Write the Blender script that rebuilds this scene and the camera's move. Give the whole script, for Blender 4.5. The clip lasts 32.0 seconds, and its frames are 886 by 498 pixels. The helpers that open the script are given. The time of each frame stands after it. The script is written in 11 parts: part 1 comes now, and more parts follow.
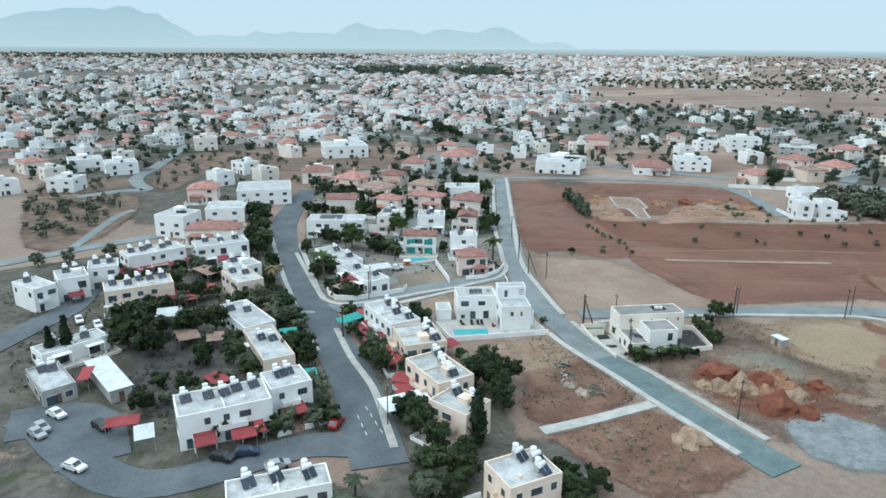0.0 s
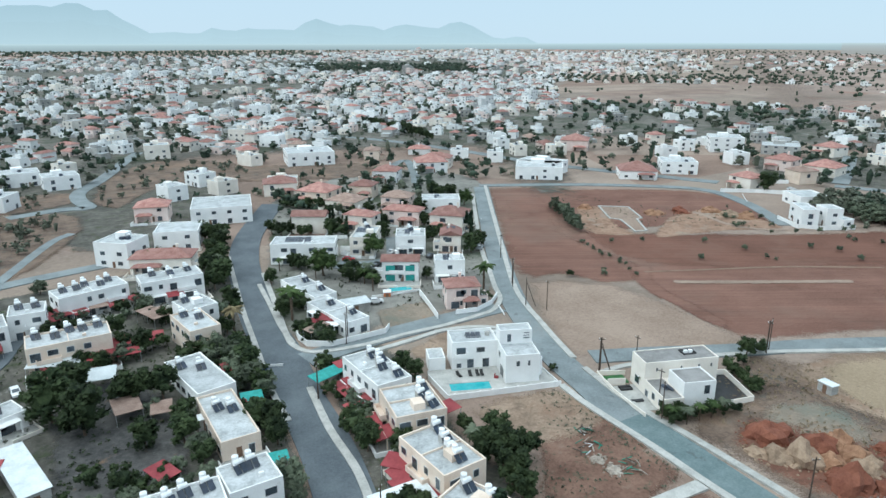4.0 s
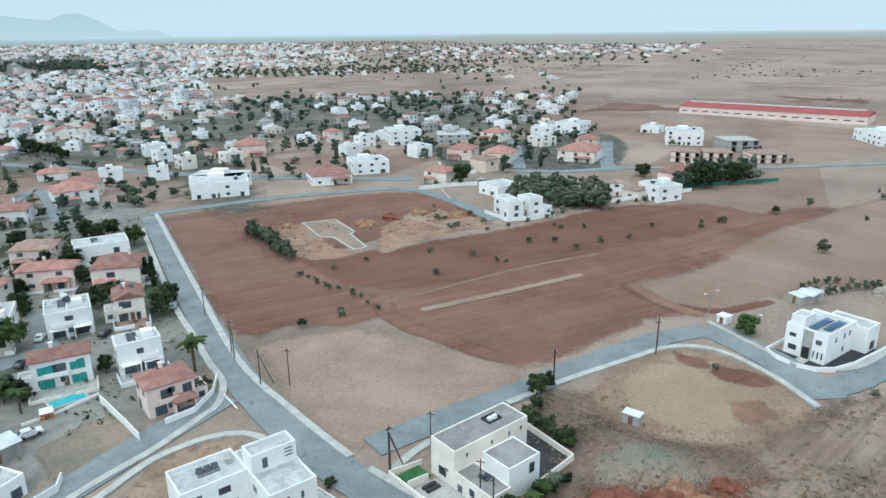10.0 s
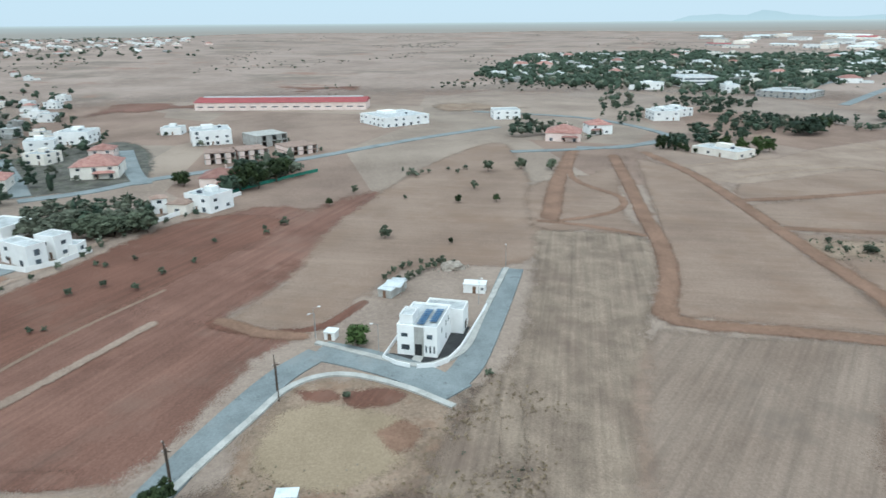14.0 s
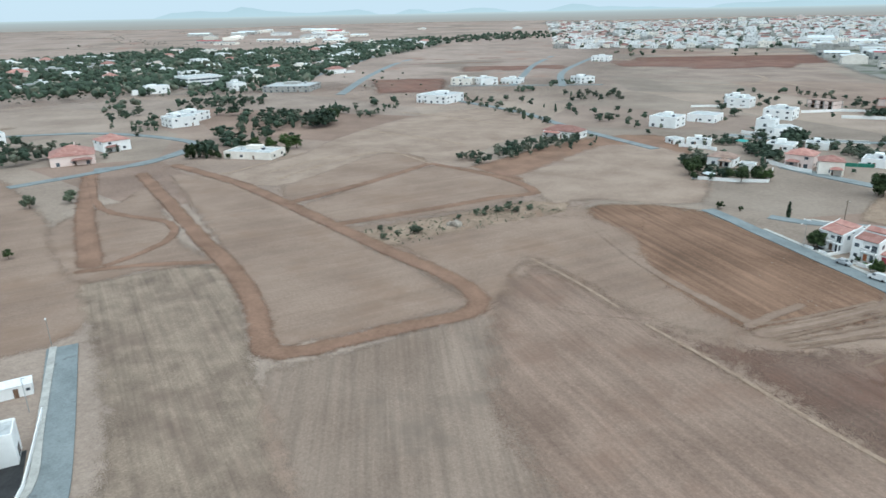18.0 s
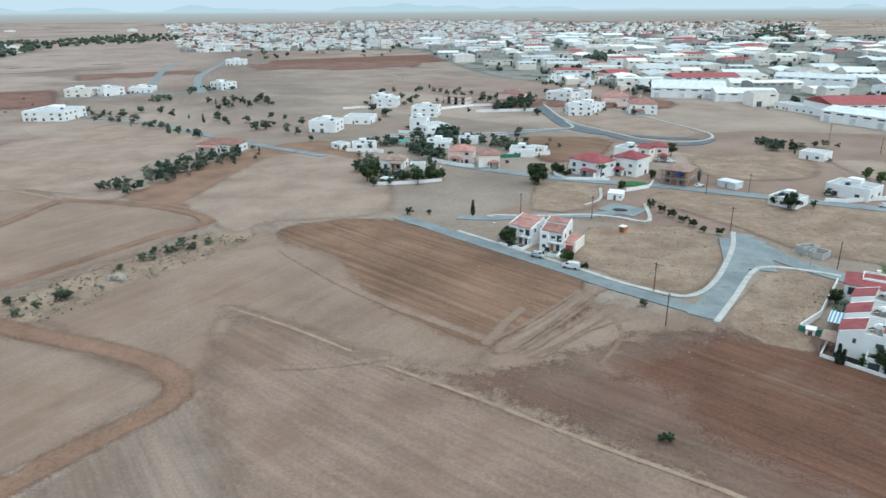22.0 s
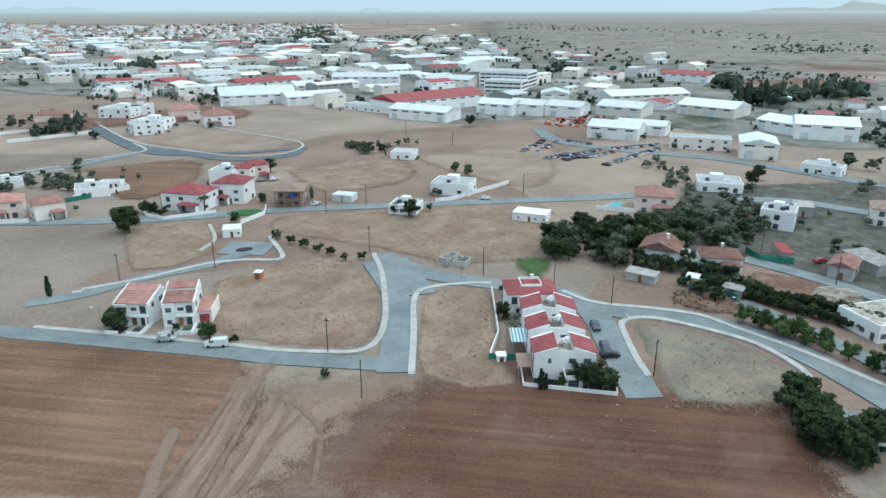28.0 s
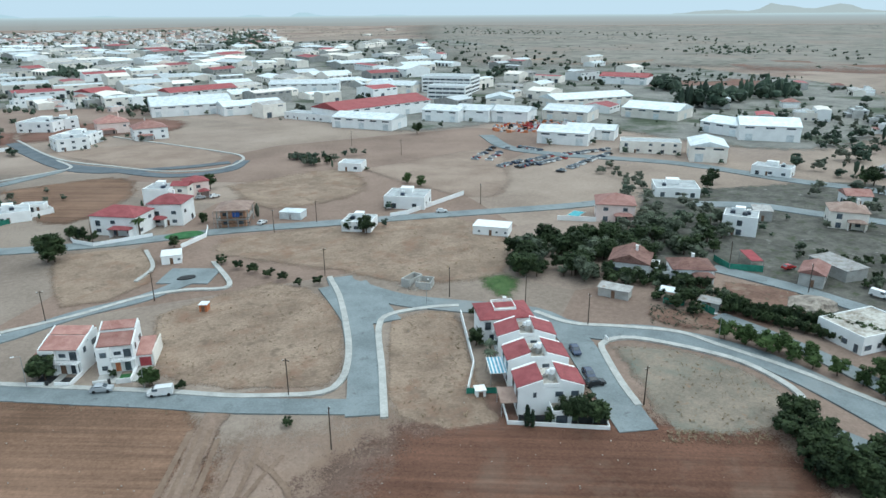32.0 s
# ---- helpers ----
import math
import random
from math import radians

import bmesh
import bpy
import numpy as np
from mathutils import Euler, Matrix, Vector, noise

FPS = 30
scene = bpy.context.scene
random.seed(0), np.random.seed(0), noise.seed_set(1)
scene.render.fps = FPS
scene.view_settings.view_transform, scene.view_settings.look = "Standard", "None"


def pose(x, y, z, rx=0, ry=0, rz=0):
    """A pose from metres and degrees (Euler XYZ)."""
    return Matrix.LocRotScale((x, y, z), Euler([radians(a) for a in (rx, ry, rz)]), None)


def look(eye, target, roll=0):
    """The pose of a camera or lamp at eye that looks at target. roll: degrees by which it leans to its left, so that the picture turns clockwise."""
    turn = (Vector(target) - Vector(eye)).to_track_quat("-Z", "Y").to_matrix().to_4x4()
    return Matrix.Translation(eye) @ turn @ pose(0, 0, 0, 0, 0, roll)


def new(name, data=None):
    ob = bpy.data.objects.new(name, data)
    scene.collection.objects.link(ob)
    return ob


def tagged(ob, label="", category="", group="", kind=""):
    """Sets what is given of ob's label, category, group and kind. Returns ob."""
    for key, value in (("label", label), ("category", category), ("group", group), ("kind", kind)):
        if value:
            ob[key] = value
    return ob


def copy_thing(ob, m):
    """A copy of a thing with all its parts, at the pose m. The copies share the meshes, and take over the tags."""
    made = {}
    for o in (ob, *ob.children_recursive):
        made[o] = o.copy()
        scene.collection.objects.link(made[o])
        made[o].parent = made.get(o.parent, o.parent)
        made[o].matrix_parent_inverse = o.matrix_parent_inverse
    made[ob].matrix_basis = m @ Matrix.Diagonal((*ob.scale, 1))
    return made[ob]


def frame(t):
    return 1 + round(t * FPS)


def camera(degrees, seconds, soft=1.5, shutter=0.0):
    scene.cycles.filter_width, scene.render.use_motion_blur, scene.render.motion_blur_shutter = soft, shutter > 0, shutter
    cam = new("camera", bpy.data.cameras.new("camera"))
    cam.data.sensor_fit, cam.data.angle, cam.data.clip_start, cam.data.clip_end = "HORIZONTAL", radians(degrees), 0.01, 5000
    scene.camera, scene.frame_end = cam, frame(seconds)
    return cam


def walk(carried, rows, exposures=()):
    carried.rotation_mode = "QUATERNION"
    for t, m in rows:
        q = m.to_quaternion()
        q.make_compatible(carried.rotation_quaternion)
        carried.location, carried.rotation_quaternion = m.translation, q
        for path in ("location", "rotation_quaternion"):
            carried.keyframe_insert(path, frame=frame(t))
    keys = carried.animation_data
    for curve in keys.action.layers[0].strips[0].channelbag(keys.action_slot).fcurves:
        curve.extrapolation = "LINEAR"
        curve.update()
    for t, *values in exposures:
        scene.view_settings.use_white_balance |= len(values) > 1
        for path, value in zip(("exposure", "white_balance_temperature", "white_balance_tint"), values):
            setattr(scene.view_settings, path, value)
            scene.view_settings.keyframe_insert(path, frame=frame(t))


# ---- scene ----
cam = camera(66.4, 32.0, soft=1.5, shutter=0.25)
PATH = [
    (0, (-15.958, -3.894, 68.350), (-15.065, -2.197, 67.782), 0.40),
    (0.5, (-15.617, 0.157, 68.540), (-14.699, 1.841, 67.971), 0.38),
    (1, (-14.725, 3.659, 68.689), (-13.808, 5.343, 68.118), 0.39),
    (1.5, (-13.628, 7.015, 68.811), (-12.713, 8.699, 68.239), 0.29),
    (2, (-12.606, 10.439, 68.959), (-11.690, 12.122, 68.386), 0.19),
    (2.5, (-11.584, 13.951, 69.110), (-10.666, 15.632, 68.536), 0.10),
    (3, (-10.396, 17.046, 69.322), (-9.478, 18.727, 68.747), 0.05),
    (3.5, (-8.957, 20.289, 69.592), (-7.987, 21.940, 69.014), -0.10),
    (5.5, (-4.025, 34.641, 69.909), (-3.036, 36.279, 69.328), -0.06),
    (6, (-2.403, 38.116, 69.975), (-1.413, 39.753, 69.392), -0.10),
    (6.5, (-0.452, 41.262, 69.981), (0.588, 42.868, 69.398), -0.14),
    (7, (1.035, 45.207, 70.066), (2.135, 46.772, 69.482), -0.31),
    (7.5, (2.777, 48.604, 69.910), (4.018, 50.058, 69.322), -0.36),
    (8, (4.454, 52.292, 69.741), (5.893, 53.549, 69.150), -0.64),
    (8.5, (6.355, 55.561, 69.748), (7.840, 56.762, 69.154), -0.63),
    (9, (8.538, 58.788, 69.662), (10.153, 59.803, 69.062), -0.76),
    (9.5, (10.447, 62.396, 69.585), (12.070, 63.398, 68.984), -0.62),
    (10, (12.842, 64.949, 69.718), (14.481, 65.923, 69.114), -0.61),
    (10.5, (15.078, 67.801, 69.813), (16.840, 68.522, 69.202), -0.62),
    (11, (18.221, 71.170, 69.513), (20.042, 71.721, 68.897), -0.56),
    (11.5, (21.425, 73.342, 69.451), (23.262, 73.838, 68.833), -0.53),
    (12, (24.237, 75.855, 69.510), (26.119, 76.120, 68.887), -0.54),
    (12.5, (27.358, 77.421, 69.492), (29.251, 77.585, 68.868), -0.55),
    (13, (30.622, 79.455, 69.452), (32.520, 79.410, 68.824), -0.48),
    (13.5, (34.144, 80.668, 69.297), (36.041, 80.588, 68.670), -0.45),
    (14, (37.978, 81.510, 69.310), (39.851, 81.207, 68.678), -0.48),
    (14.5, (40.951, 82.330, 69.566), (42.798, 81.897, 68.931), -0.54),
    (15, (43.671, 82.630, 69.718), (45.451, 81.979, 69.080), -0.73),
    (15.5, (46.252, 82.845, 70.094), (47.929, 81.965, 69.450), -1.00),
    (17.5, (57.097, 80.362, 71.305), (58.438, 79.031, 70.650), -1.14),
    (18, (60.637, 79.302, 71.601), (61.880, 77.880, 70.943), -1.15),
    (18.5, (63.966, 77.551, 71.616), (65.107, 76.047, 70.954), -1.18),
    (19, (67.612, 75.222, 71.318), (68.645, 73.642, 70.655), -1.12),
    (19.5, (71.103, 72.703, 71.073), (72.032, 71.060, 70.410), -0.98),
    (20, (74.194, 69.944, 70.889), (75.020, 68.248, 70.226), -0.95),
    (20.5, (76.901, 67.270, 70.855), (77.619, 65.525, 70.191), -0.89),
    (21, (79.812, 64.543, 70.930), (80.414, 62.755, 70.265), -0.69),
    (21.5, (82.474, 61.665, 70.927), (82.958, 59.842, 70.263), -0.41),
    (22, (84.859, 58.601, 70.843), (85.224, 56.750, 70.179), -0.35),
    (22.5, (86.901, 55.323, 70.725), (87.142, 53.452, 70.060), -0.32),
    (23, (88.595, 52.095, 70.670), (88.706, 50.212, 70.007), -0.33),
    (23.5, (90.295, 48.845, 70.869), (90.303, 46.958, 70.205), -0.31),
    (24, (91.582, 45.289, 70.872), (91.490, 43.405, 70.208), -0.26),
    (24.5, (92.525, 41.691, 70.935), (92.304, 39.817, 70.271), -0.19),
    (25, (93.393, 38.032, 70.913), (93.041, 36.179, 70.248), -0.20),
    (25.5, (94.888, 34.808, 70.934), (94.399, 32.986, 70.270), -0.10),
    (26, (95.632, 31.062, 71.076), (95.007, 29.283, 70.411), -0.07),
    (26.5, (96.152, 27.340, 71.204), (95.473, 25.580, 70.540), -0.06),
    (28.5, (95.582, 13.746, 71.401), (94.757, 12.048, 70.740), -0.04),
    (29, (94.854, 10.505, 71.478), (93.997, 8.822, 70.821), -0.08),
    (29.5, (94.484, 7.621, 71.531), (93.545, 5.982, 70.875), -0.12),
    (30, (94.278, 5.329, 71.614), (93.340, 3.689, 70.960), -0.10),
    (30.5, (94.199, 4.052, 71.696), (93.248, 2.417, 71.044), -0.13),
    (31, (94.546, 3.242, 71.755), (93.586, 1.613, 71.104), -0.22),
    (31.5, (94.804, 2.867, 71.693), (93.846, 1.237, 71.041), -0.34),
    (32, (95.026, 2.758, 71.681), (94.072, 1.126, 71.029), -0.37),
]
scene.cycles.transparent_max_bounces = 24
EXPOSURES = [(0.0, 0.95, 6560, 3), (9.0, 0.95, 6540, 3), (13.0, 0.95, 6520, 2), (18.0, 0.95, 6560, 3), (21.0, 0.93, 6550, 3), (25.0, 0.91, 6420, 1), (32.0, 0.89, 6430, 1)]
walk(cam, [(t, look(eye, target, roll)) for t, eye, target, roll in PATH], EXPOSURES)

# ---- sky and sun: a high overcast dusk ----
world = bpy.data.worlds.new("sky_world")
scene.world = world
world.use_nodes = True
wn = world.node_tree.nodes
sky = wn.new("ShaderNodeTexSky")
sky.sky_type = "NISHITA"
sky.sun_disc = False
sky.sun_elevation = radians(50)
sky.sun_rotation = radians(284)
sky.altitude = 100
sky.air_density = 1.0
sky.dust_density = 0.3
sky.ozone_density = 3.0
wn["Background"].inputs["Strength"].default_value = 0.114
veil = wn.new("ShaderNodeMixRGB")  # a sheet of thin high cloud over the whole sky
veil.blend_type = "MIX"
veil.inputs["Fac"].default_value = 0.95
veil.inputs["Color2"].default_value = (2.55, 3.35, 4.25, 1)
world.node_tree.links.new(sky.outputs["Color"], veil.inputs["Color1"])
world.node_tree.links.new(veil.outputs["Color"], wn["Background"].inputs["Color"])
sun = new("sun", bpy.data.lights.new("sun", "SUN"))
sun.data.energy = 1.45
sun.data.angle = radians(110)
sun.data.color = (0.94, 0.98, 1.0)
sun.matrix_world = look((-120, 30, 260), (0, 0, 0))

# ---- materials ----
def mat(name, dark, light, scale=0.3, fine=6.0, rough=0.85, bump=0.15, metal=0.0, vary=0.12, spec=0.3, stripes=None, second=(), grain=0.0):
    """Procedural surface: two scales of noise between two colours, grain bump, a little change from piece to piece.
    stripes: (waves per metre, direction in degrees, depth) for ploughing, tiles or sheet ribs.
    second: rows of (noise scale, from, to, colour) for stains, weeds and wear of other colours."""
    m = bpy.data.materials.new(name)
    m.use_nodes = True
    nt = m.node_tree
    n, ln = nt.nodes, nt.links
    b = n["Principled BSDF"]
    geo = n.new("ShaderNodeNewGeometry")
    big, small = n.new("ShaderNodeTexNoise"), n.new("ShaderNodeTexNoise")
    big.inputs["Scale"].default_value, small.inputs["Scale"].default_value = scale, fine
    big.inputs["Detail"].default_value, small.inputs["Detail"].default_value = 5, 7
    small.inputs["Roughness"].default_value = 0.7
    big.inputs["Roughness"].default_value = 0.62
    for t in (big, small):
        ln.new(geo.outputs["Position"], t.inputs["Vector"])
    add = n.new("ShaderNodeMath")
    add.operation = "MULTIPLY_ADD"
    ln.new(small.outputs["Fac"], add.inputs[0])
    add.inputs[1].default_value = 0.7
    ln.new(big.outputs["Fac"], add.inputs[2])
    ramp = n.new("ShaderNodeValToRGB")
    ramp.color_ramp.elements[0].position, ramp.color_ramp.elements[1].position = 0.66, 1.0
    ramp.color_ramp.elements[0].color, ramp.color_ramp.elements[1].color = (*dark, 1), (*light, 1)
    ln.new(add.outputs[0], ramp.inputs["Fac"])
    col = ramp.outputs["Color"]
    height = small.outputs["Fac"]
    if grain:
        gn, gr, gm = n.new("ShaderNodeTexNoise"), n.new("ShaderNodeMapRange"), n.new("ShaderNodeMixRGB")
        gn.inputs["Scale"].default_value, gn.inputs["Detail"].default_value, gn.inputs["Roughness"].default_value = 2.2, 5, 0.75
        ln.new(geo.outputs["Position"], gn.inputs["Vector"])
        gr.inputs["From Min"].default_value, gr.inputs["From Max"].default_value = 0.3, 0.7
        gr.inputs["To Min"].default_value, gr.inputs["To Max"].default_value = 1 - grain, 1 + grain
        ln.new(gn.outputs["Fac"], gr.inputs["Value"])
        gm.blend_type = "MULTIPLY"
        gm.inputs["Fac"].default_value = 1.0
        ln.new(col, gm.inputs["Color1"])
        ln.new(gr.outputs["Result"], gm.inputs["Color2"])
        col = gm.outputs["Color"]
    for k, (sc2, lo, hi, c2) in enumerate(second):
        nz, shift = n.new("ShaderNodeTexNoise"), n.new("ShaderNodeMapping")
        shift.inputs["Location"].default_value = (37.0 + 21 * k, 11.0 * k, 5.0)
        ln.new(geo.outputs["Position"], shift.inputs["Vector"])
        ln.new(shift.outputs["Vector"], nz.inputs["Vector"])
        nz.inputs["Scale"].default_value, nz.inputs["Detail"].default_value, nz.inputs["Roughness"].default_value = sc2, 6, 0.68
        mr3, mx = n.new("ShaderNodeMapRange"), n.new("ShaderNodeMixRGB")
        mr3.inputs["From Min"].default_value, mr3.inputs["From Max"].default_value = lo, hi
        ln.new(nz.outputs["Fac"], mr3.inputs["Value"])
        ln.new(mr3.outputs["Result"], mx.inputs["Fac"])
        ln.new(col, mx.inputs["Color1"])
        mx.inputs["Color2"].default_value = (*c2, 1)
        col = mx.outputs["Color"]
    if stripes:
        per, turn, depth = stripes
        mp = n.new("ShaderNodeMapping")
        mp.inputs["Rotation"].default_value[2] = radians(turn)
        ln.new(geo.outputs["Position"], mp.inputs["Vector"])
        mr = n.new("ShaderNodeMapRange")
        mr.inputs["To Min"].default_value, mr.inputs["To Max"].default_value = 1.0 + depth * 0.4, 1.0 - depth
        if per >= 1:
            wave = n.new("ShaderNodeTexWave")
            wave.bands_direction = "X"
            wave.inputs["Scale"].default_value = per
            wave.inputs["Distortion"].default_value = 1.5
            mr.inputs["To Min"].default_value = 1.0
        else:  # long uneven furrows
            mp.vector_type = "TEXTURE"
            mp.inputs["Rotation"].default_value[2] = radians(-turn)
            mp.inputs["Scale"].default_value = (1 / (1.7 * per), 70.0, 1.0)
            wave = n.new("ShaderNodeTexNoise")
            wave.inputs["Scale"].default_value = 1.0
            wave.inputs["Detail"].default_value, wave.inputs["Roughness"].default_value = 4, 0.7
            mr.inputs["From Min"].default_value, mr.inputs["From Max"].default_value = 0.3, 0.7
        ln.new(mp.outputs["Vector"], wave.inputs["Vector"])
        ln.new(wave.outputs["Fac"], mr.inputs["Value"])
        mul = n.new("ShaderNodeMixRGB")
        mul.blend_type = "MULTIPLY"
        mul.inputs["Fac"].default_value = 1.0
        ln.new(col, mul.inputs["Color1"])
        ln.new(mr.outputs["Result"], mul.inputs["Color2"])
        col = mul.outputs["Color"]
    if vary:
        info = n.new("ShaderNodeObjectInfo")
        hsv = n.new("ShaderNodeHueSaturation")
        mr2 = n.new("ShaderNodeMapRange")
        mr2.inputs["To Min"].default_value, mr2.inputs["To Max"].default_value = 1 - vary, 1 + vary
        ln.new(info.outputs["Random"], mr2.inputs["Value"])
        ln.new(mr2.outputs["Result"], hsv.inputs["Value"])
        ln.new(col, hsv.inputs["Color"])
        col = hsv.outputs["Color"]
    ln.new(col, b.inputs["Base Color"])
    b.inputs["Roughness"].default_value, b.inputs["Metallic"].default_value = rough, metal
    b.inputs["Specular IOR Level"].default_value = spec
    if bump:
        bp = n.new("ShaderNodeBump")
        bp.inputs["Strength"].default_value, bp.inputs["Distance"].default_value = bump, 0.1
        ln.new(height, bp.inputs["Height"])
        ln.new(bp.outputs["Normal"], b.inputs["Normal"])
    return m


def soft_edge(m):
    """Lets a ground patch fray into the soil below it: its 'edge' attribute, broken up by noise, cuts it out."""
    nt = m.node_tree
    n, ln = nt.nodes, nt.links
    at = n.new("ShaderNodeAttribute")
    at.attribute_name = "edge"
    nz = n.new("ShaderNodeTexNoise")
    nz.inputs["Scale"].default_value, nz.inputs["Detail"].default_value = 0.16, 12
    nz.inputs["Roughness"].default_value = 0.78
    geo = n.new("ShaderNodeNewGeometry")
    ln.new(geo.outputs["Position"], nz.inputs["Vector"])
    sub = n.new("ShaderNodeMath")
    sub.operation = "SUBTRACT"
    ln.new(at.outputs["Fac"], sub.inputs[0])
    amp = n.new("ShaderNodeMapRange")
    amp.clamp = False
    amp.inputs["From Min"].default_value, amp.inputs["From Max"].default_value = 0.22, 0.78
    ln.new(nz.outputs["Fac"], amp.inputs["Value"])
    clod = n.new("ShaderNodeTexNoise")  # single clods that lie over the line
    clod.inputs["Scale"].default_value, clod.inputs["Detail"].default_value = 4.5, 4
    ln.new(geo.outputs["Position"], clod.inputs["Vector"])
    scatter = n.new("ShaderNodeMath")
    scatter.operation = "MULTIPLY_ADD"
    scatter.inputs[1].default_value, scatter.inputs[2].default_value = 1.3, -0.65
    ln.new(clod.outputs["Fac"], scatter.inputs[0])
    both = n.new("ShaderNodeMath")
    both.operation = "MULTIPLY_ADD"
    both.inputs[1].default_value = 0.85
    ln.new(amp.outputs["Result"], both.inputs[0])
    ln.new(scatter.outputs[0], both.inputs[2])
    level = n.new("ShaderNodeMath")
    level.operation = "ADD"
    level.inputs[1].default_value = 0.07
    ln.new(both.outputs[0], level.inputs[0])
    ln.new(level.outputs[0], sub.inputs[1])
    mr = n.new("ShaderNodeMapRange")
    mr.inputs["From Min"].default_value, mr.inputs["From Max"].default_value = -0.035, 0.035
    ln.new(sub.outputs[0], mr.inputs["Value"])
    tr, mix = n.new("ShaderNodeBsdfTransparent"), n.new("ShaderNodeMixShader")
    ln.new(mr.outputs["Result"], mix.inputs["Fac"])
    ln.new(tr.outputs[0], mix.inputs[1])
    ln.new(n["Principled BSDF"].outputs[0], mix.inputs[2])
    ln.new(mix.outputs[0], n["Material Output"].inputs["Surface"])
    return m


def leaf_mat(name, dark, light):
    m = mat(name, dark, light, scale=0.25, fine=1.2, rough=0.75, bump=0, vary=0.25, spec=0.15)
    return m


WHITE = mat("white_render", (0.76, 0.755, 0.745), (0.87, 0.865, 0.855), 0.25, 5, 0.8, 0.08, vary=0.05, second=((0.7, 0.66, 0.82, (0.56, 0.54, 0.50)),))
CREAM = mat("peach_render", (0.68, 0.54, 0.44), (0.82, 0.69, 0.59), 0.25, 5, 0.85, 0.08, vary=0.08)
SAND = mat("cream_render", (0.72, 0.655, 0.585), (0.85, 0.79, 0.72), 0.25, 5, 0.85, 0.08, vary=0.06)
GREYR = mat("grey_concrete", (0.30, 0.29, 0.27), (0.45, 0.44, 0.42), 0.3, 4, 0.9, 0.2, vary=0.1)
PINK = mat("pink_render", (0.70, 0.55, 0.50), (0.82, 0.68, 0.63), 0.25, 5, 0.85, 0.08, vary=0.06)
TONES = [WHITE, CREAM, SAND, GREYR, PINK]
DECK = mat("roof_screed", (0.30, 0.315, 0.32), (0.53, 0.55, 0.56), 0.35, 2.0, 0.85, 0.1, grain=0.1, vary=0.1, second=((0.4, 0.6, 0.78, (0.27, 0.26, 0.245)), (1.3, 0.66, 0.75, (0.72, 0.72, 0.71))))
CRIMSON = mat("crimson_roof_tiles", (0.24, 0.052, 0.058), (0.36, 0.10, 0.105), 0.4, 4, 0.8, 0.2, vary=0.08, stripes=(3.0, 40, 0.2), second=((0.6, 0.6, 0.75, (0.22, 0.08, 0.06)),))
TILE = mat("red_roof_tiles", (0.295, 0.128, 0.107), (0.455, 0.25, 0.213), 0.4, 4, 0.8, 0.2, vary=0.3, stripes=(1.6, 40, 0.25))
TILE2 = mat("brown_roof_tiles", (0.26, 0.165, 0.13), (0.42, 0.30, 0.25), 0.4, 4, 0.8, 0.2, vary=0.12, stripes=(1.6, 40, 0.25))
TILE3 = mat("weathered_roof_tiles", (0.15, 0.072, 0.06), (0.31, 0.17, 0.14), 0.5, 3, 0.9, 0.25, vary=0.1, stripes=(1.6, 40, 0.3))
TILES = [TILE, TILE2, TILE3, CRIMSON]
AWNING = mat("red_awning", (0.22, 0.032, 0.042), (0.34, 0.065, 0.07), 0.4, 5, 0.7, 0.1, vary=0.25)
SHEET = mat("grey_metal_sheet", (0.56, 0.605, 0.62), (0.80, 0.835, 0.845), 0.3, 3, 0.55, 0.05, 0.2, vary=0.15, stripes=(2.0, 20, 0.15))
OLDSHEET = mat("weathered_metal_sheet", (0.27, 0.25, 0.235), (0.47, 0.455, 0.44), 0.5, 3, 0.7, 0.05, 0.1, vary=0.25, stripes=(2.0, 20, 0.15), second=((0.5, 0.56, 0.7, (0.24, 0.14, 0.09)),))
REDSHEET = mat("red_metal_sheet", (0.28, 0.05, 0.055), (0.38, 0.085, 0.085), 0.2, 3, 0.6, 0.05, vary=0.1, stripes=(1.0, 20, 0.15))
GLASS = mat("dark_window_glass", (0.03, 0.04, 0.05), (0.09, 0.11, 0.13), 0.5, 3, 0.12, 0, vary=0.4, spec=0.6)
FRAME = mat("white_window_frame", (0.55, 0.55, 0.54), (0.72, 0.72, 0.71), 1, 5, 0.5, 0, vary=0.05)
DOORM = mat("brown_wooden_door", (0.12, 0.07, 0.045), (0.2, 0.12, 0.08), 2, 12, 0.6, 0.1)
TANKM = mat("white_water_tank", (0.72, 0.73, 0.74), (0.86, 0.86, 0.86), 1, 5, 0.45, 0, vary=0.08)
PANELM = mat("blue_solar_panel", (0.012, 0.018, 0.03), (0.03, 0.045, 0.075), 1, 3, 0.3, 0, vary=0.3, spec=0.6)
PANELBLUE = mat("bright_blue_solar_panel", (0.04, 0.12, 0.24), (0.08, 0.19, 0.34), 1, 3, 0.25, 0, vary=0.15, spec=0.6)
STEEL = mat("galvanised_steel", (0.3, 0.31, 0.32), (0.45, 0.46, 0.47), 1, 5, 0.5, 0.05, 0.6)
ASPHALT = mat("worn_asphalt", (0.155, 0.178, 0.185), (0.235, 0.265, 0.272), 0.12, 2.5, 0.9, 0.15, grain=0.1, vary=0.05, second=((0.35, 0.6, 0.72, (0.11, 0.12, 0.125)), (0.05, 0.55, 0.75, (0.25, 0.255, 0.25))))
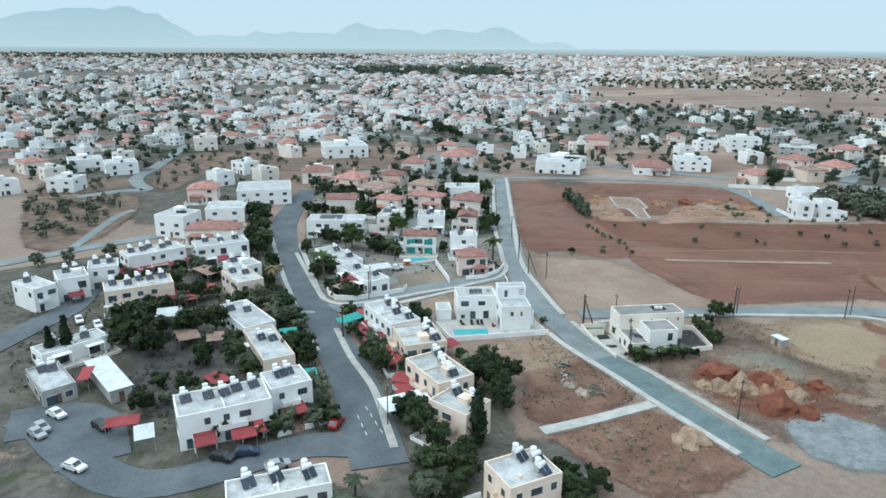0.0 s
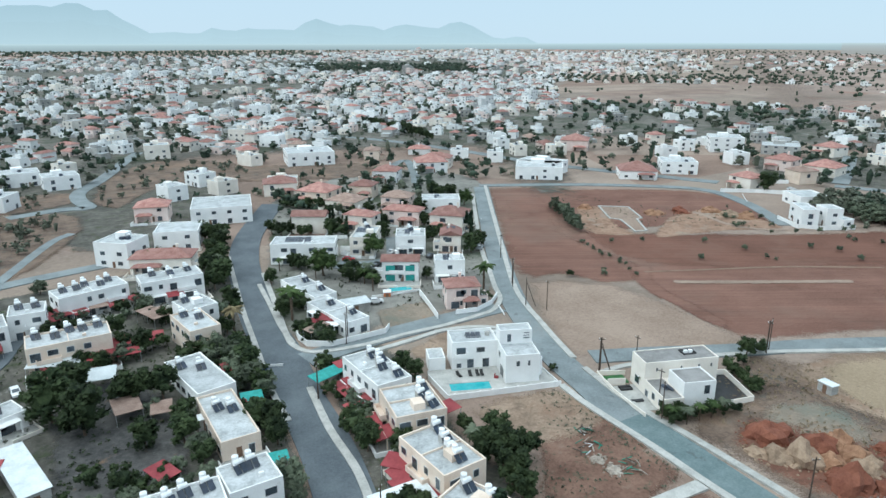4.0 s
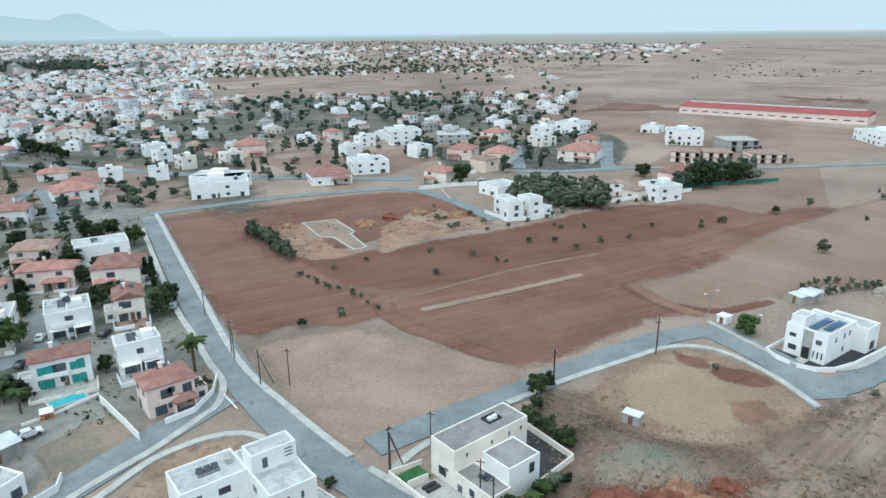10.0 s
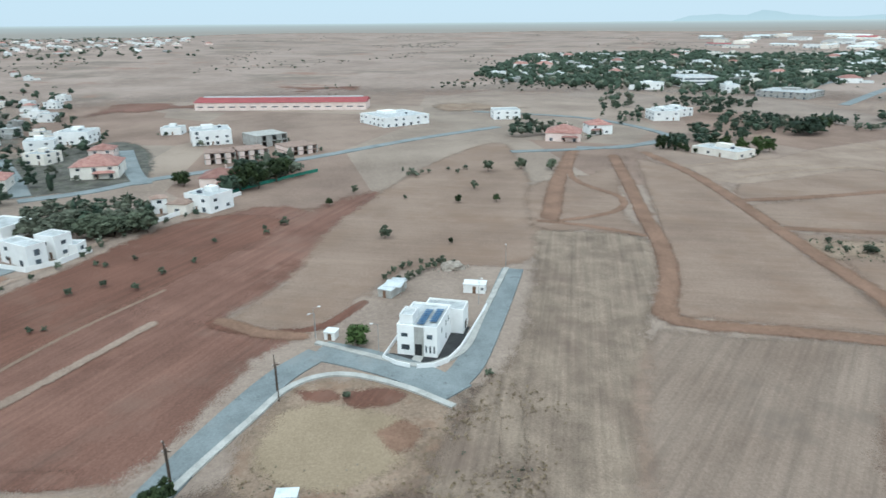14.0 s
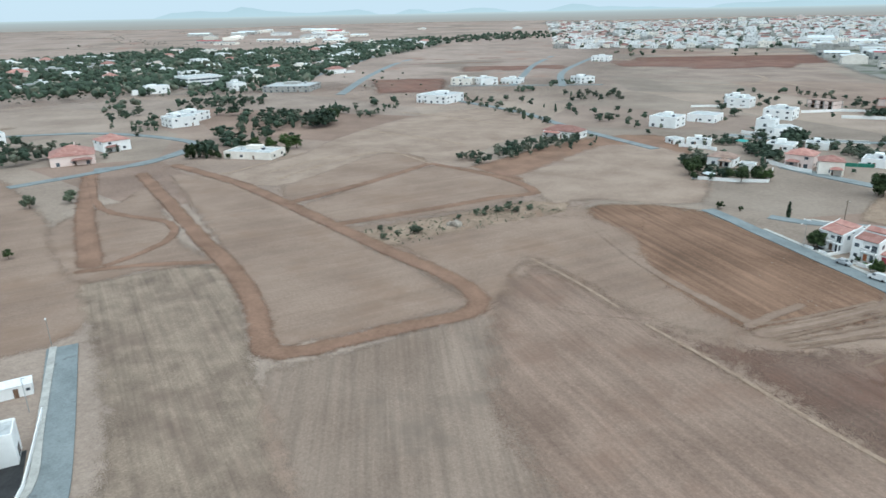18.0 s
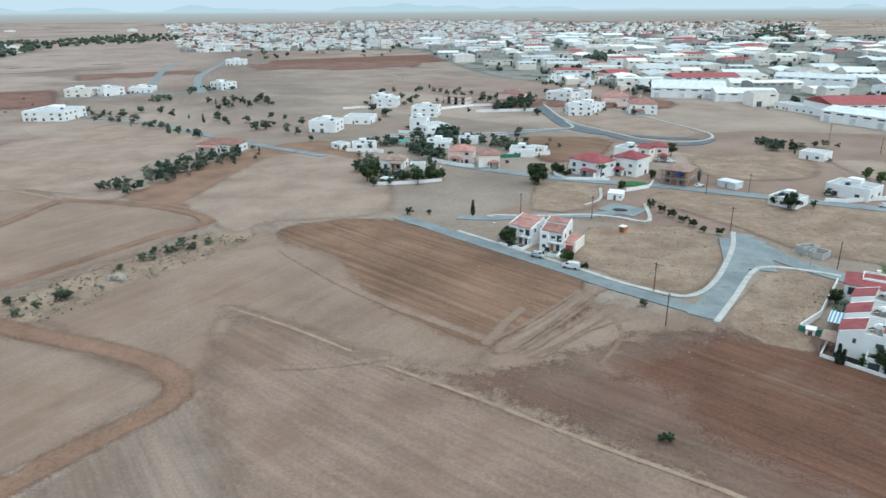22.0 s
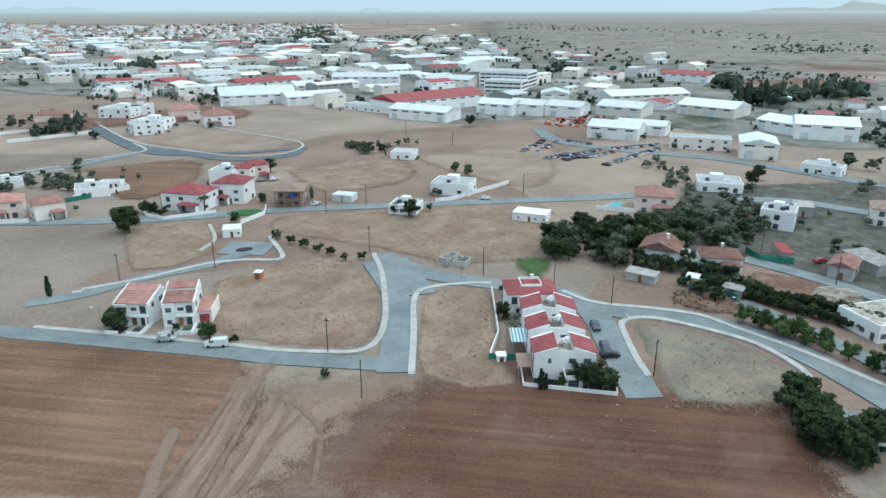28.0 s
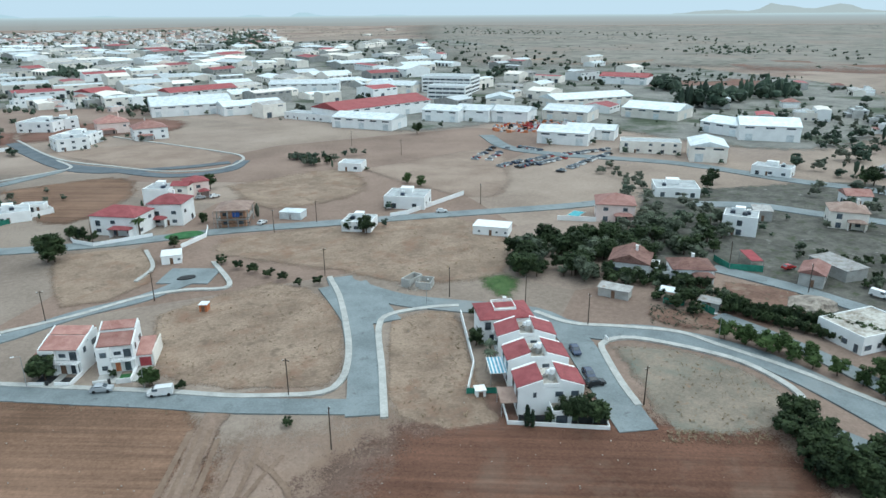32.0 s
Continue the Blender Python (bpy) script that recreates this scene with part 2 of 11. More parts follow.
ASPHALT_TEAL = mat("sealed_green_grey_asphalt", (0.105, 0.15, 0.155), (0.165, 0.215, 0.22), 0.2, 2.5, 0.9, 0.15, vary=0, second=((0.3, 0.6, 0.7, (0.09, 0.11, 0.115)),), grain=0.12)
ASPHALT_DARK = mat("dark_asphalt", (0.085, 0.10, 0.115), (0.14, 0.16, 0.175), 0.12, 2.5, 0.9, 0.15, grain=0.1, vary=0.04)
KERB = mat("pale_concrete_paving", (0.33, 0.325, 0.305), (0.48, 0.47, 0.445), 0.4, 3, 0.9, 0.15, grain=0.1, vary=0.05)
PAINT = mat("road_paint", (0.55, 0.56, 0.56), (0.75, 0.75, 0.75), 2, 8, 0.7, 0.05)
WOODPOLE = mat("dark_timber_pole", (0.05, 0.035, 0.028), (0.10, 0.075, 0.06), 2, 10, 0.9, 0.2)
BARK = mat("tree_bark", (0.07, 0.05, 0.035), (0.14, 0.10, 0.075), 2, 10, 0.95, 0.4)
LEAF = leaf_mat("dark_green_leaves", (0.010, 0.019, 0.009), (0.052, 0.073, 0.031))
OLIVE = leaf_mat("olive_grey_leaves", (0.042, 0.055, 0.037), (0.122, 0.142, 0.096))
BRIGHT = leaf_mat("fresh_green_leaves", (0.022, 0.042, 0.013), (0.07, 0.105, 0.036))
DRYGRASS = leaf_mat("dry_grass_tufts", (0.17, 0.125, 0.08), (0.32, 0.24, 0.16))
CYPRESS = leaf_mat("cypress_leaves", (0.008, 0.018, 0.011), (0.03, 0.048, 0.026))
DRYPALM = leaf_mat("dry_palm_fronds", (0.10, 0.075, 0.04), (0.20, 0.16, 0.09))
POOL = mat("turquoise_pool_water", (0.02, 0.33, 0.38), (0.05, 0.45, 0.48), 0.6, 2, 0.08, 0.05, spec=0.5)
LAWN = mat("lawn_grass", (0.02, 0.085, 0.03), (0.05, 0.15, 0.055), 0.6, 6, 0.95, 0.3)
TURQ = mat("turquoise_cloth", (0.02, 0.22, 0.20), (0.04, 0.32, 0.29), 1, 5, 0.7, 0.05)
NET = mat("green_windbreak_net", (0.02, 0.14, 0.10), (0.04, 0.22, 0.16), 1, 5, 0.8, 0.05)
ORANGE = mat("orange_painted_panel", (0.40, 0.12, 0.05), (0.55, 0.20, 0.09), 1, 5, 0.7, 0.05)
BRICK = mat("hollow_clay_brick", (0.36, 0.18, 0.11), (0.52, 0.29, 0.19), 1.2, 6, 0.9, 0.3)
RUBBLE = mat("rubble_stone", (0.18, 0.145, 0.12), (0.40, 0.35, 0.30), 0.5, 3, 0.95, 0.3)
STAINED = mat("stained_roof_screed", (0.20, 0.16, 0.12), (0.60, 0.57, 0.52), 0.35, 1.6, 0.9, 0.2)
ROOFGREY = mat("grey_roof_membrane", (0.17, 0.165, 0.16), (0.28, 0.27, 0.265), 0.25, 3, 0.9, 0.15, vary=0.08, second=((0.5, 0.55, 0.75, (0.36, 0.35, 0.33)),))
COURT = mat("dark_court_paving", (0.025, 0.026, 0.028), (0.05, 0.05, 0.052), 0.3, 3, 0.85, 0.1)
BLACK = mat("black_rubber", (0.012, 0.012, 0.013), (0.03, 0.03, 0.03), 2, 8, 0.7, 0.05)
CARP = [mat("car_paint_" + k, tuple(v * 0.9 for v in c), c, 1, 4, 0.25, 0, 0.1, vary=0.05, spec=0.6) for k, c in
        (("white", (0.75, 0.75, 0.75)), ("silver", (0.38, 0.40, 0.42)), ("dark_blue", (0.03, 0.05, 0.10)),
         ("red", (0.35, 0.03, 0.03)), ("black", (0.02, 0.02, 0.022)), ("blue", (0.03, 0.10, 0.35)))]
SOIL = {
    "red": soft_edge(mat("red_field_soil", (0.15, 0.072, 0.052), (0.228, 0.118, 0.088), 0.035, 1.5, 0.95, 0.3, vary=0, grain=0.17, stripes=(0.25, -60, 0.26), second=((0.018, 0.5, 0.66, (0.205, 0.125, 0.096)), (0.03, 0.56, 0.7, (0.135, 0.062, 0.043))))),
    "deepred": soft_edge(mat("deep_red_ploughland", (0.10, 0.046, 0.029), (0.168, 0.081, 0.053), 0.03, 1.5, 0.95, 0.3, vary=0, grain=0.17, stripes=(0.35, -56, 0.34), second=((0.05, 0.52, 0.7, (0.175, 0.108, 0.078)),))),
    "darkred": soft_edge(mat("dark_red_soil", (0.125, 0.056, 0.038), (0.188, 0.088, 0.062), 0.03, 1.5, 0.95, 0.3, vary=0, grain=0.17, stripes=(0.3, -58, 0.26), second=((0.06, 0.52, 0.7, (0.185, 0.10, 0.073)),))),
    "pale": soft_edge(mat("pale_sandy_soil", (0.225, 0.158, 0.122), (0.335, 0.25, 0.198), 0.05, 1.0, 0.95, 0.2, vary=0, grain=0.17)),
    "ochre": soft_edge(mat("ochre_fill_soil", (0.245, 0.182, 0.122), (0.325, 0.245, 0.168), 0.06, 1.0, 0.95, 0.2, vary=0, grain=0.17)),
    "orange": soft_edge(mat("orange_subsoil", (0.20, 0.112, 0.076), (0.345, 0.225, 0.16), 0.12, 0.8, 0.95, 0.3, vary=0, grain=0.17, second=((0.09, 0.52, 0.64, (0.30, 0.235, 0.185)), (0.16, 0.56, 0.66, (0.19, 0.105, 0.068)), (0.5, 0.62, 0.7, (0.12, 0.10, 0.07))))),
    "straw": soft_edge(mat("straw_stubble", (0.18, 0.13, 0.10), (0.305, 0.23, 0.175), 0.12, 2.0, 0.95, 0.4, vary=0, grain=0.17, stripes=(0.3, -70, 0.3), second=((0.05, 0.54, 0.7, (0.19, 0.135, 0.105)),))),
    "taupe": soft_edge(mat("grey_tan_fallow", (0.208, 0.140, 0.106), (0.292, 0.207, 0.16), 0.03, 1.2, 0.95, 0.2, vary=0, grain=0.17, stripes=(0.2, 20, 0.12), second=((0.04, 0.5, 0.66, (0.235, 0.155, 0.113)),))),
    "brown": soft_edge(mat("ploughed_brown_soil", (0.155, 0.086, 0.054), (0.258, 0.15, 0.10), 0.035, 1.2, 0.95, 0.35, vary=0, grain=0.17, stripes=(0.3, -57, 0.42))),
    "fallow": soft_edge(mat("tan_fallow_field", (0.192, 0.127, 0.097), (0.292, 0.202, 0.157), 0.04, 1.2, 0.95, 0.3, vary=0, grain=0.17, stripes=(0.25, -62, 0.24), second=((0.03, 0.5, 0.68, (0.215, 0.13, 0.095)),))),
    "track": soft_edge(mat("turned_red_soil", (0.165, 0.095, 0.064), (0.255, 0.15, 0.105), 0.08, 1.2, 0.95, 0.35, vary=0, grain=0.17)),
    "tan": soft_edge(mat("dry_weed_lot", (0.185, 0.127, 0.092), (0.33, 0.24, 0.178), 0.08, 1.2, 0.95, 0.35, vary=0, grain=0.17, second=((0.12, 0.52, 0.68, (0.225, 0.135, 0.093)), (0.3, 0.54, 0.68, (0.17, 0.12, 0.088)), (0.8, 0.6, 0.7, (0.12, 0.105, 0.068))))),
    "rough": soft_edge(mat("rough_dry_scrub", (0.096, 0.066, 0.052), (0.205, 0.146, 0.111), 0.16, 1.1, 0.95, 0.5, vary=0, grain=0.17, second=((0.07, 0.52, 0.66, (0.235, 0.155, 0.11)), (0.22, 0.56, 0.68, (0.13, 0.115, 0.098)), (0.6, 0.62, 0.7, (0.09, 0.08, 0.05))))),
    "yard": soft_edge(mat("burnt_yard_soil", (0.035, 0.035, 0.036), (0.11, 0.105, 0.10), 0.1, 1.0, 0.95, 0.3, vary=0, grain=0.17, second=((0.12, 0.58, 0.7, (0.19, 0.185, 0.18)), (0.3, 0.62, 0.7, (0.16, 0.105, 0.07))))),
    "weedy": soft_edge(mat("weedy_red_lot", (0.115, 0.062, 0.045), (0.215, 0.125, 0.092), 0.12, 1.4, 0.95, 0.4, vary=0, grain=0.17, second=((0.4, 0.58, 0.68, (0.085, 0.085, 0.055)), (0.15, 0.58, 0.7, (0.24, 0.17, 0.13))))),
    "wheel": soft_edge(mat("pressed_wheel_marks", (0.175, 0.115, 0.082), (0.24, 0.165, 0.122), 0.2, 1.4, 0.95, 0.2, vary=0, grain=0.17)),
    "grass": soft_edge(mat("green_weeds", (0.035, 0.075, 0.022), (0.09, 0.14, 0.05), 0.5, 2, 0.95, 0.4, vary=0, grain=0.17)),
    "dusk": soft_edge(mat("purple_brown_fallow", (0.126, 0.077, 0.058), (0.194, 0.124, 0.095), 0.05, 1.2, 0.95, 0.3, vary=0, grain=0.17, stripes=(0.25, -62, 0.26), second=((0.03, 0.5, 0.66, (0.165, 0.09, 0.065)), (0.9, 0.6, 0.7, (0.125, 0.10, 0.072))))),
    "urban": soft_edge(mat("grey_yards_and_paving", (0.05, 0.048, 0.04), (0.14, 0.13, 0.112), 0.12, 0.6, 0.95, 0.3, vary=0, grain=0.17, second=((0.25, 0.54, 0.64, (0.06, 0.07, 0.04)), (0.3, 0.62, 0.7, (0.22, 0.21, 0.195))))),
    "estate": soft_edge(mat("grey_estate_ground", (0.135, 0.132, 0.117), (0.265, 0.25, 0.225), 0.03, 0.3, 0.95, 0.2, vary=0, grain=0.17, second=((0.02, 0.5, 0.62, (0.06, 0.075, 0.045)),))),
    "town": soft_edge(mat("town_yards_and_gardens", (0.075, 0.074, 0.062), (0.175, 0.158, 0.135), 0.05, 0.4, 0.95, 0.2, vary=0, grain=0.17, second=((0.03, 0.5, 0.62, (0.05, 0.062, 0.038)), (0.12, 0.6, 0.68, (0.26, 0.25, 0.235))))),
    "chalk": soft_edge(mat("pale_straw_line", (0.24, 0.165, 0.12), (0.34, 0.25, 0.185), 0.3, 2.0, 0.95, 0.2, vary=0, grain=0.17)),
    "lot": soft_edge(mat("grey_gravel_lot", (0.165, 0.14, 0.112), (0.275, 0.22, 0.172), 0.1, 1.0, 0.95, 0.3, vary=0, grain=0.17, second=((0.06, 0.5, 0.66, (0.15, 0.16, 0.132)), (0.5, 0.6, 0.7, (0.26, 0.165, 0.11))))),
    "furrow": soft_edge(mat("pale_furrowed_fallow", (0.20, 0.142, 0.11), (0.285, 0.212, 0.168), 0.03, 1.2, 0.95, 0.3, vary=0, grain=0.15, stripes=(0.28, -46, 0.26), second=((0.05, 0.54, 0.68, (0.20, 0.15, 0.12)),))),
    # scrub soil for far ground, greyed and lightened with painted distance haze
    "scrub": soft_edge(mat("hazy_grey_scrub_soil", (0.155, 0.142, 0.118), (0.27, 0.237, 0.203), 0.012, 0.12, 0.95, 0.2, vary=0, grain=0.15, second=((0.006, 0.5, 0.62, (0.24, 0.192, 0.16)), (0.03, 0.56, 0.64, (0.085, 0.095, 0.07))))),
    # far plain soil, paled in its base colour to carry the distance haze
    "plain": soft_edge(mat("hazy_pale_pink_plain", (0.235, 0.172, 0.142), (0.345, 0.262, 0.222), 0.008, 0.09, 0.95, 0.2, vary=0, grain=0.12, second=((0.005, 0.52, 0.62, (0.20, 0.155, 0.125)), (0.011, 0.58, 0.66, (0.27, 0.165, 0.125))))),
    "gravel": soft_edge(mat("blue_grey_gravel", (0.15, 0.17, 0.18), (0.26, 0.28, 0.29), 0.3, 1.5, 0.95, 0.3, vary=0, grain=0.17)),
}


def plain_mat():
    """The open plain: earth colours that change from field to field, with darker scrub in streaks."""
    m = mat("plain_soil", (0.205, 0.155, 0.128), (0.325, 0.256, 0.214), 0.02, 0.7, 0.95, 0.2, vary=0, grain=0.16)
    n, ln = m.node_tree.nodes, m.node_tree.links
    geo = n.new("ShaderNodeNewGeometry")
    mp = n.new("ShaderNodeMapping")
    mp.inputs["Scale"].default_value = (0.0055, 0.0105, 0)
    mp.inputs["Rotation"].default_value[2] = 0.5
    ln.new(geo.outputs["Position"], mp.inputs["Vector"])
    vor = n.new("ShaderNodeTexVoronoi")
    vor.inputs["Scale"].default_value = 1.0
    ln.new(mp.outputs["Vector"], vor.inputs["Vector"])
    sep = n.new("ShaderNodeSeparateColor")
    ln.new(vor.outputs["Color"], sep.inputs["Color"])
    ramp = n.new("ShaderNodeValToRGB")
    els = ramp.color_ramp.elements
    els[0].position, els[0].color = 0.0, (1.0, 1.0, 1.0, 1)
    els[1].position, els[1].color = 1.0, (1.18, 1.15, 1.1, 1)
    for p, c in ((0.2, (0.84, 0.72, 0.67, 1)), (0.38, (1.04, 1.02, 1.0, 1)), (0.6, (1.12, 1.1, 1.06, 1)), (0.82, (0.78, 0.80, 0.79, 1))):
        els.new(p).color = c
    ln.new(sep.outputs["Red"], ramp.inputs["Fac"])
    mul = n.new("ShaderNodeMixRGB")
    mul.blend_type = "MULTIPLY"
    mul.inputs["Fac"].default_value = 1
    b = n["Principled BSDF"]
    ln.new(b.inputs["Base Color"].links[0].from_socket, mul.inputs["Color1"])
    ln.new(ramp.outputs["Color"], mul.inputs["Color2"])
    ln.new(mul.outputs["Color"], b.inputs["Base Color"])
    return m


PLAIN = plain_mat()

# ---- building tools ----
rnd = random.Random(7)


def link_mesh(name, bm, material, parent=None, label="", matrix=None):
    me = bpy.data.meshes.new(name)
    bm.to_mesh(me)
    bm.free()
    for m in material if isinstance(material, (list, tuple)) else (material,):
        me.materials.append(m)
    ob = new(name, me)
    if parent:
        ob.parent = parent
    if matrix is not None:
        ob.matrix_basis = matrix
    if label:
        ob["label"] = label
    return ob


part = link_mesh


def shared(name, mesh, parent, matrix):
    ob = new(name, mesh)
    ob.parent = parent
    ob.matrix_basis = matrix
    return ob


def box(bm, x0, y0, z0, x1, y1, z1, mi=0):
    v = [bm.verts.new(p) for p in ((x0, y0, z0), (x1, y0, z0), (x1, y1, z0), (x0, y1, z0), (x0, y0, z1), (x1, y0, z1), (x1, y1, z1), (x0, y1, z1))]
    for f in ((3, 2, 1, 0), (4, 5, 6, 7), (0, 1, 5, 4), (1, 2, 6, 5), (2, 3, 7, 6), (3, 0, 4, 7)):
        bm.faces.new([v[i] for i in f]).material_index = mi
    return v


def boxes(*rows):
    bm = bmesh.new()
    for r in rows:
        box(bm, *r)
    return bm


def tube(bm, p, q, r0, r1, seg=6, mi=0):
    p, q = Vector(p), Vector(q)
    a = (q - p).normalized()
    u = a.cross(Vector((0, 0, 1)) if abs(a.z) < 0.9 else Vector((1, 0, 0))).normalized()
    w = a.cross(u)
    rings = []
    for c, r in ((p, r0), (q, r1)):
        rings.append([bm.verts.new(c + (u * math.cos(k * 2 * math.pi / seg) + w * math.sin(k * 2 * math.pi / seg)) * r) for k in range(seg)])
    for k in range(seg):
        f = bm.faces.new((rings[0][k], rings[0][(k + 1) % seg], rings[1][(k + 1) % seg], rings[1][k]))
        f.material_index = mi
    bm.faces.new(rings[0][::-1]).material_index = mi
    bm.faces.new(rings[1]).material_index = mi


MESHES = {}


def cached(key, make, material):
    if key not in MESHES:
        bm = make()
        me = bpy.data.meshes.new(key if isinstance(key, str) else key[0])
        bm.to_mesh(me)
        bm.free()
        for m in material if isinstance(material, (list, tuple)) else (material,):
            me.materials.append(m)
        MESHES[key] = me
    return MESHES[key]


FOOT = []  # footprints, to keep plants off the buildings


def root(name, x, y, rot, w, d, label, category, group="", z=0.0):
    ob = new(name)
    ob.matrix_basis = pose(x, y, z, 0, 0, rot)
    ob.empty_display_size = 0.5
    tagged(ob, label, category, group)
    FOOT.append((x, y, radians(rot), w / 2, d / 2))
    return ob


def inside_foot(x, y, pad=1.0):
    for cx, cy, a, hw, hd in FOOT:
        dx, dy = x - cx, y - cy
        if abs(dx) > 60 or abs(dy) > 60:
            continue
        u, v = dx * math.cos(a) + dy * math.sin(a), -dx * math.sin(a) + dy * math.cos(a)
        if abs(u) < hw + pad and abs(v) < hd + pad:
            return True
    return False


def on_road(x, y, pad=1.0):
    for line, w in ROADS:
        a = line[0]
        for q in line[::2]:
            if abs(q.x - x) < w / 2 + pad + 2 and abs(q.y - y) < w / 2 + pad + 2 and math.hypot(q.x - x, q.y - y) < w / 2 + pad + 1:
                return True
    return False


# windows face -y of their own frame
def window_frame_mesh(w, h):
    return cached(("window_frame", w, h), lambda: boxes((-w / 2, -0.06, 0, w / 2, 0, h)), FRAME)


def pane_mesh(w, h):
    return cached(("window_pane", w, h), lambda: boxes((-w / 2 + 0.1, -0.09, 0.1, w / 2 - 0.1, -0.01, h - 0.1)), GLASS)


def add_window(parent, m, w=1.4, h=1.3, framed=True):
    if framed:
        fr = shared("window", window_frame_mesh(w, h), parent, m)
        shared("pane", pane_mesh(w, h), fr, Matrix())
    else:
        shared("window", pane_mesh(w, h), parent, m)


def side_pose(side, off, z, w, d):
    """The pose of something set on a wall: side 0 front, 1 right, 2 back, 3 left."""
    if side == 0:
        return pose(off, -d / 2, z)
    if side == 1:
        return pose(w / 2, off, z, 0, 0, 90)
    if side == 2:
        return pose(-off, d / 2, z, 0, 0, 180)
    return pose(-w / 2, -off, z, 0, 0, 270)


def windows(parent, w, d, h, near, r, skip=0.18, sides=(0, 1, 2, 3), z0=0.0):
    floors = max(1, int(round((h - z0) / 3.3)))
    for s in sides:
        length = w if s in (0, 2) else d
        n = max(1, int(length / (2.9 if near else 5.6)))
        for f in range(floors):
            for k in range(n):
                if r.random() < skip:
                    continue
                off = (k + 0.5 - n / 2) * length / n
                wide = r.choice((1.2, 1.6, 2.0, 2.2)) if near else 1.9
                tall = 2.1 if r.random() < (0.4 if f == 0 else 0.2) else 1.4
                z = z0 + f * 3.2 + (0.15 if tall > 2 else 1.0)
                if z + tall > h - 0.3:
                    continue
                add_window(parent, side_pose(s, off, z, w, d), wide, tall, near)


def solar_heater(m):
    """A roof water heater: a white drum over two tilted collectors on a steel stand. Built once, then copied."""
    if "heater" not in MESHES:
        ob = new("solar_water_heater")
        tagged(ob, "white drum water heater with dark tilted collectors on roof", "water heater", "rooftop water heaters")
        bm = bmesh.new()
        tube(bm, (-0.7, 0.35, 1.6), (0.7, 0.35, 1.6), 0.4, 0.4, 12)
        part("drum", bm, TANKM, ob)
        bm = bmesh.new()
        tube(bm, (0, 1.0, 1.3), (0, 1.0, 2.35), 0.52, 0.52, 12)
        tube(bm, (0, 1.0, 2.35), (0, 1.0, 2.5), 0.52, 0.2, 12)
        part("cold_tank", bm, TANKM, ob)
        for sx in (-0.55, 0.55):
            bm = boxes((-0.45, -0.8, -0.04, 0.45, 0.8, 0.04))
            part("collector", bm, PANELM, ob, matrix=pose(sx, -0.45, 0.75, 42, 0, 0))
        part("stand", boxes((-0.5, 0.5, 0, 0.5, 1.4, 1.3)), GREYR, ob)
        ob.matrix_basis = m
        MESHES["heater"] = ob
        return ob
    return copy_thing(MESHES["heater"], m)


def heaters(x, y, rot, w, d, z, n, r):
    a = radians(rot)
    for k in range(n):
        u = (k + 0.5 - n / 2) * (w - 2.0) / max(1, n) + r.uniform(-0.6, 0.6)
        v = d * r.uniform(0.05, 0.32)
        solar_heater(pose(x + u * math.cos(a) - v * math.sin(a), y + u * math.sin(a) + v * math.cos(a), z, 0, 0, HEATER_TURN + r.uniform(-8, 8)))


HEATER_TURN = 14.0


def solar_array(x, y, rot, u, v, z, n, tilt=14):
    """A row of photovoltaic panels, each one a part, on a roof."""
    cols = max(1, (n + 1) // 2)
    ob = new("solar_array")
    a = radians(rot)
    ob.matrix_basis = pose(x + u * math.cos(a) - v * math.sin(a), y + u * math.sin(a) + v * math.cos(a), z, 0, 0, rot)
    tagged(ob, "rows of dark blue photovoltaic panels on roof", "solar panels", "solar arrays")
    me = cached("panel", lambda: boxes((-0.5, -0.85, 0, 0.5, 0.85, 0.05)), PANELM)
    for k in range(n):
        shared("panel", me, ob, pose((k % cols - (cols - 1) / 2) * 1.06, -(k // cols) * 1.75, 0.12 + (1 - k // cols) * 0.45, tilt, 0, 0))
    bm = boxes((-cols * 0.53, -2.4, 0, -cols * 0.53 + 0.06, 0.6, 0.1), (cols * 0.53 - 0.06, -2.4, 0, cols * 0.53, 0.6, 0.1))
    part("rail", bm, STEEL, ob)
    return ob


TONE_WORDS = ("white", "peach", "cream", "grey", "pink")
TILE_WORDS = ("red", "brown", "weathered", "crimson")


def shell(bm, w, d, h, para=0.45, t=0.25, base=-0.3):
    """Walls with a parapet that stands above the roof deck."""
    o = [(-w / 2, -d / 2), (w / 2, -d / 2), (w / 2, d / 2), (-w / 2, d / 2)]
    i = [(-w / 2 + t, -d / 2 + t), (w / 2 - t, -d / 2 + t), (w / 2 - t, d / 2 - t), (-w / 2 + t, d / 2 - t)]
    rows = [[bm.verts.new((x, y, z)) for x, y in ring] for ring, z in ((o, base), (o, h), (i, h), (i, h - para))]
    for a, b in zip(rows, rows[1:]):
        for k in range(4):
            bm.faces.new((a[k], a[(k + 1) % 4], b[(k + 1) % 4], b[k]))


def is_near(x, y):
    return -60 < x < 160 and -160 < y < 260


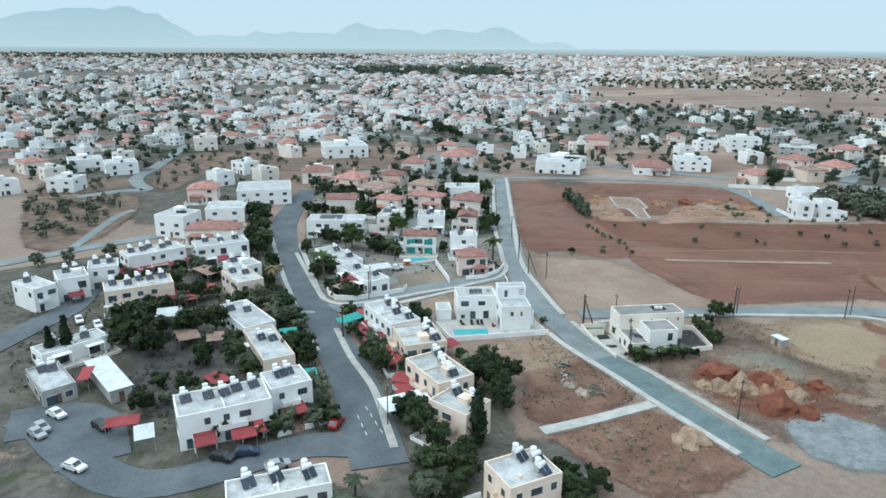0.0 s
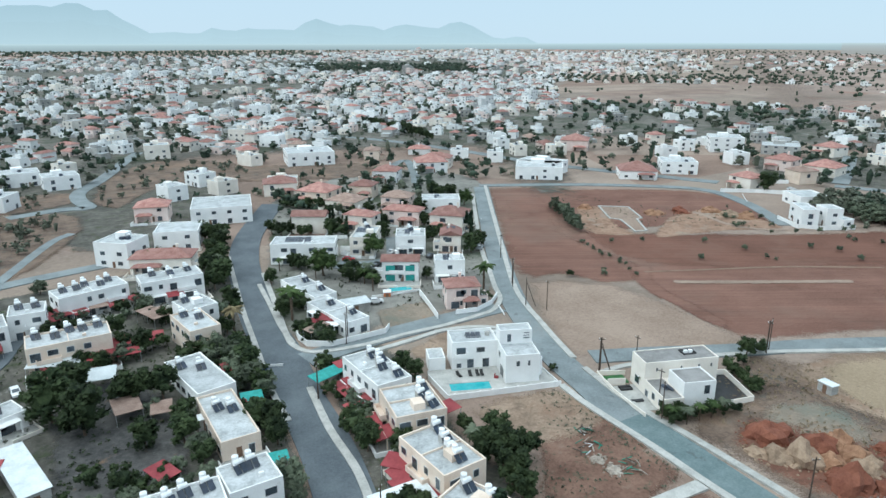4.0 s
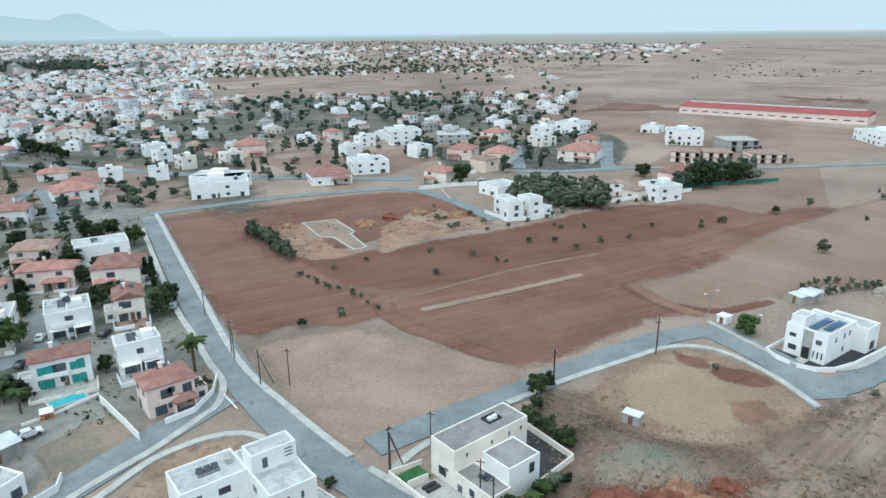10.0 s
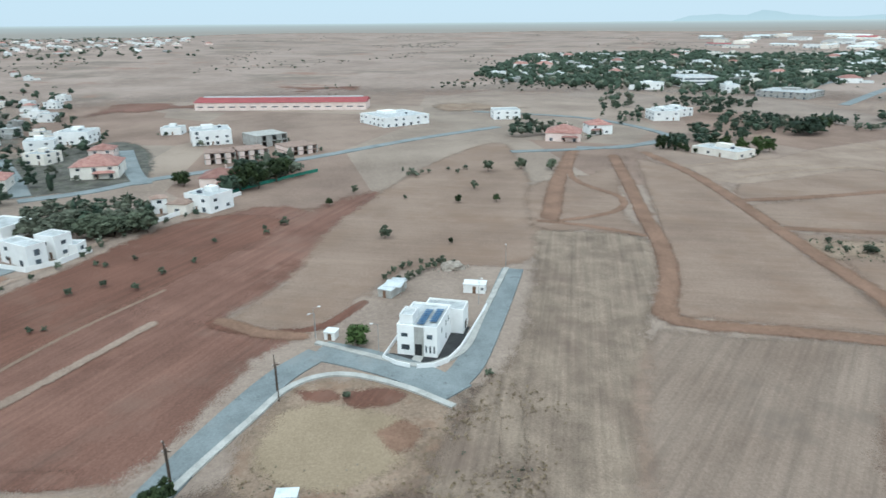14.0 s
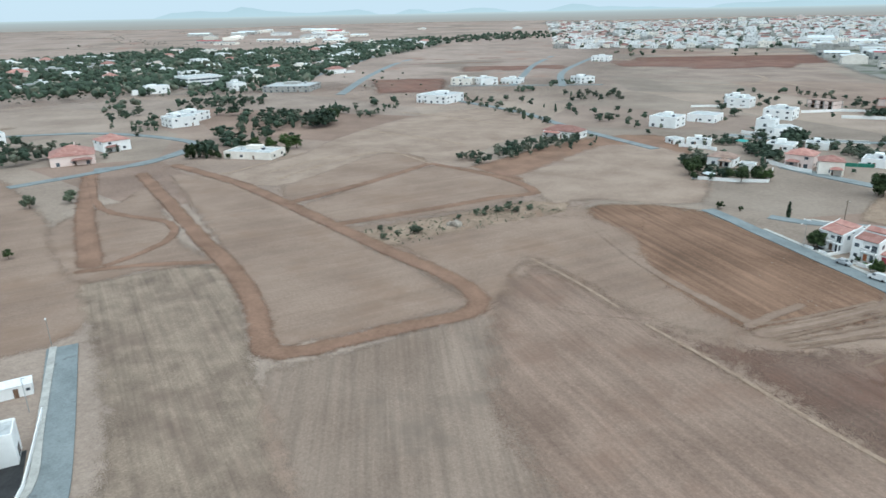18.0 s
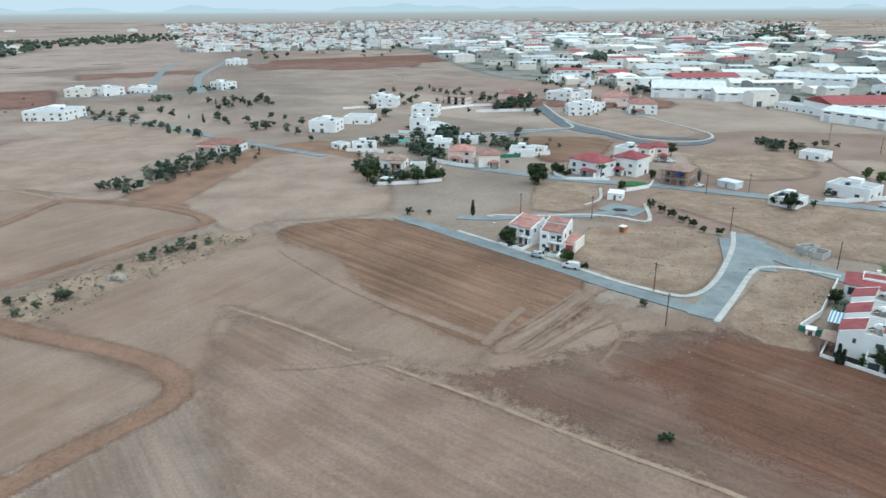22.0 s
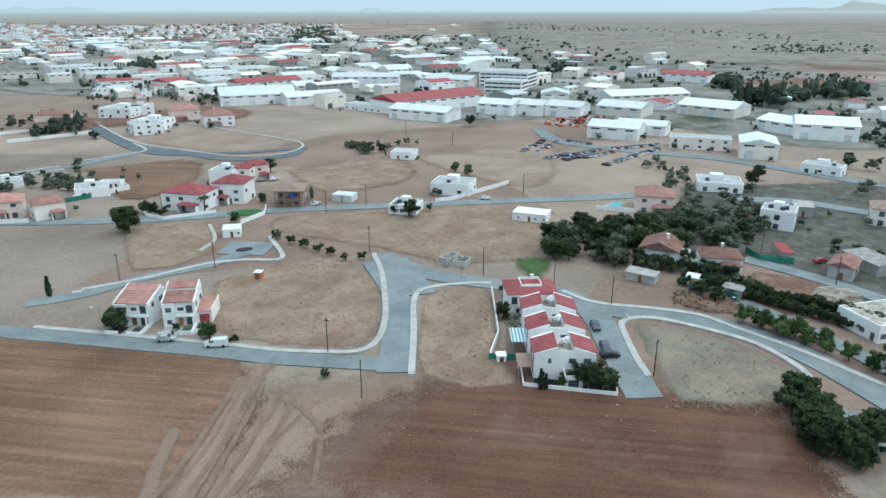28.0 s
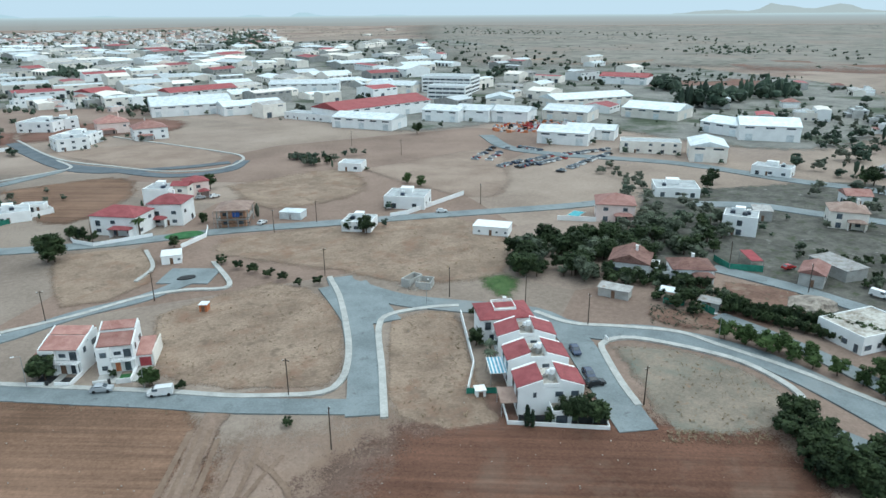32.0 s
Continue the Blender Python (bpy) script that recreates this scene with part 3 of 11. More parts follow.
def flat(x, y, rot, w, d, h, tanks=1, panels=0, awn=0, tone=0, name="house"):
    r = random.Random(int(x * 31 + y * 17))
    near = is_near(x, y)
    storeys = "two-storey" if 5 < h < 8.4 else ("single-storey" if h <= 5 else "three-storey")
    ob = root(name, x, y, rot, w, d, f"{TONE_WORDS[tone]} rendered {storeys} house with flat parapet roof" + (" and red awnings" if awn else ""), "house")
    bm = bmesh.new()
    shell(bm, w, d, h)
    part("wall", bm, TONES[tone], ob)
    part("roof", boxes((-w / 2 + 0.24, -d / 2 + 0.24, h - 0.8, w / 2 - 0.24, d / 2 - 0.24, h - 0.42)), DECK, ob)
    if near and h > 5:
        bw = min(w * 0.42, 5)
        off = r.uniform(-w / 2 + bw / 2 + 0.3, w / 2 - bw / 2 - 0.3)
        part("balcony", boxes((off - bw / 2, -d / 2 - 1.3, 3.0, off + bw / 2, -d / 2 + 0.02, 3.2)), TONES[tone], ob)
        part("balustrade", boxes((off - bw / 2, -d / 2 - 1.3, 3.2, off + bw / 2, -d / 2 - 1.18, 4.0),
                                 (off - bw / 2, -d / 2 - 1.18, 3.2, off - bw / 2 + 0.12, -d / 2, 4.0),
                                 (off + bw / 2 - 0.12, -d / 2 - 1.18, 3.2, off + bw / 2, -d / 2, 4.0)), TONES[tone], ob)
    if near and w > 9:
        part("party_upstand", boxes((-0.2, -d / 2 + 0.25, h - 0.42, 0.0, d / 2 - 0.25, h - 0.05)), TONES[tone], ob, "low party upstand across the roof")
        for k in (-1, 1):
            off = k * w * 0.25
            shared("patio_door", pane_mesh(2.8, 2.3), ob, pose(off, -d / 2, 0.1))
            part("porch_slab", boxes((off - 2.0, -d / 2 - 1.7, 2.55, off + 2.0, -d / 2 + 0.02, 2.72)), TONES[tone], ob)
            for px in (off - 1.95, off + 1.7):
                part("porch_pier", boxes((px, -d / 2 - 1.65, -0.2, px + 0.25, -d / 2 - 1.4, 2.56)), TONES[tone], ob)
    if near and h > 5:
        u = r.uniform(-0.2, 0.2) * w
        part("roof_room", boxes((u, -d * 0.1, h - 0.42, u + 2.4, -d * 0.1 + 2.2, h + 0.9)) if r.random() < 0.35 else boxes((u, -d * 0.2, h - 0.42, u + 0.8, -d * 0.2 + 0.5, h + 0.15)), TONES[tone], ob)
    windows(ob, w, d, h, near, r, sides=(0, 1, 2, 3) if near else (0, 1, 3))
    shared("door", cached("door_leaf", lambda: boxes((-0.5, -0.06, 0, 0.5, 0, 2.1)), DOORM), ob, side_pose(0, r.uniform(-0.3, 0.3) * w, 0.1, w, d))
    for k in range(awn):
        aw, ad = r.uniform(3.2, 4.8), r.uniform(2.8, 4.2)
        off = (k + 0.5) / awn * w - w / 2
        me = bmesh.new()
        vs = box(me, off - aw / 2, -d / 2 - ad, 2.3, off + aw / 2, -d / 2 - 0.02, 2.42)
        for v in vs:
            if v.co.y > -d / 2 - 0.5:
                v.co.z += 0.55
        part("awning", me, AWNING, ob, "sloping red tile-coloured awning")
        for px in (off - aw / 2 + 0.1, off + aw / 2 - 0.2):
            part("post", boxes((px, -d / 2 - ad + 0.1, 0, px + 0.1, -d / 2 - ad + 0.2, 2.34)), STEEL, ob)
    if near and tanks:
        heaters(x, y, rot, w, d, h - 0.42, tanks, r)
    elif tanks:
        me = cached("far_tank", far_tank, [TANKM, PANELM])
        for k in range(tanks):
            shared("roof_tank", me, ob, pose(r.uniform(-0.3, 0.3) * w, r.uniform(-0.2, 0.3) * d, h - 0.42))
        part("roof_room", boxes((-w * 0.2, d * 0.05, h - 0.42, w * 0.1, d * 0.35, h + 1.6)), TONES[tone], ob)
    if panels:
        solar_array(x, y, rot, -w * 0.1, d * 0.15, h - 0.42, panels)
    return ob


def far_tank():
    bm = bmesh.new()
    tube(bm, (-0.6, 0, 1.4), (0.6, 0, 1.4), 0.4, 0.4, 8)
    box(bm, -0.8, -1.4, 0, 0.8, -0.2, 0.9, 1)
    box(bm, -0.5, -0.1, 0, 0.5, 0.1, 1.2)
    return bm


def hip_roof(bm, w, d, z, rise, over=0.45, gable=False, mi=0):
    """A tiled roof of real thickness over a w by d plan; the ridge runs along the longer side."""
    W, D = w / 2 + over, d / 2 + over
    along = W >= D
    run = 0 if gable else min(W, D)
    if along:
        ridge = [(-W + run, 0), (W - run, 0)]
    else:
        ridge = [(0, -D + run), (0, D - run)]
    e = [bm.verts.new(p) for p in ((-W, -D, z), (W, -D, z), (W, D, z), (-W, D, z))]
    b = [bm.verts.new(p) for p in ((-W, -D, z - 0.18), (W, -D, z - 0.18), (W, D, z - 0.18), (-W, D, z - 0.18))]
    k = [bm.verts.new((*p, z + rise)) for p in ridge]
    if along:
        fs = [(e[0], e[1], k[1], k[0]), (e[1], e[2], k[1]), (e[2], e[3], k[0], k[1]), (e[3], e[0], k[0])]
    else:
        fs = [(e[0], e[1], k[0]), (e[1], e[2], k[1], k[0]), (e[2], e[3], k[1]), (e[3], e[0], k[0], k[1])]
    for f in fs:
        bm.faces.new(f).material_index = mi
    for i in range(4):
        bm.faces.new((b[i], b[(i + 1) % 4], e[(i + 1) % 4], e[i])).material_index = mi
    bm.faces.new(b[::-1]).material_index = mi


def hip(x, y, rot, w, d, h, gable=False, tile=0, tone=0, panels=0, trimc=0, porch=False, walls=0, well=False):
    r = random.Random(int(x * 29 + y * 13))
    near = is_near(x, y)
    tone = 4 if tone == 2 and r.random() < 0.45 else tone
    if tone == 0 and not well and y > 120:
        tone = r.choice((2, 2, 4, 1, 0))
    shape = "gabled" if gable else "hipped"
    ob = root("house", x, y, rot, w, d, f"{TONE_WORDS[tone]} rendered house with {shape} {TILE_WORDS[tile]} tiled roof", "house")
    part("wall", boxes((-w / 2, -d / 2, -0.3, w / 2, d / 2, h)), TONES[tone], ob)
    bm = bmesh.new()
    rise = min(w, d) * 0.22
    hip_roof(bm, w, d, h + 0.2, rise, gable=gable)
    part("roof", bm, CRIMSON if well else TILES[tile], ob)
    if well:
        part("roof_terrace", boxes((-2.6, -d * 0.28, h - 0.2, 2.6, -d * 0.28 + 0.2, h + 1.6), (-2.6, d * 0.22, h - 0.2, 2.6, d * 0.22 + 0.2, h + 2.0), (-2.6, -d * 0.28 + 0.2, h - 0.2, -2.4, d * 0.22, h + 1.9), (2.4, -d * 0.28 + 0.2, h - 0.2, 2.6, d * 0.22, h + 1.9)), WHITE, ob, "white walls of a sunken roof terrace")
        part("terrace_floor", boxes((-2.39, -d * 0.28 + 0.21, h + 1.0, 2.39, d * 0.22 - 0.01, h + 1.55)), STAINED, ob)
    if near or r.random() < 0.4:
        cx = r.uniform(-0.25, 0.25) * w
        part("chimney", boxes((cx, 0.4, h, cx + 0.7, 1.1, h + rise + 1.0), (cx - 0.1, 0.3, h + rise + 1.0, cx + 0.8, 1.2, h + rise + 1.15)), TONES[tone], ob)
    if w > 8 and not gable:
        bm = bmesh.new()
        ww = w * 0.45
        off = r.choice((-1, 1)) * w * 0.2
        vs = []
        hip_roof(bm, ww, 3.0, min(h, 3.1) + 0.1, 0.9, 0.3)
        bmesh.ops.translate(bm, verts=bm.verts, vec=(off, -d / 2 - 1.2, 0))
        part("porch_roof", bm, TILES[tile], ob)
        for px in (off - ww / 2, off + ww / 2 - 0.3):
            part("porch_wall", boxes((px, -d / 2 - 2.4, -0.2, px + 0.3, -d / 2, 2.9)), TONES[tone], ob)
    windows(ob, w, d, h, near, r, skip=0.3, sides=(0, 1, 2, 3) if near else (0, 1, 3))
    shared("door", cached("door_leaf", lambda: boxes((-0.5, -0.06, 0, 0.5, 0, 2.1)), DOORM), ob, side_pose(0, 0.05 * w, 0.1, w, d))
    if near and w > 7:
        s2 = r.choice((-1, 1))
        ax, aw, ah = s2 * (w / 2 + 1.3), 2.6, 3.2
        bm = bmesh.new()
        shell(bm, aw, d * 0.6, ah, 0.5)
        bmesh.ops.translate(bm, verts=bm.verts, vec=(ax - 0.01 * s2, -d * 0.1, 0))
        part("side_wing", bm, TONES[tone], ob)
        part("wing_roof", boxes((ax - aw / 2 + 0.25, -d * 0.4 + 0.25, ah - 0.8, ax + aw / 2 - 0.25, d * 0.2 - 0.25, ah - 0.5)), DECK, ob)
        add_window(ob, pose(ax, -d * 0.4, 0.9), 1.4, 1.4)
        if h > 5.5:
            part("balcony", boxes((-w * 0.3, -d / 2 - 1.3, 3.0, w * 0.1, -d / 2 + 0.02, 3.18), (-w * 0.3, -d / 2 - 1.3, 3.18, w * 0.1, -d / 2 - 1.2, 4.0)), TONES[tone], ob)
            shared("patio_door", pane_mesh(2.4, 2.2), ob, pose(-w * 0.1, -d / 2, 3.2))
        shared("patio_door", pane_mesh(2.4, 2.2), ob, pose(-w * 0.25, -d / 2, 0.1))
    if trimc:
        for off in (-w * 0.27, w * 0.27):
            part("shutter", boxes((off - 1.4, -d / 2 - 0.12, 3.4, off + 1.4, -d / 2 - 0.08, 5.2)), TURQ, ob, "turquoise balcony screen")
            part("shutter", boxes((off - 1.4, -d / 2 - 0.12, 0.3, off + 1.4, -d / 2 - 0.08, 2.2)), TURQ, ob, "turquoise ground-floor screen")
    if panels:
        solar_array(x, y, rot, 0, d * 0.1, h + rise * 0.65, panels, tilt=10)
    return ob


def shed(x, y, rot, w, d, h):
    ob = root("shed", x, y, rot, w, d, "low shed with a sloping grey metal sheet roof", "shed")
    part("wall", boxes((-w / 2, -d / 2, -0.2, w / 2, d / 2, h - 0.25)), GREYR, ob)
    bm = bmesh.new()
    for v in box(bm, -w / 2 - 0.3, -d / 2 - 0.3, h - 0.2, w / 2 + 0.3, d / 2 + 0.3, h - 0.1):
        v.co.z += 0.35 if v.co.y > 0 else 0
    part("roof", bm, OLDSHEET if y < 120 else SHEET, ob)
    shared("door", cached("door_leaf", lambda: boxes((-0.5, -0.06, 0, 0.5, 0, 2.1)), DOORM), ob, side_pose(0, 0, 0, w, d))
    return ob


def warehouse(x, y, rot, w, d, h, red=False, tone=0):
    ob = root("warehouse", x, y, rot, w, d, f"{'red' if red else 'pale grey'} low-pitched metal roofed industrial warehouse", "warehouse", "industrial warehouses")
    part("wall", boxes((-w / 2, -d / 2, -0.3, w / 2, d / 2, h)), [WHITE, WHITE, WHITE, SAND][tone], ob)
    bm = bmesh.new()
    hip_roof(bm, w, d, h + 0.15, min(w, d) * 0.13, 0.4, True)
    part("roof", bm, REDSHEET if red else SHEET, ob)
    n = max(1, int(w / 9))
    me = cached("roller_door", lambda: boxes((-2, -0.08, 0, 2, 0, 4.2)), SHEET)
    mw = cached("strip_window", lambda: boxes((-2.5, -0.06, 0, 2.5, 0, 0.9)), GLASS)
    for k in range(n):
        off = (k + 0.5 - n / 2) * w / n
        if k % 2 == 0:
            shared("roller_door", me, ob, side_pose(0, off, 0, w, d))
        shared("strip_window", mw, ob, side_pose(0, off, h - 1.6, w, d))
    shared("roller_door", me, ob, side_pose(1, 0, 0, w, d))
    shared("roller_door", me, ob, side_pose(3, 0, 0, w, d))
    return ob


def office(x, y, rot, w, d, h):
    ob = root("office_building", x, y, rot, w, d, "white flat-roofed office block with long window bands", "office building")
    bm = bmesh.new()
    shell(bm, w, d, h)
    part("wall", bm, WHITE, ob)
    part("roof", boxes((-w / 2 + 0.24, -d / 2 + 0.24, h - 0.8, w / 2 - 0.24, d / 2 - 0.24, h - 0.42)), DECK, ob)
    for f in range(int(h / 3.6)):
        z = 1.2 + f * 3.6
        for s in range(4):
            length = (w if s in (0, 2) else d) - 2
            n = max(2, int(length / 6))
            for k in range(n):
                me = cached(("band_window", round(length / n, 1)), lambda: boxes((-length / n / 2 + 0.3, -0.06, 0, length / n / 2 - 0.3, 0, 1.6)), GLASS)
                shared("band_window", me, ob, side_pose(s, (k + 0.5 - n / 2) * length / n, z, w, d))
    return ob


def frame_b(x, y, rot, w, d, h, tone=0):
    ob = root("unfinished_building", x, y, rot, w, d, "unfinished concrete frame building with brick infill walls", "building")
    infill = GREYR if tone == 3 else PINK
    for f in range(2):
        z0, z1 = f * h / 2, f * h / 2 + h / 2 - 0.35
        part("slab", boxes((-w / 2, -d / 2, z1, w / 2, d / 2, z1 + 0.35)), TILE2 if tone != 3 else GREYR, ob)
        for i in range(4):
            for j in range(2):
                cx, cy = (i / 3 - 0.5) * (w - 0.6), (j - 0.5) * (d - 0.6)
                part("column", boxes((cx - 0.25, cy - 0.25, z0 - 0.2 * (f == 0), cx + 0.25, cy + 0.25, z1)), GREYR, ob)
        part("brick_infill", boxes((-w / 2 + 0.6, d / 2 - 0.5, z0, w * 0.1, d / 2 - 0.25, z1)), infill, ob)
        part("brick_infill", boxes((-w / 2 + 0.3, -d / 2 + 0.6, z0, -w / 2 + 0.5, d / 2 - 0.6, z1)), infill, ob)
        part("brick_infill", boxes((w / 2 - 0.5, -d / 2 + 0.6, z0, w / 2 - 0.3, d / 2 - 0.6, z1)), infill, ob)
        for k in range(3):
            x0 = (k / 3 - 0.5) * (w - 0.6) + 0.3
            part("brick_infill", boxes((x0, -d / 2 + 0.3, z0, x0 + w * 0.16, -d / 2 + 0.5, z1)), infill, ob)
    return ob


def brickhouse(x, y, rot, w, d, h):
    ob = root("house_under_construction", x, y, rot, w, d, "unfinished two-storey brick house with scaffolding and brown roof", "house")
    part("brick_wall", boxes((-w / 2 + 1.2, -d / 2 + 1.2, -0.2, w / 2 - 1.2, d / 2 - 1.2, h)), BRICK, ob)
    for z in (3.0, h - 0.1):
        part("slab", boxes((-w / 2, -d / 2, z - 0.2, w / 2, d / 2, z)), GREYR, ob)
    for i in range(4):
        for j in range(2):
            cx, cy = (i / 3 - 0.5) * (w - 0.5), (j - 0.5) * (d - 0.5)
            for z0, z1 in ((-0.2, 2.8), (3.0, h - 0.3)):
                part("column", boxes((cx - 0.18, cy - 0.18, z0, cx + 0.18, cy + 0.18, z1)), GREYR, ob)
    bm = bmesh.new()
    hip_roof(bm, w, d, h + 0.1, 2.0, 0.5)
    part("roof", bm, TILE2, ob)
    for f in range(2):
        for off in (-w * 0.25, w * 0.25):
            shared("window_opening", pane_mesh(1.8, 1.4), ob, pose(off, -d / 2 + 1.19, f * 3.1 + 0.9))
    for i in range(6):
        cx = (i / 5 - 0.5) * (w + 1.5)
        bm = bmesh.new()
        tube(bm, (cx, -d / 2 - 0.9, 0), (cx, -d / 2 - 0.9, h), 0.05, 0.05, 5)
        part("scaffold_pole", bm, STEEL, ob)
    for z in (2.0, 4.0, 6.0):
        part("scaffold_board", boxes((-w / 2 - 0.8, -d / 2 - 1.1, z, w / 2 + 0.8, -d / 2 - 0.6, z + 0.06)), WOODPOLE, ob)
    part("tarpaulin", boxes((0.1, -d / 2 - 0.03, 4.0, 2.6, -d / 2 + 0.02, 6.0)), CARP[5], ob, "blue tarpaulin sheet")
    return ob


def ruin(x, y, rot, w, d, h):
    ob = root("derelict_building", x, y, rot, w, d, "derelict white flat-roofed building with stained crumbling roof", "building")
    bm = bmesh.new()
    shell(bm, w, d, h, 0.3)
    part("wall", bm, WHITE, ob)
    part("roof", boxes((-w / 2 + 0.24, -d / 2 + 0.24, h - 0.6, w / 2 - 0.24, d / 2 - 0.24, h - 0.25)), STAINED, ob)
    r = random.Random(5)
    windows(ob, w, d, h, True, r, 0.2)
    return ob


def longroof(x, y, rot, w, d, h):
    ob = root("long_building", x, y, rot, w, d, "long low building with a continuous red metal roof", "building")
    part("wall", boxes((-w / 2, -d / 2, -0.3, w / 2, d / 2, h)), PINK, ob)
    bm = bmesh.new()
    hip_roof(bm, w, d, h + 0.2, 3.0, 0.6, True)
    part("roof", bm, REDSHEET, ob)
    part("ridge_vent", boxes((-w / 2 + 4, -1.2, h + 2.6, w / 2 - 4, 1.2, h + 3.9)), SHEET, ob)
    me = cached("strip_window", lambda: boxes((-2.5, -0.06, 0, 2.5, 0, 0.9)), GLASS)
    for k in range(16):
        shared("strip_window", me, ob, side_pose(0, (k - 7.5) * w / 16, 2.5, w, d))
    return ob


def villa(x, y, rot, w, d, h):
    return flat(x, y, rot, w, d, h, tanks=0)


def slope(bm, x0, y0, z0, x1, y1, z1, t=0.16):
    """A roof slab that rises from y0 at z0 to y1 at z1."""
    for v in box(bm, x0, y0, 0, x1, y1, t):
        v.co.z += z0 if v.co.y < (y0 + y1) / 2 else z1


def duplex(x, y, rot, w, d, h, garage=False):
    ob = root("house", x, y, rot, w, d, "white two-storey semi-detached house with red tiled roof and balcony", "house", "pair of red-roofed houses")
    part("wall", boxes((-w / 2, -d / 2, -0.3, w / 2, d / 2, h), (-w / 2, -d / 2 + 4.2, h, w / 2, d / 2, h + (1.6 if garage else 1.25))), WHITE, ob)
    bm = bmesh.new()
    slope(bm, -w / 2 + 0.25, -d / 2 - 0.5, h - 0.05, w / 2 - 0.25, -d / 2 + 4.1, h + 1.15)
    part("roof", bm, TILE, ob)
    top = h + (1.75 if garage else 1.3)
    bm = bmesh.new()
    slope(bm, -w / 2 + 0.25, -d / 2 + 4.3, top, w / 2 - 0.25, d / 2 - 1.2, top + 0.75)
    slope(bm, -w / 2 + 0.25, d / 2 - 1.2, top + 0.75, w / 2 - 0.25, d / 2 + 0.3, top + 0.1)
    part("roof", bm, TILE, ob)
    for s in (-1, 1):
        bm = bmesh.new()
        slope(bm, s * w / 2 - 0.14, -d / 2 - 0.4, h - 0.6, s * w / 2 + 0.14, -d / 2 + 4.3, h + 0.85, 0.7)
        slope(bm, s * w / 2 - 0.14, -d / 2 + 4.3, top - 0.7, s * w / 2 + 0.14, d / 2 - 1.2, top + 0.3, 0.7)
        part("gable_parapet", bm, WHITE, ob)
    part("balcony", boxes((-w * 0.12, -d / 2 - 1.4, 2.9, w / 2 - 0.1, -d / 2, 3.08)), WHITE, ob)
    bm = boxes((-w * 0.12, -d / 2 - 1.4, 4.0, w / 2 - 0.1, -d / 2 - 1.34, 4.06))
    for k in range(20):
        cx = -w * 0.12 + k * (w * 0.62 - 0.2) / 19
        box(bm, cx, -d / 2 - 1.4, 3.08, cx + 0.04, -d / 2 - 1.36, 4.0)
    part("railing", bm, STEEL, ob)
    part("porch_pier", boxes((w / 2 - 0.45, -d / 2 - 1.4, -0.2, w / 2 - 0.1, -d / 2 - 1.1, 2.92)), WHITE, ob)
    part("corner_bay", boxes((-w / 2 + 0.02, -d / 2 - 0.8, -0.3, -w * 0.12, -d / 2 + 0.01, h - 0.2)), WHITE, ob)
    for off, z, ww, hh, yy in ((-w * 0.3, 3.9, 1.5, 1.3, 0.8), (w * 0.06, 3.9, 1.6, 1.0, 0), (w * 0.33, 3.15, 1.7, 2.2, 0), (w * 0.33, 0.1, 1.9, 2.3, 0), (-w * 0.3, 0.9, 1.3, 1.2, 0.8)):
        add_window(ob, pose(off, -d / 2 - yy, z), ww, hh, hh < 2)
    windows(ob, w, d, h, True, random.Random(3), 0.3, (1, 2, 3))
    part("front_door", boxes((-w * 0.04, -d / 2 - 0.08, 0, w * 0.1, -d / 2 - 0.02, 2.15)), ORANGE if garage else DOORM, ob, "orange timber front door" if garage else "brown timber front door")
    part("front_path", boxes((-w * 0.06, -d / 2 - 5.2, -0.1, w * 0.12, -d / 2 - 0.1, 0.16)), KERB, ob)
    part("front_yard", boxes((-w / 2 + 0.2, -d / 2 - 5.2, -0.1, -w * 0.07, -d / 2 - 0.9, 0.14)), COURT if not garage else KERB, ob, "paved front yard")
    part("lawn", boxes((w * 0.13, -d / 2 - 5.2, -0.1, w / 2 - 0.2, -d / 2 - 1.6, 0.14)), LAWN if garage else COURT, ob, "small front garden bed")
    for k in range(2):
        part("yard_wall", boxes((k * w * 0.62 - w / 2, -d / 2 - 5.4, -0.2, k * w * 0.62 - w * 0.12, -d / 2 - 5.2, 1.1)), WHITE, ob)
    part("yard_wall", boxes((w / 2 - 0.1, -d / 2 - 5.4, -0.2, w / 2 + 0.1, -d / 2 - 0.02, 1.0)), WHITE, ob)
    part("gate_box", boxes((-w * 0.1, -d / 2 - 5.45, -0.1, -w * 0.03, -d / 2 - 5.15, 1.3)), COURT, ob)
    if garage:
        gx = w / 2 + 1.9
        part("garage", boxes((w / 2, -d / 2 + 1.5, -0.2, w / 2 + 3.4, d / 2 - 1, 2.7)), WHITE, ob)
        bm = bmesh.new()
        slope(bm, w / 2 + 0.05, -d / 2 + 1.2, 2.75, w / 2 + 3.3, d / 2 - 0.8, 4.2)
        part("garage_roof", bm, TILE, ob)
        part("drive", boxes((w / 2 + 0.15, -d / 2 - 5.3, -0.1, w / 2 + 3.3, -d / 2 + 1.38, 0.15)), KERB, ob)
        part("side_wall", boxes((w / 2 + 3.42, -d / 2 + 1.0, -0.2, w / 2 + 3.65, d / 2 + 1.5, 3.6)), SAND, ob)
        part("garage_door", boxes((w / 2 + 0.5, -d / 2 + 1.4, 0, w / 2 + 2.9, -d / 2 + 1.48, 2.2)), AWNING, ob, "dark red garage door")
    else:
        bm = bmesh.new()
        slope(bm, -w / 2 - 3.2, -d / 2 + 1.5, 2.7, -w / 2 - 0.05, d / 2 - 1, 4.0)
        part("carport_roof", bm, TILE, ob)
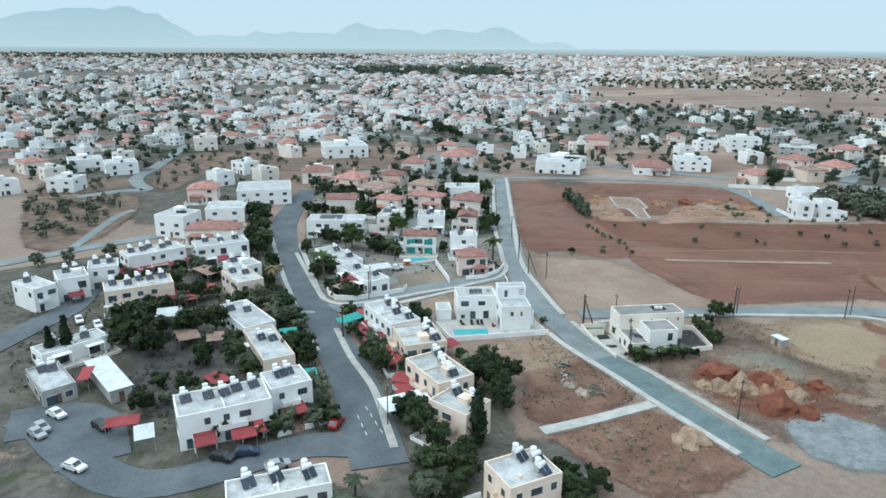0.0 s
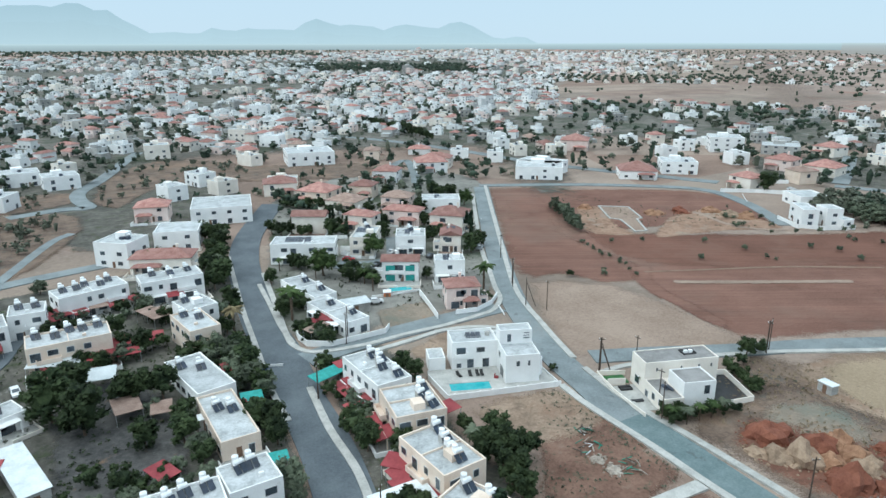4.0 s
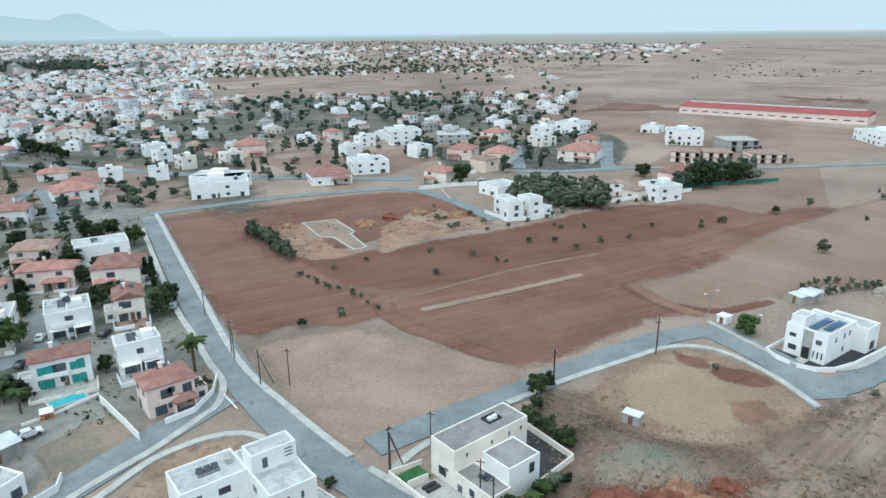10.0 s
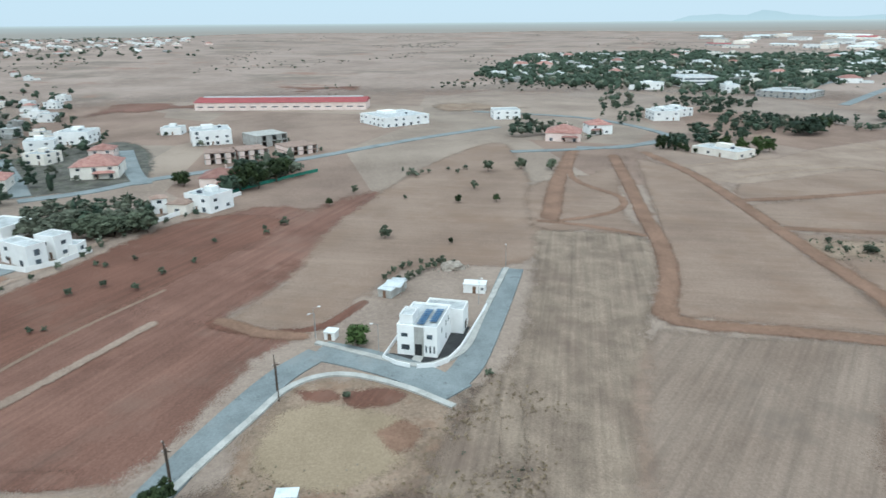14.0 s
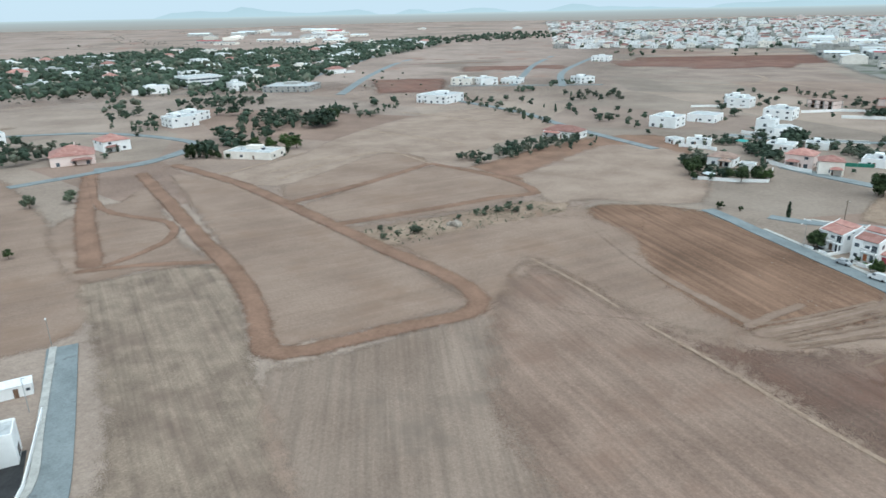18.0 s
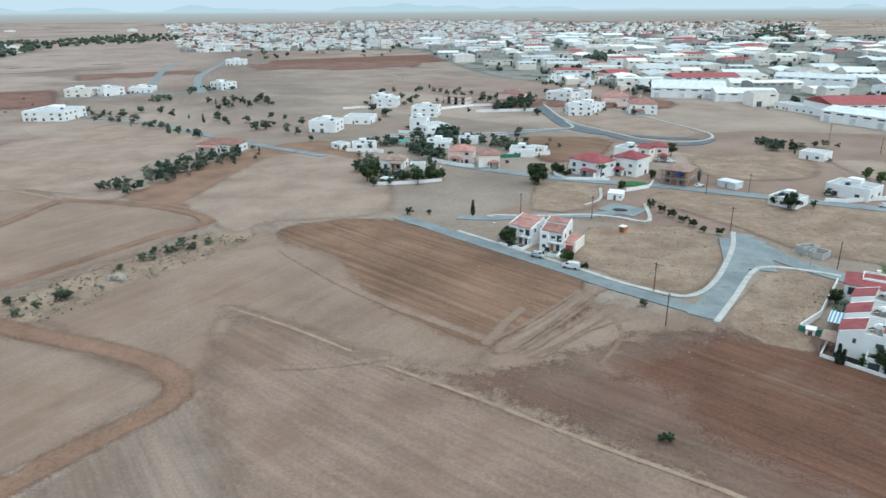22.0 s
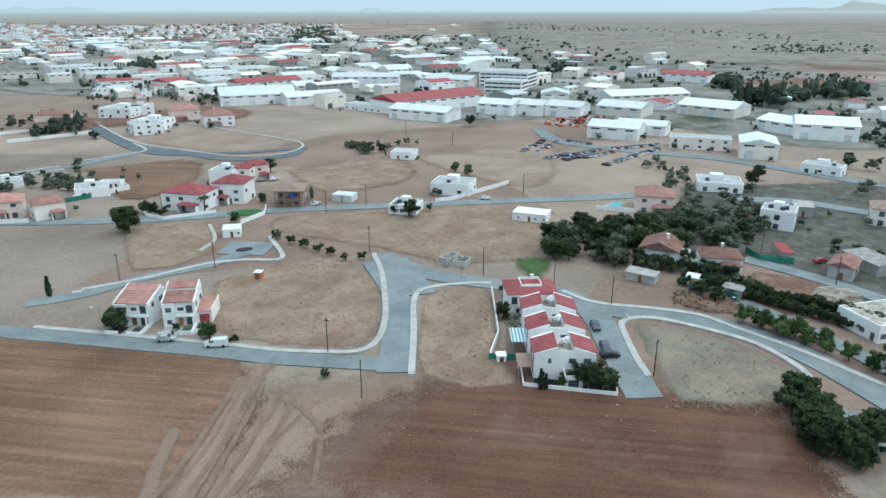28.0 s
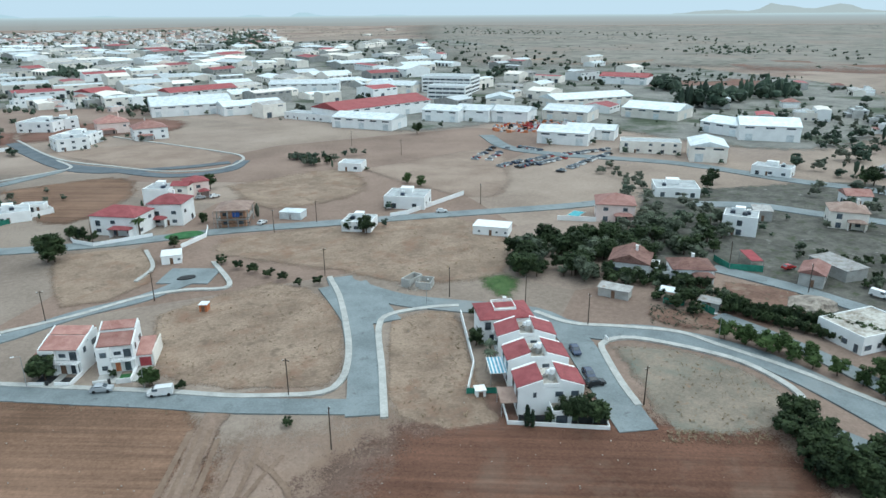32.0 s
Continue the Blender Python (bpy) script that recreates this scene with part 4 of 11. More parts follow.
        part("carport_wall", boxes((-w / 2 - 3.1, -d / 2 + 1.8, -0.2, -w / 2 - 2.9, d / 2 - 1.2, 2.7)), WHITE, ob)
    return ob


def terrace(x, y, rot, w, d, h, front=False):
    ob = root("terraced_house", x, y, rot, w, d, "white terraced house with red roof slopes and sunken roof terrace", "house", "row of terraced houses")
    d2 = d + 1.4
    rise, flatw = 1.5, w * 0.26
    bm = bmesh.new()
    prof = [(-w / 2, -0.3), (w / 2, -0.3), (w / 2, h), (flatw / 2 + 0.02, h + rise), (flatw / 2 + 0.02, h - 0.1), (-flatw / 2 - 0.02, h - 0.1), (-flatw / 2 - 0.02, h + rise), (-w / 2, h)]
    a = [bm.verts.new((px, -d / 2, pz)) for px, pz in prof]
    b = [bm.verts.new((px, d2 - d / 2, pz)) for px, pz in prof]
    bm.faces.new(a)
    bm.faces.new(b[::-1])
    for k in range(8):
        bm.faces.new((a[k], b[k], b[(k + 1) % 8], a[(k + 1) % 8]))
    bmesh.ops.recalc_face_normals(bm, faces=bm.faces)
    part("wall", bm, WHITE, ob)
    for s in (-1, 1):
        bm = bmesh.new()
        vs = box(bm, min(s * flatw / 2, s * (w / 2 + 0.3)), -d / 2 + 0.3, 0.03, max(s * flatw / 2, s * (w / 2 + 0.3)), d2 - d / 2 - 1.0, 0.2)
        for v in vs:
            v.co.z += h + rise * (w / 2 - abs(v.co.x)) / (w / 2 - flatw / 2)
        part("roof_slope", bm, CRIMSON, ob)
    part("terrace_floor", boxes((-flatw / 2, -d / 2 + 0.2, h - 0.09, flatw / 2, d2 - d / 2 - 0.2, h - 0.02)), STAINED, ob)
    part("terrace_parapet", boxes((-flatw / 2, -d / 2, h - 0.02, flatw / 2, -d / 2 + 0.18, h + 0.7)), WHITE, ob)
    for off, z, ww, hh in ((-w * 0.25, 3.9, 0.8, 1.2), (w * 0.12, 3.9, 1.6, 1.2), (w * 0.36, 3.9, 1.6, 1.2), (-w * 0.35, 0.9, 1.0, 1.2), (w * 0.1, 0.9, 1.8, 1.2)):
        add_window(ob, pose(off, -d / 2, z), ww, hh)
    windows(ob, w, d2, h, True, random.Random(4), 0.2, (1, 3))
    if front:
        part("porch", boxes((-0.4, -d / 2 - 3.4, -0.2, 3.2, -d / 2 + 0.02, 2.5), (-0.4, -d / 2 - 3.4, 2.5, -0.2, -d / 2, 2.95), (3.0, -d / 2 - 3.4, 2.5, 3.2, -d / 2, 2.95), (-0.2, -d / 2 - 3.4, 2.5, 3.0, -d / 2 - 3.2, 2.95)), WHITE, ob)
        part("porch_deck", boxes((-0.18, -d / 2 - 3.18, 2.5, 2.98, -d / 2 - 0.01, 2.56)), STAINED, ob, "stained porch roof deck")
        part("porch_opening", boxes((0.3, -d / 2 - 3.45, 0.1, 2.4, -d / 2 - 3.38, 2.0)), GLASS, ob)
    aa = radians(rot)
    solar_heater(pose(x - 0.5 * math.sin(aa), y + 0.5 * math.cos(aa), h - 0.02, 0, 0, HEATER_TURN))
    return ob

# ---- ground, roads and fields ----
def curve_points(pts, step=2.5):
    """A smooth line through the points (Catmull-Rom), at about even steps."""
    p = [Vector(q) for q in pts]
    p = [2 * p[0] - p[1]] + p + [2 * p[-1] - p[-2]]
    out = []
    for i in range(1, len(p) - 2):
        n = max(2, int((p[i + 1] - p[i]).length / step))
        for k in range(n):
            t = k / n
            a, b, c, d = p[i - 1], p[i], p[i + 1], p[i + 2]
            out.append(0.5 * ((2 * b) + (c - a) * t + (2 * a - 5 * b + 4 * c - d) * t * t + (3 * b - a - 3 * c + d) * t ** 3))
    out.append(p[-2])
    return out


def sides(line, width):
    L, R = [], []
    for i, q in enumerate(line):
        a, b = line[max(0, i - 1)], line[min(len(line) - 1, i + 1)]
        t = (b - a).normalized() if (b - a).length > 1e-6 else Vector((1, 0))
        nrm = Vector((-t.y, t.x)) * width / 2
        L.append(q + nrm)
        R.append(q - nrm)
    return L, R


ROADS = []


def strip(name, pts, width, z, material, thick=0.7, label="", category="", kind="structure", step=2.5):
    """A ribbon of real thickness along a smooth line: a road or a raised pavement."""
    line = curve_points(pts, step)
    L, R = sides(line, width)
    bm = bmesh.new()
    rows = []
    for l, r in zip(L, R):
        rows.append([bm.verts.new((q.x, q.y, h + ground_z(q.x, q.y))) for q, h in ((l, z - thick), (l, z), (r, z), (r, z - thick))])
    for a, b in zip(rows, rows[1:]):
        for k in range(3):
            bm.faces.new((a[k], a[k + 1], b[k + 1], b[k]))
    bm.faces.new(rows[0][::-1])
    bm.faces.new(rows[-1])
    bmesh.ops.recalc_face_normals(bm, faces=bm.faces)
    ob = link_mesh(name, bm, material)
    tagged(ob, label, category, "", kind)
    ROADS.append((line, width))
    return ob


ROAD_Z = [0.25]


def road(pts, width=7.4, dark=False, teal=False, label="worn blue-grey asphalt road"):
    ROAD_Z[0] += 0.002
    return strip("road", pts, width, ROAD_Z[0], ASPHALT_TEAL if teal else ASPHALT_DARK if dark else ASPHALT, label=label, category="road")


def pavement(pts, width=1.5):
    ROAD_Z[0] += 0.001
    return strip("pavement", pts, width, 0.10 + ROAD_Z[0], KERB, 0.9, "raised pale concrete pavement with kerb", "pavement", step=2.0)


PATCH_Z = [0.004]


def ground_z(x, y):
    """Height of the land: level near the flight, then rising in low swells to the horizon."""
    r = math.hypot(x - 50, y - 37)
    if r < 950:
        return 0.0
    k = (r - 950) / 2300
    return 27 * k ** 1.3 + 11 * min(1.0, 2 * k) * noise.noise((x / 900, y / 900, 2.0))


def soil_sheet(name, soil, depth_at, lo, hi, cell):
    """A sheet of soil on a fine grid; depth_at gives, for points, how far inside the plot they lie (1 is fully inside)."""
    PATCH_Z[0] += 0.002
    xs, ys = np.arange(lo[0], hi[0] + cell, cell), np.arange(lo[1], hi[1] + cell, cell)
    X, Y = np.meshgrid(xs, ys, indexing="ij")
    E = depth_at(X.ravel(), Y.ravel()).reshape(X.shape)
    live = E > -0.28
    quad = live[:-1, :-1] | live[1:, :-1] | live[1:, 1:] | live[:-1, 1:]
    idx = -np.ones(X.shape, int)
    I, J = np.nonzero(quad)
    use = np.zeros(X.shape, bool)
    for di, dj in ((0, 0), (1, 0), (1, 1), (0, 1)):
        use[I + di, J + dj] = True
    idx[use] = np.arange(use.sum())
    lift = [ground_z(x, y) for x, y in zip(X[use], Y[use])]
    vs = np.stack([X[use], Y[use], np.array([PATCH_Z[0] + h + min(1.2, h * 0.08) for h in lift])], 1)
    fs = np.stack([idx[I, J], idx[I + 1, J], idx[I + 1, J + 1], idx[I, J + 1]], 1)
    me = bpy.data.meshes.new(name)
    me.from_pydata(vs.tolist(), [], fs.tolist())
    me.attributes.new("edge", "FLOAT", "POINT").data.foreach_set("value", np.clip(E[use], -0.6, 1.4).astype(np.float32))
    me.materials.append(SOIL[soil])
    return new(name, me)


def line_distance(px, py, p, closed):
    best = np.full(px.shape, 1e9)
    for a, b in zip(p, p[1:] + (p[:1] if closed else [])):
        d = b - a
        t = np.clip(((px - a.x) * d.x + (py - a.y) * d.y) / max(1e-9, d.length_squared), 0, 1)
        best = np.minimum(best, np.hypot(px - a.x - t * d.x, py - a.y - t * d.y))
    return best


def patch(soil, pts, soft=7.0, name="field"):
    """A piece of ground of another soil, with a frayed edge."""
    p = curve_points(list(pts) + [pts[0]], 12.0)[:-1]

    def depth_at(px, py):
        inside = np.zeros(px.shape, bool)
        for a, b in zip(p, p[1:] + p[:1]):
            if a.y != b.y:
                inside ^= ((a.y > py) != (b.y > py)) & (px < (b.x - a.x) * (py - a.y) / (b.y - a.y) + a.x)
        d = line_distance(px, py, p, True)
        return np.where(inside, d, -d) / soft * 0.8 + 0.45

    lo = (min(q.x for q in p) - soft * 3, min(q.y for q in p) - soft * 2)
    hi = (max(q.x for q in p) + soft * 3, max(q.y for q in p) + soft * 3)
    ob = soil_sheet(name, soil, depth_at, lo, hi, max(1.0, soft * 0.5, (hi[0] - lo[0]) / 150))
    return tagged(ob, SOIL[soil].name.replace("_", " ") + " on a bare open field", "field", "", "structure")


def track(soil, pts, width=5.0, name="dirt_track"):
    """A band of turned or trodden soil along a line, frayed at both sides."""
    p = curve_points(pts, 8.0)
    soft = width * 0.5
    lo = (min(q.x for q in p) - width, min(q.y for q in p) - width)
    hi = (max(q.x for q in p) + width, max(q.y for q in p) + width)
    ob = soil_sheet(name, soil, lambda px, py: (width / 2 - line_distance(px, py, p, False)) / soft * 0.8 + 0.4, lo, hi, max(0.5, width * 0.3))
    return tagged(ob, SOIL[soil].name.replace("_", " ") + " track across bare fields", "track", "", "structure")


def make_ground():
    bm = bmesh.new()
    radii = [0, 60, 120, 200, 300, 450, 650, 900]
    while radii[-1] < 4900:
        radii.append(min(4900, radii[-1] * 1.045))
    c = Vector((60, 20, 0))
    prev = None
    seg = 180
    mid = bm.verts.new(c)
    for rr in radii[1:]:
        ring = []
        for k in range(seg):
            a = k * 2 * math.pi / seg
            gx, gy = c.x + math.cos(a) * rr, c.y + math.sin(a) * rr
            ring.append(bm.verts.new((gx, gy, ground_z(gx, gy))))
        for k in range(seg):
            if prev:
                bm.faces.new((prev[k], ring[k], ring[(k + 1) % seg], prev[(k + 1) % seg]))
            else:
                bm.faces.new((mid, ring[k], ring[(k + 1) % seg]))
        prev = ring
    return tagged(link_mesh("ground", bm, PLAIN), "dry brown plain of bare fields reaching the horizon", "ground", "", "structure")


make_ground()

patch('urban', [(-45, 128.3), (-2, 100.8), (16.7, 86), (32.4, 92.9), (54.4, 81.6), (49, 65.9), (38.1, 60.3), (-41.4, 101)], soft=4)
patch('estate', [(81.4, 327.4), (152.5, 377.3), (192.3, 326.6), (129.9, 226.5), (103.7, 180.2), (82.3, 171.8), (61.1, 170.5), (41.6, 170.9), (45.1, 212.2)], soft=4)
patch('urban', [(-51.6, 240.8), (35.1, 246.7), (31.9, 196.5), (24.3, 132.6), (18.5, 103.5), (8.3, 100.8), (-38, 125.7)], soft=4)
patch('urban', [(40.6, 163.7), (56.6, 163.8), (52.1, 117.8), (50.5, 95.5), (43.2, 82.1), (26.9, 90.8), (35.4, 132.2)], soft=3)
patch('urban', [(-119, -197.5), (-217.5, -148.1), (-78.2, -74.5), (-73.1, -114.7), (-55.5, -131)], soft=8)
patch('urban', [(384.1, 295.5), (492.1, 214.3), (375.9, 170.7), (340.7, 224.3), (325.2, 242.3)], soft=8)
patch('urban', [(-48.9, 518.8), (50.9, 558.1), (73.3, 352.5), (36.4, 281.8), (3, 280.5), (-23.2, 359)], soft=10)
road([(21.4, 89.3), (24.3, 102.1), (27.9, 119.7), (29.6, 132.5), (30.9, 145.9), (34.2, 169.2), (35.1, 184.6), (37.4, 200.6), (40.7, 219.1), (45.2, 241.4), (53.5, 267.8), (65.6, 293.7), (79.9, 321.3)], width=10.0, dark=True)
road([(37.8, 162), (53.4, 164.2), (67.3, 165), (82.2, 165.5), (94.9, 165.7)])
road([(182.5, 304.5), (132.9, 222.9), (106.4, 176.8), (96.1, 155.2), (88.2, 133.1), (85.1, 117.8), (82.1, 106.5)])
road([(86.8, 123.9), (84.9, 114.8), (83.3, 106.6), (82.9, 101.3)], width=7.6)
road([(83.1, 105), (83, 93.6), (81.9, 76.8), (82, 66), (82.1, 56.7)], width=7.5, teal=True)
road([(95.5, 129.1), (110.1, 122.6), (127.2, 114.2), (146.7, 105.7), (166.1, 95.5), (176, 87.2)], width=6.5)
road([(177.5, 87.4), (171.7, 78.1), (163.8, 68.3), (153.5, 60.4)], width=9)
road([(157.1, 61.1), (165.9, 54.9), (188.3, 44.8), (220.7, 31.1)], width=6.5)
road([(-48.3, 166.4), (-34.2, 184.3), (-28.7, 189.9), (-24.7, 196.5), (-22.2, 205.8), (-18.7, 215.7)], width=8, dark=True)
road([(-35.7, 132.6), (-27.7, 131.8), (-22.6, 126.4), (-21.8, 112.6)], width=12, dark=True)
road([(20.8, 96.7), (12.7, 100.9), (2.7, 101.1), (-11, 101), (-19.1, 106), (-25.7, 118.5), (-29.5, 128.7), (-33.5, 135.2)], width=7.5, dark=True)
road([(-58.7, 244.7), (-38.3, 250.8), (-19.7, 257.2), (-0.4, 261.6), (18.9, 265.2)], width=6)
road([(-24.6, 259.8), (-9.4, 301), (-1.7, 312.2)], width=3.5)
road([(-23.2, 352.5), (-2.3, 358.8), (7.2, 356.6), (4.9, 375.5), (6.4, 395.9), (18.8, 426.7), (38.2, 487), (49.5, 518.9)], width=7)
road([(183.6, 553.5), (194.7, 530.8), (220.2, 478.7), (239.7, 411.8), (251.9, 350.6), (268.4, 307.4), (295.5, 250.2)], width=8)
road([(183.9, 308.2), (217.9, 290), (245.6, 271.4), (272.6, 243.3), (266.2, 213.3), (244.4, 178.5)], width=6)
road([(71.1, 224.1), (78.4, 218.8), (89.9, 217.8)], width=8)
road([(86.8, 212.2), (94.6, 229.1), (101.6, 243.8)], width=5)
road([(149.8, 360.6), (187.5, 397.4), (170.8, 354), (159.1, 330.5)], width=5)
road([(146.4, -170), (135, -162.5), (124.3, -154.4), (110.8, -144.9), (97.7, -135.4), (85, -126.4), (74, -117.9), (60.5, -109.3), (51.3, -103.6)], width=5.4)
road([(125.5, -173.8), (112.5, -174.5), (96.7, -180.5), (80.3, -183.3), (67.4, -189.8)], width=5)
road([(195.2, -333.7), (176.0, -336.0), (158.4, -340.3), (125.7, -352.0), (108.5, -363.0)], width=5.5)
road([(565.2, -353.7), (709.6, -535.1), (850.7, -751.4), (939.4, -1030.5)], width=9)
road([(472.8, -505.3), (517.3, -586.6), (624.1, -781.9), (759.7, -1091.8)], width=8)
road([(425.8, -525.1), (517.8, -681.3), (621.6, -948.6)], width=8)
road([(526.8, -467.2), (476.0, -503.0), (398.3, -557.7)], width=7)
road([(72.2, -197.9), (65.1, -193.6), (59.5, -190.1)], width=12)
road([(52.1, -100.5), (45.2, -115.8), (35.4, -143.4), (28.7, -170.3)], width=7.4)
road([(30.1, -167), (21.8, -147.7), (11.2, -136.1), (0.3, -126.1), (-4.6, -118.4), (-3.7, -106.7), (4.8, -86.1), (11.4, -70.3)], width=7.4)
road([(30.1, -164.5), (31.6, -149.3), (33.4, -136.4)], width=14)
road([(-4.9, -113.2), (-10.5, -104.3), (-20.8, -98.1), (-30.1, -81.8), (-32.3, -67), (-30.5, -49.3), (-28.2, -36)], width=7.5)
road([(145.2, -262.6), (114.2, -248.7), (81.7, -238.9), (45.8, -233.1), (7.7, -221.8), (-33.3, -209.6), (-77.1, -195.8), (-102.8, -191.1)], width=7)
road([(-123.1, -171.3), (-141.7, -156.8), (-150.9, -137), (-160.7, -118.1)], width=8)
road([(-144.4, -352), (-131.7, -309.9), (-144.8, -276.2), (-178.7, -228.8), (-192.6, -176.3), (-205.3, -141.7), (-204.4, -95.4)], width=9)
road([(-42.5, -96.2), (-43.6, -84.3), (-43.7, -70.4), (-42, -55.4), (-41, -46.4)], width=5)
road([(-15.8, -51), (-16.8, -45.6), (-17, -39.3)], width=9)
road([(-69.4, -119.7), (-72.6, -108.6), (-75.9, -95.2), (-77, -83.4), (-78.2, -74.5), (-81, -65.3)], width=6)
road([(113.7, -480.5), (92.6, -399.2), (69.1, -365.2), (47.3, -336.9), (21.1, -335.2), (7.7, -354.3)], width=7, dark=True)
road([(116.7, -358.6), (103.2, -367.6), (88.3, -380.3)], width=6)
road([(337.7, 212.8), (350.4, 188.6), (371.4, 166.8), (388.7, 138), (410.6, 96.8), (465.6, 26.4), (503.4, -33.5)], width=7)
road([(440.8, 262.5), (379.9, 231.2), (346, 214.8)], width=8)
road([(456.7, 201), (391.6, 180.5), (362, 168.7)], width=8)
road([(407.9, -17.9), (408.2, -63.1), (419.7, -110.4), (453.5, -131.5), (535.1, -108.5), (593.3, -35.5)], width=6)
road([(414.2, -59), (409.5, -71.3), (409.7, -86.9), (425.3, -115.6)], width=6)
road([(443.9, -378.3), (353.3, -346.8), (287, -307.3), (212.2, -270)], width=6)
road([(111, -457.6), (84.9, -374), (44.2, -354.5), (15.1, -353)], width=6, dark=True)
road([(694.8, -393.5), (880.9, -658), (1173, -1072.9), (1290.8, -1321.5)], width=9)
pavement([(47.6, 227.2), (42.1, 196.7), (38.7, 178.5), (37.9, 170.8), (39.5, 165.8), (43.3, 163.5), (53, 162), (65, 162.5), (75.5, 162.2), (85.9, 163.3), (92.1, 164.4), (98.8, 170.4), (103.7, 180.2), (111.6, 194.7), (126.4, 221.9), (169.3, 292.2)])
pavement([(45, 156.5), (50.6, 157.5), (62.5, 158.5), (73.7, 159.7), (82.9, 156.7), (87, 152.4), (87.8, 147.7)])
pavement([(185.8, 305.7), (134.6, 220.7), (107.8, 175.2), (97.5, 149.4), (91.2, 130.6)])
pavement([(91.8, 122), (97.7, 121.8), (104.2, 120.3)])
pavement([(120.8, 114.6), (134.6, 108.4), (151.3, 99.2), (160.8, 93.8), (165, 87.9), (164.8, 80.6), (158, 70.3), (148.9, 61.7)])
pavement([(181.3, 87.9), (175, 79.4), (168.5, 70.5), (166.1, 65.6), (167.5, 60.4), (173, 54.4), (190.9, 46.5), (221.7, 32.7)])
pavement([(80.4, 122.1), (79.4, 113.1), (79.4, 96), (78.9, 84.8), (78.8, 74.3), (78.8, 63.7)])
pavement([(90, 125.7), (87.5, 109.4), (87.8, 95.2), (87.6, 81.4), (87.2, 64.5)])
pavement([(52.2, 85.7), (63, 84.6), (77.8, 83.8)], width=2.6)
pavement([(122.2, -157.1), (108.8, -147.6), (95.7, -138.1), (83, -129.1), (72, -120.6), (63, -115.4), (56, -112.5), (51.6, -114.3), (47.4, -120.1), (41.9, -132.5), (34.5, -155.5), (31.1, -171.8)])
pavement([(49.2, -97.9), (42, -113.9), (33.1, -134.3), (27.3, -139.3), (16.9, -137.9), (9.9, -134.9)])
pavement([(5.2, -76.4), (1.9, -84.3), (-3.5, -94.7), (-6.5, -99.3), (-11.6, -99.9), (-17.7, -95.2), (-26.5, -79), (-26.1, -65.4), (-22.2, -59.5)])
pavement([(-4.7, -121.9), (-8, -111.7), (-17.3, -103.8), (-26.5, -94.7), (-29.1, -85.6), (-33.1, -70.1), (-35.5, -52)])
pavement([(112.6, -178), (96.8, -179.8), (80.2, -184.1), (68.7, -183.2), (57.9, -180), (57, -202.6)])
pavement([(195.2, -337.8), (176.0, -340.2), (158.4, -344.5), (126.7, -356.2)], width=1.6)
pavement([(195.2, -329.6), (176.0, -331.8), (157.4, -336.1), (124.7, -347.8)], width=1.6)
pavement([(80, -197.4), (74, -207.2), (73.4, -225.1)], width=1.2)
pavement([(34, 148.6), (31.6, 131.5), (30.5, 115.3), (27.1, 99.7), (25.6, 93.1)])
pavement([(43.4, 217.6), (41, 198.7), (38.9, 182.5), (38.3, 171.8)], width=1.3)
pavement([(42.4, 250.4), (38.8, 230), (33.7, 200.1), (30.8, 180), (26.5, 149.3), (25.8, 138)], width=1.3)
pavement([(110.8, -490.2), (92.1, -412.7), (68.2, -374.1), (45.8, -346.1), (21.1, -341.3), (5.7, -361.9), (14.2, -390), (58.3, -473.8)], width=1.5)
pavement([(116.9, -366.5), (98.3, -374.5), (86.9, -382.6), (92.3, -407.5)], width=1.5)
patch('red', [(182.3, 297.6), (211.3, 282.8), (173, 225.6), (157.5, 202), (158.5, 174.1), (147.4, 161.3), (134.4, 166.9), (129.6, 179.6), (117.8, 180.8), (122.8, 198.4), (149.8, 242.7)])
patch('red', [(177.2, 243), (159.7, 215.9), (155, 170.8), (144.7, 160.8), (139.2, 137.3), (136.3, 117.6), (175, 101.4), (184.9, 93.5), (197.6, 110.9), (225.3, 96.8), (283.1, 82.7), (309.8, 113.4), (247.8, 159.3), (227.5, 173), (174.8, 203.3)])
patch('red', [(238, 148), (275, 113), (326, 69), (315, 49), (279, 49), (254, 71), (202, 110), (202, 128)], soft=16)
patch('darkred', [(167.8, 211.4), (227.5, 173), (296.4, 135.8), (285.7, 100.6), (225.3, 130.7), (161.3, 171.6)])
patch('taupe', [(197.6, 110.9), (225.5, 96), (283.7, 80.6), (390.3, 26.9), (435.3, -21.1), (258.1, 8.8), (224.3, 30.8), (226.1, 62.3), (188.2, 88.7)])
patch('pale', [(115.1, 177.9), (134.9, 163.2), (134.1, 118.4), (119.3, 118.4), (93.5, 131.1), (99.2, 149.4)])
patch('red', [(198.7, 284.1), (238, 264.5), (270.2, 231.6), (236.2, 178.9), (202.6, 203.6), (164.2, 213.9), (181.6, 247.1)], soft=4)
patch('orange', [(213.8, 211.1), (239.8, 214.6), (244.5, 190.4), (240, 176.6), (218.5, 186), (191.3, 190.9), (189.9, 196.1)], soft=3)
patch('orange', [(194.5, 245.7), (203.8, 240.8), (185.7, 211.6), (183.5, 199.7), (171.1, 208.2), (176.6, 225.1)], soft=3)
patch('pale', [(204.2, 241.9), (213.5, 233.6), (204.1, 217.2), (201.1, 216.4), (190.6, 201.7), (186.9, 203.2), (195.3, 219.3), (193, 223.2)], soft=1.2)
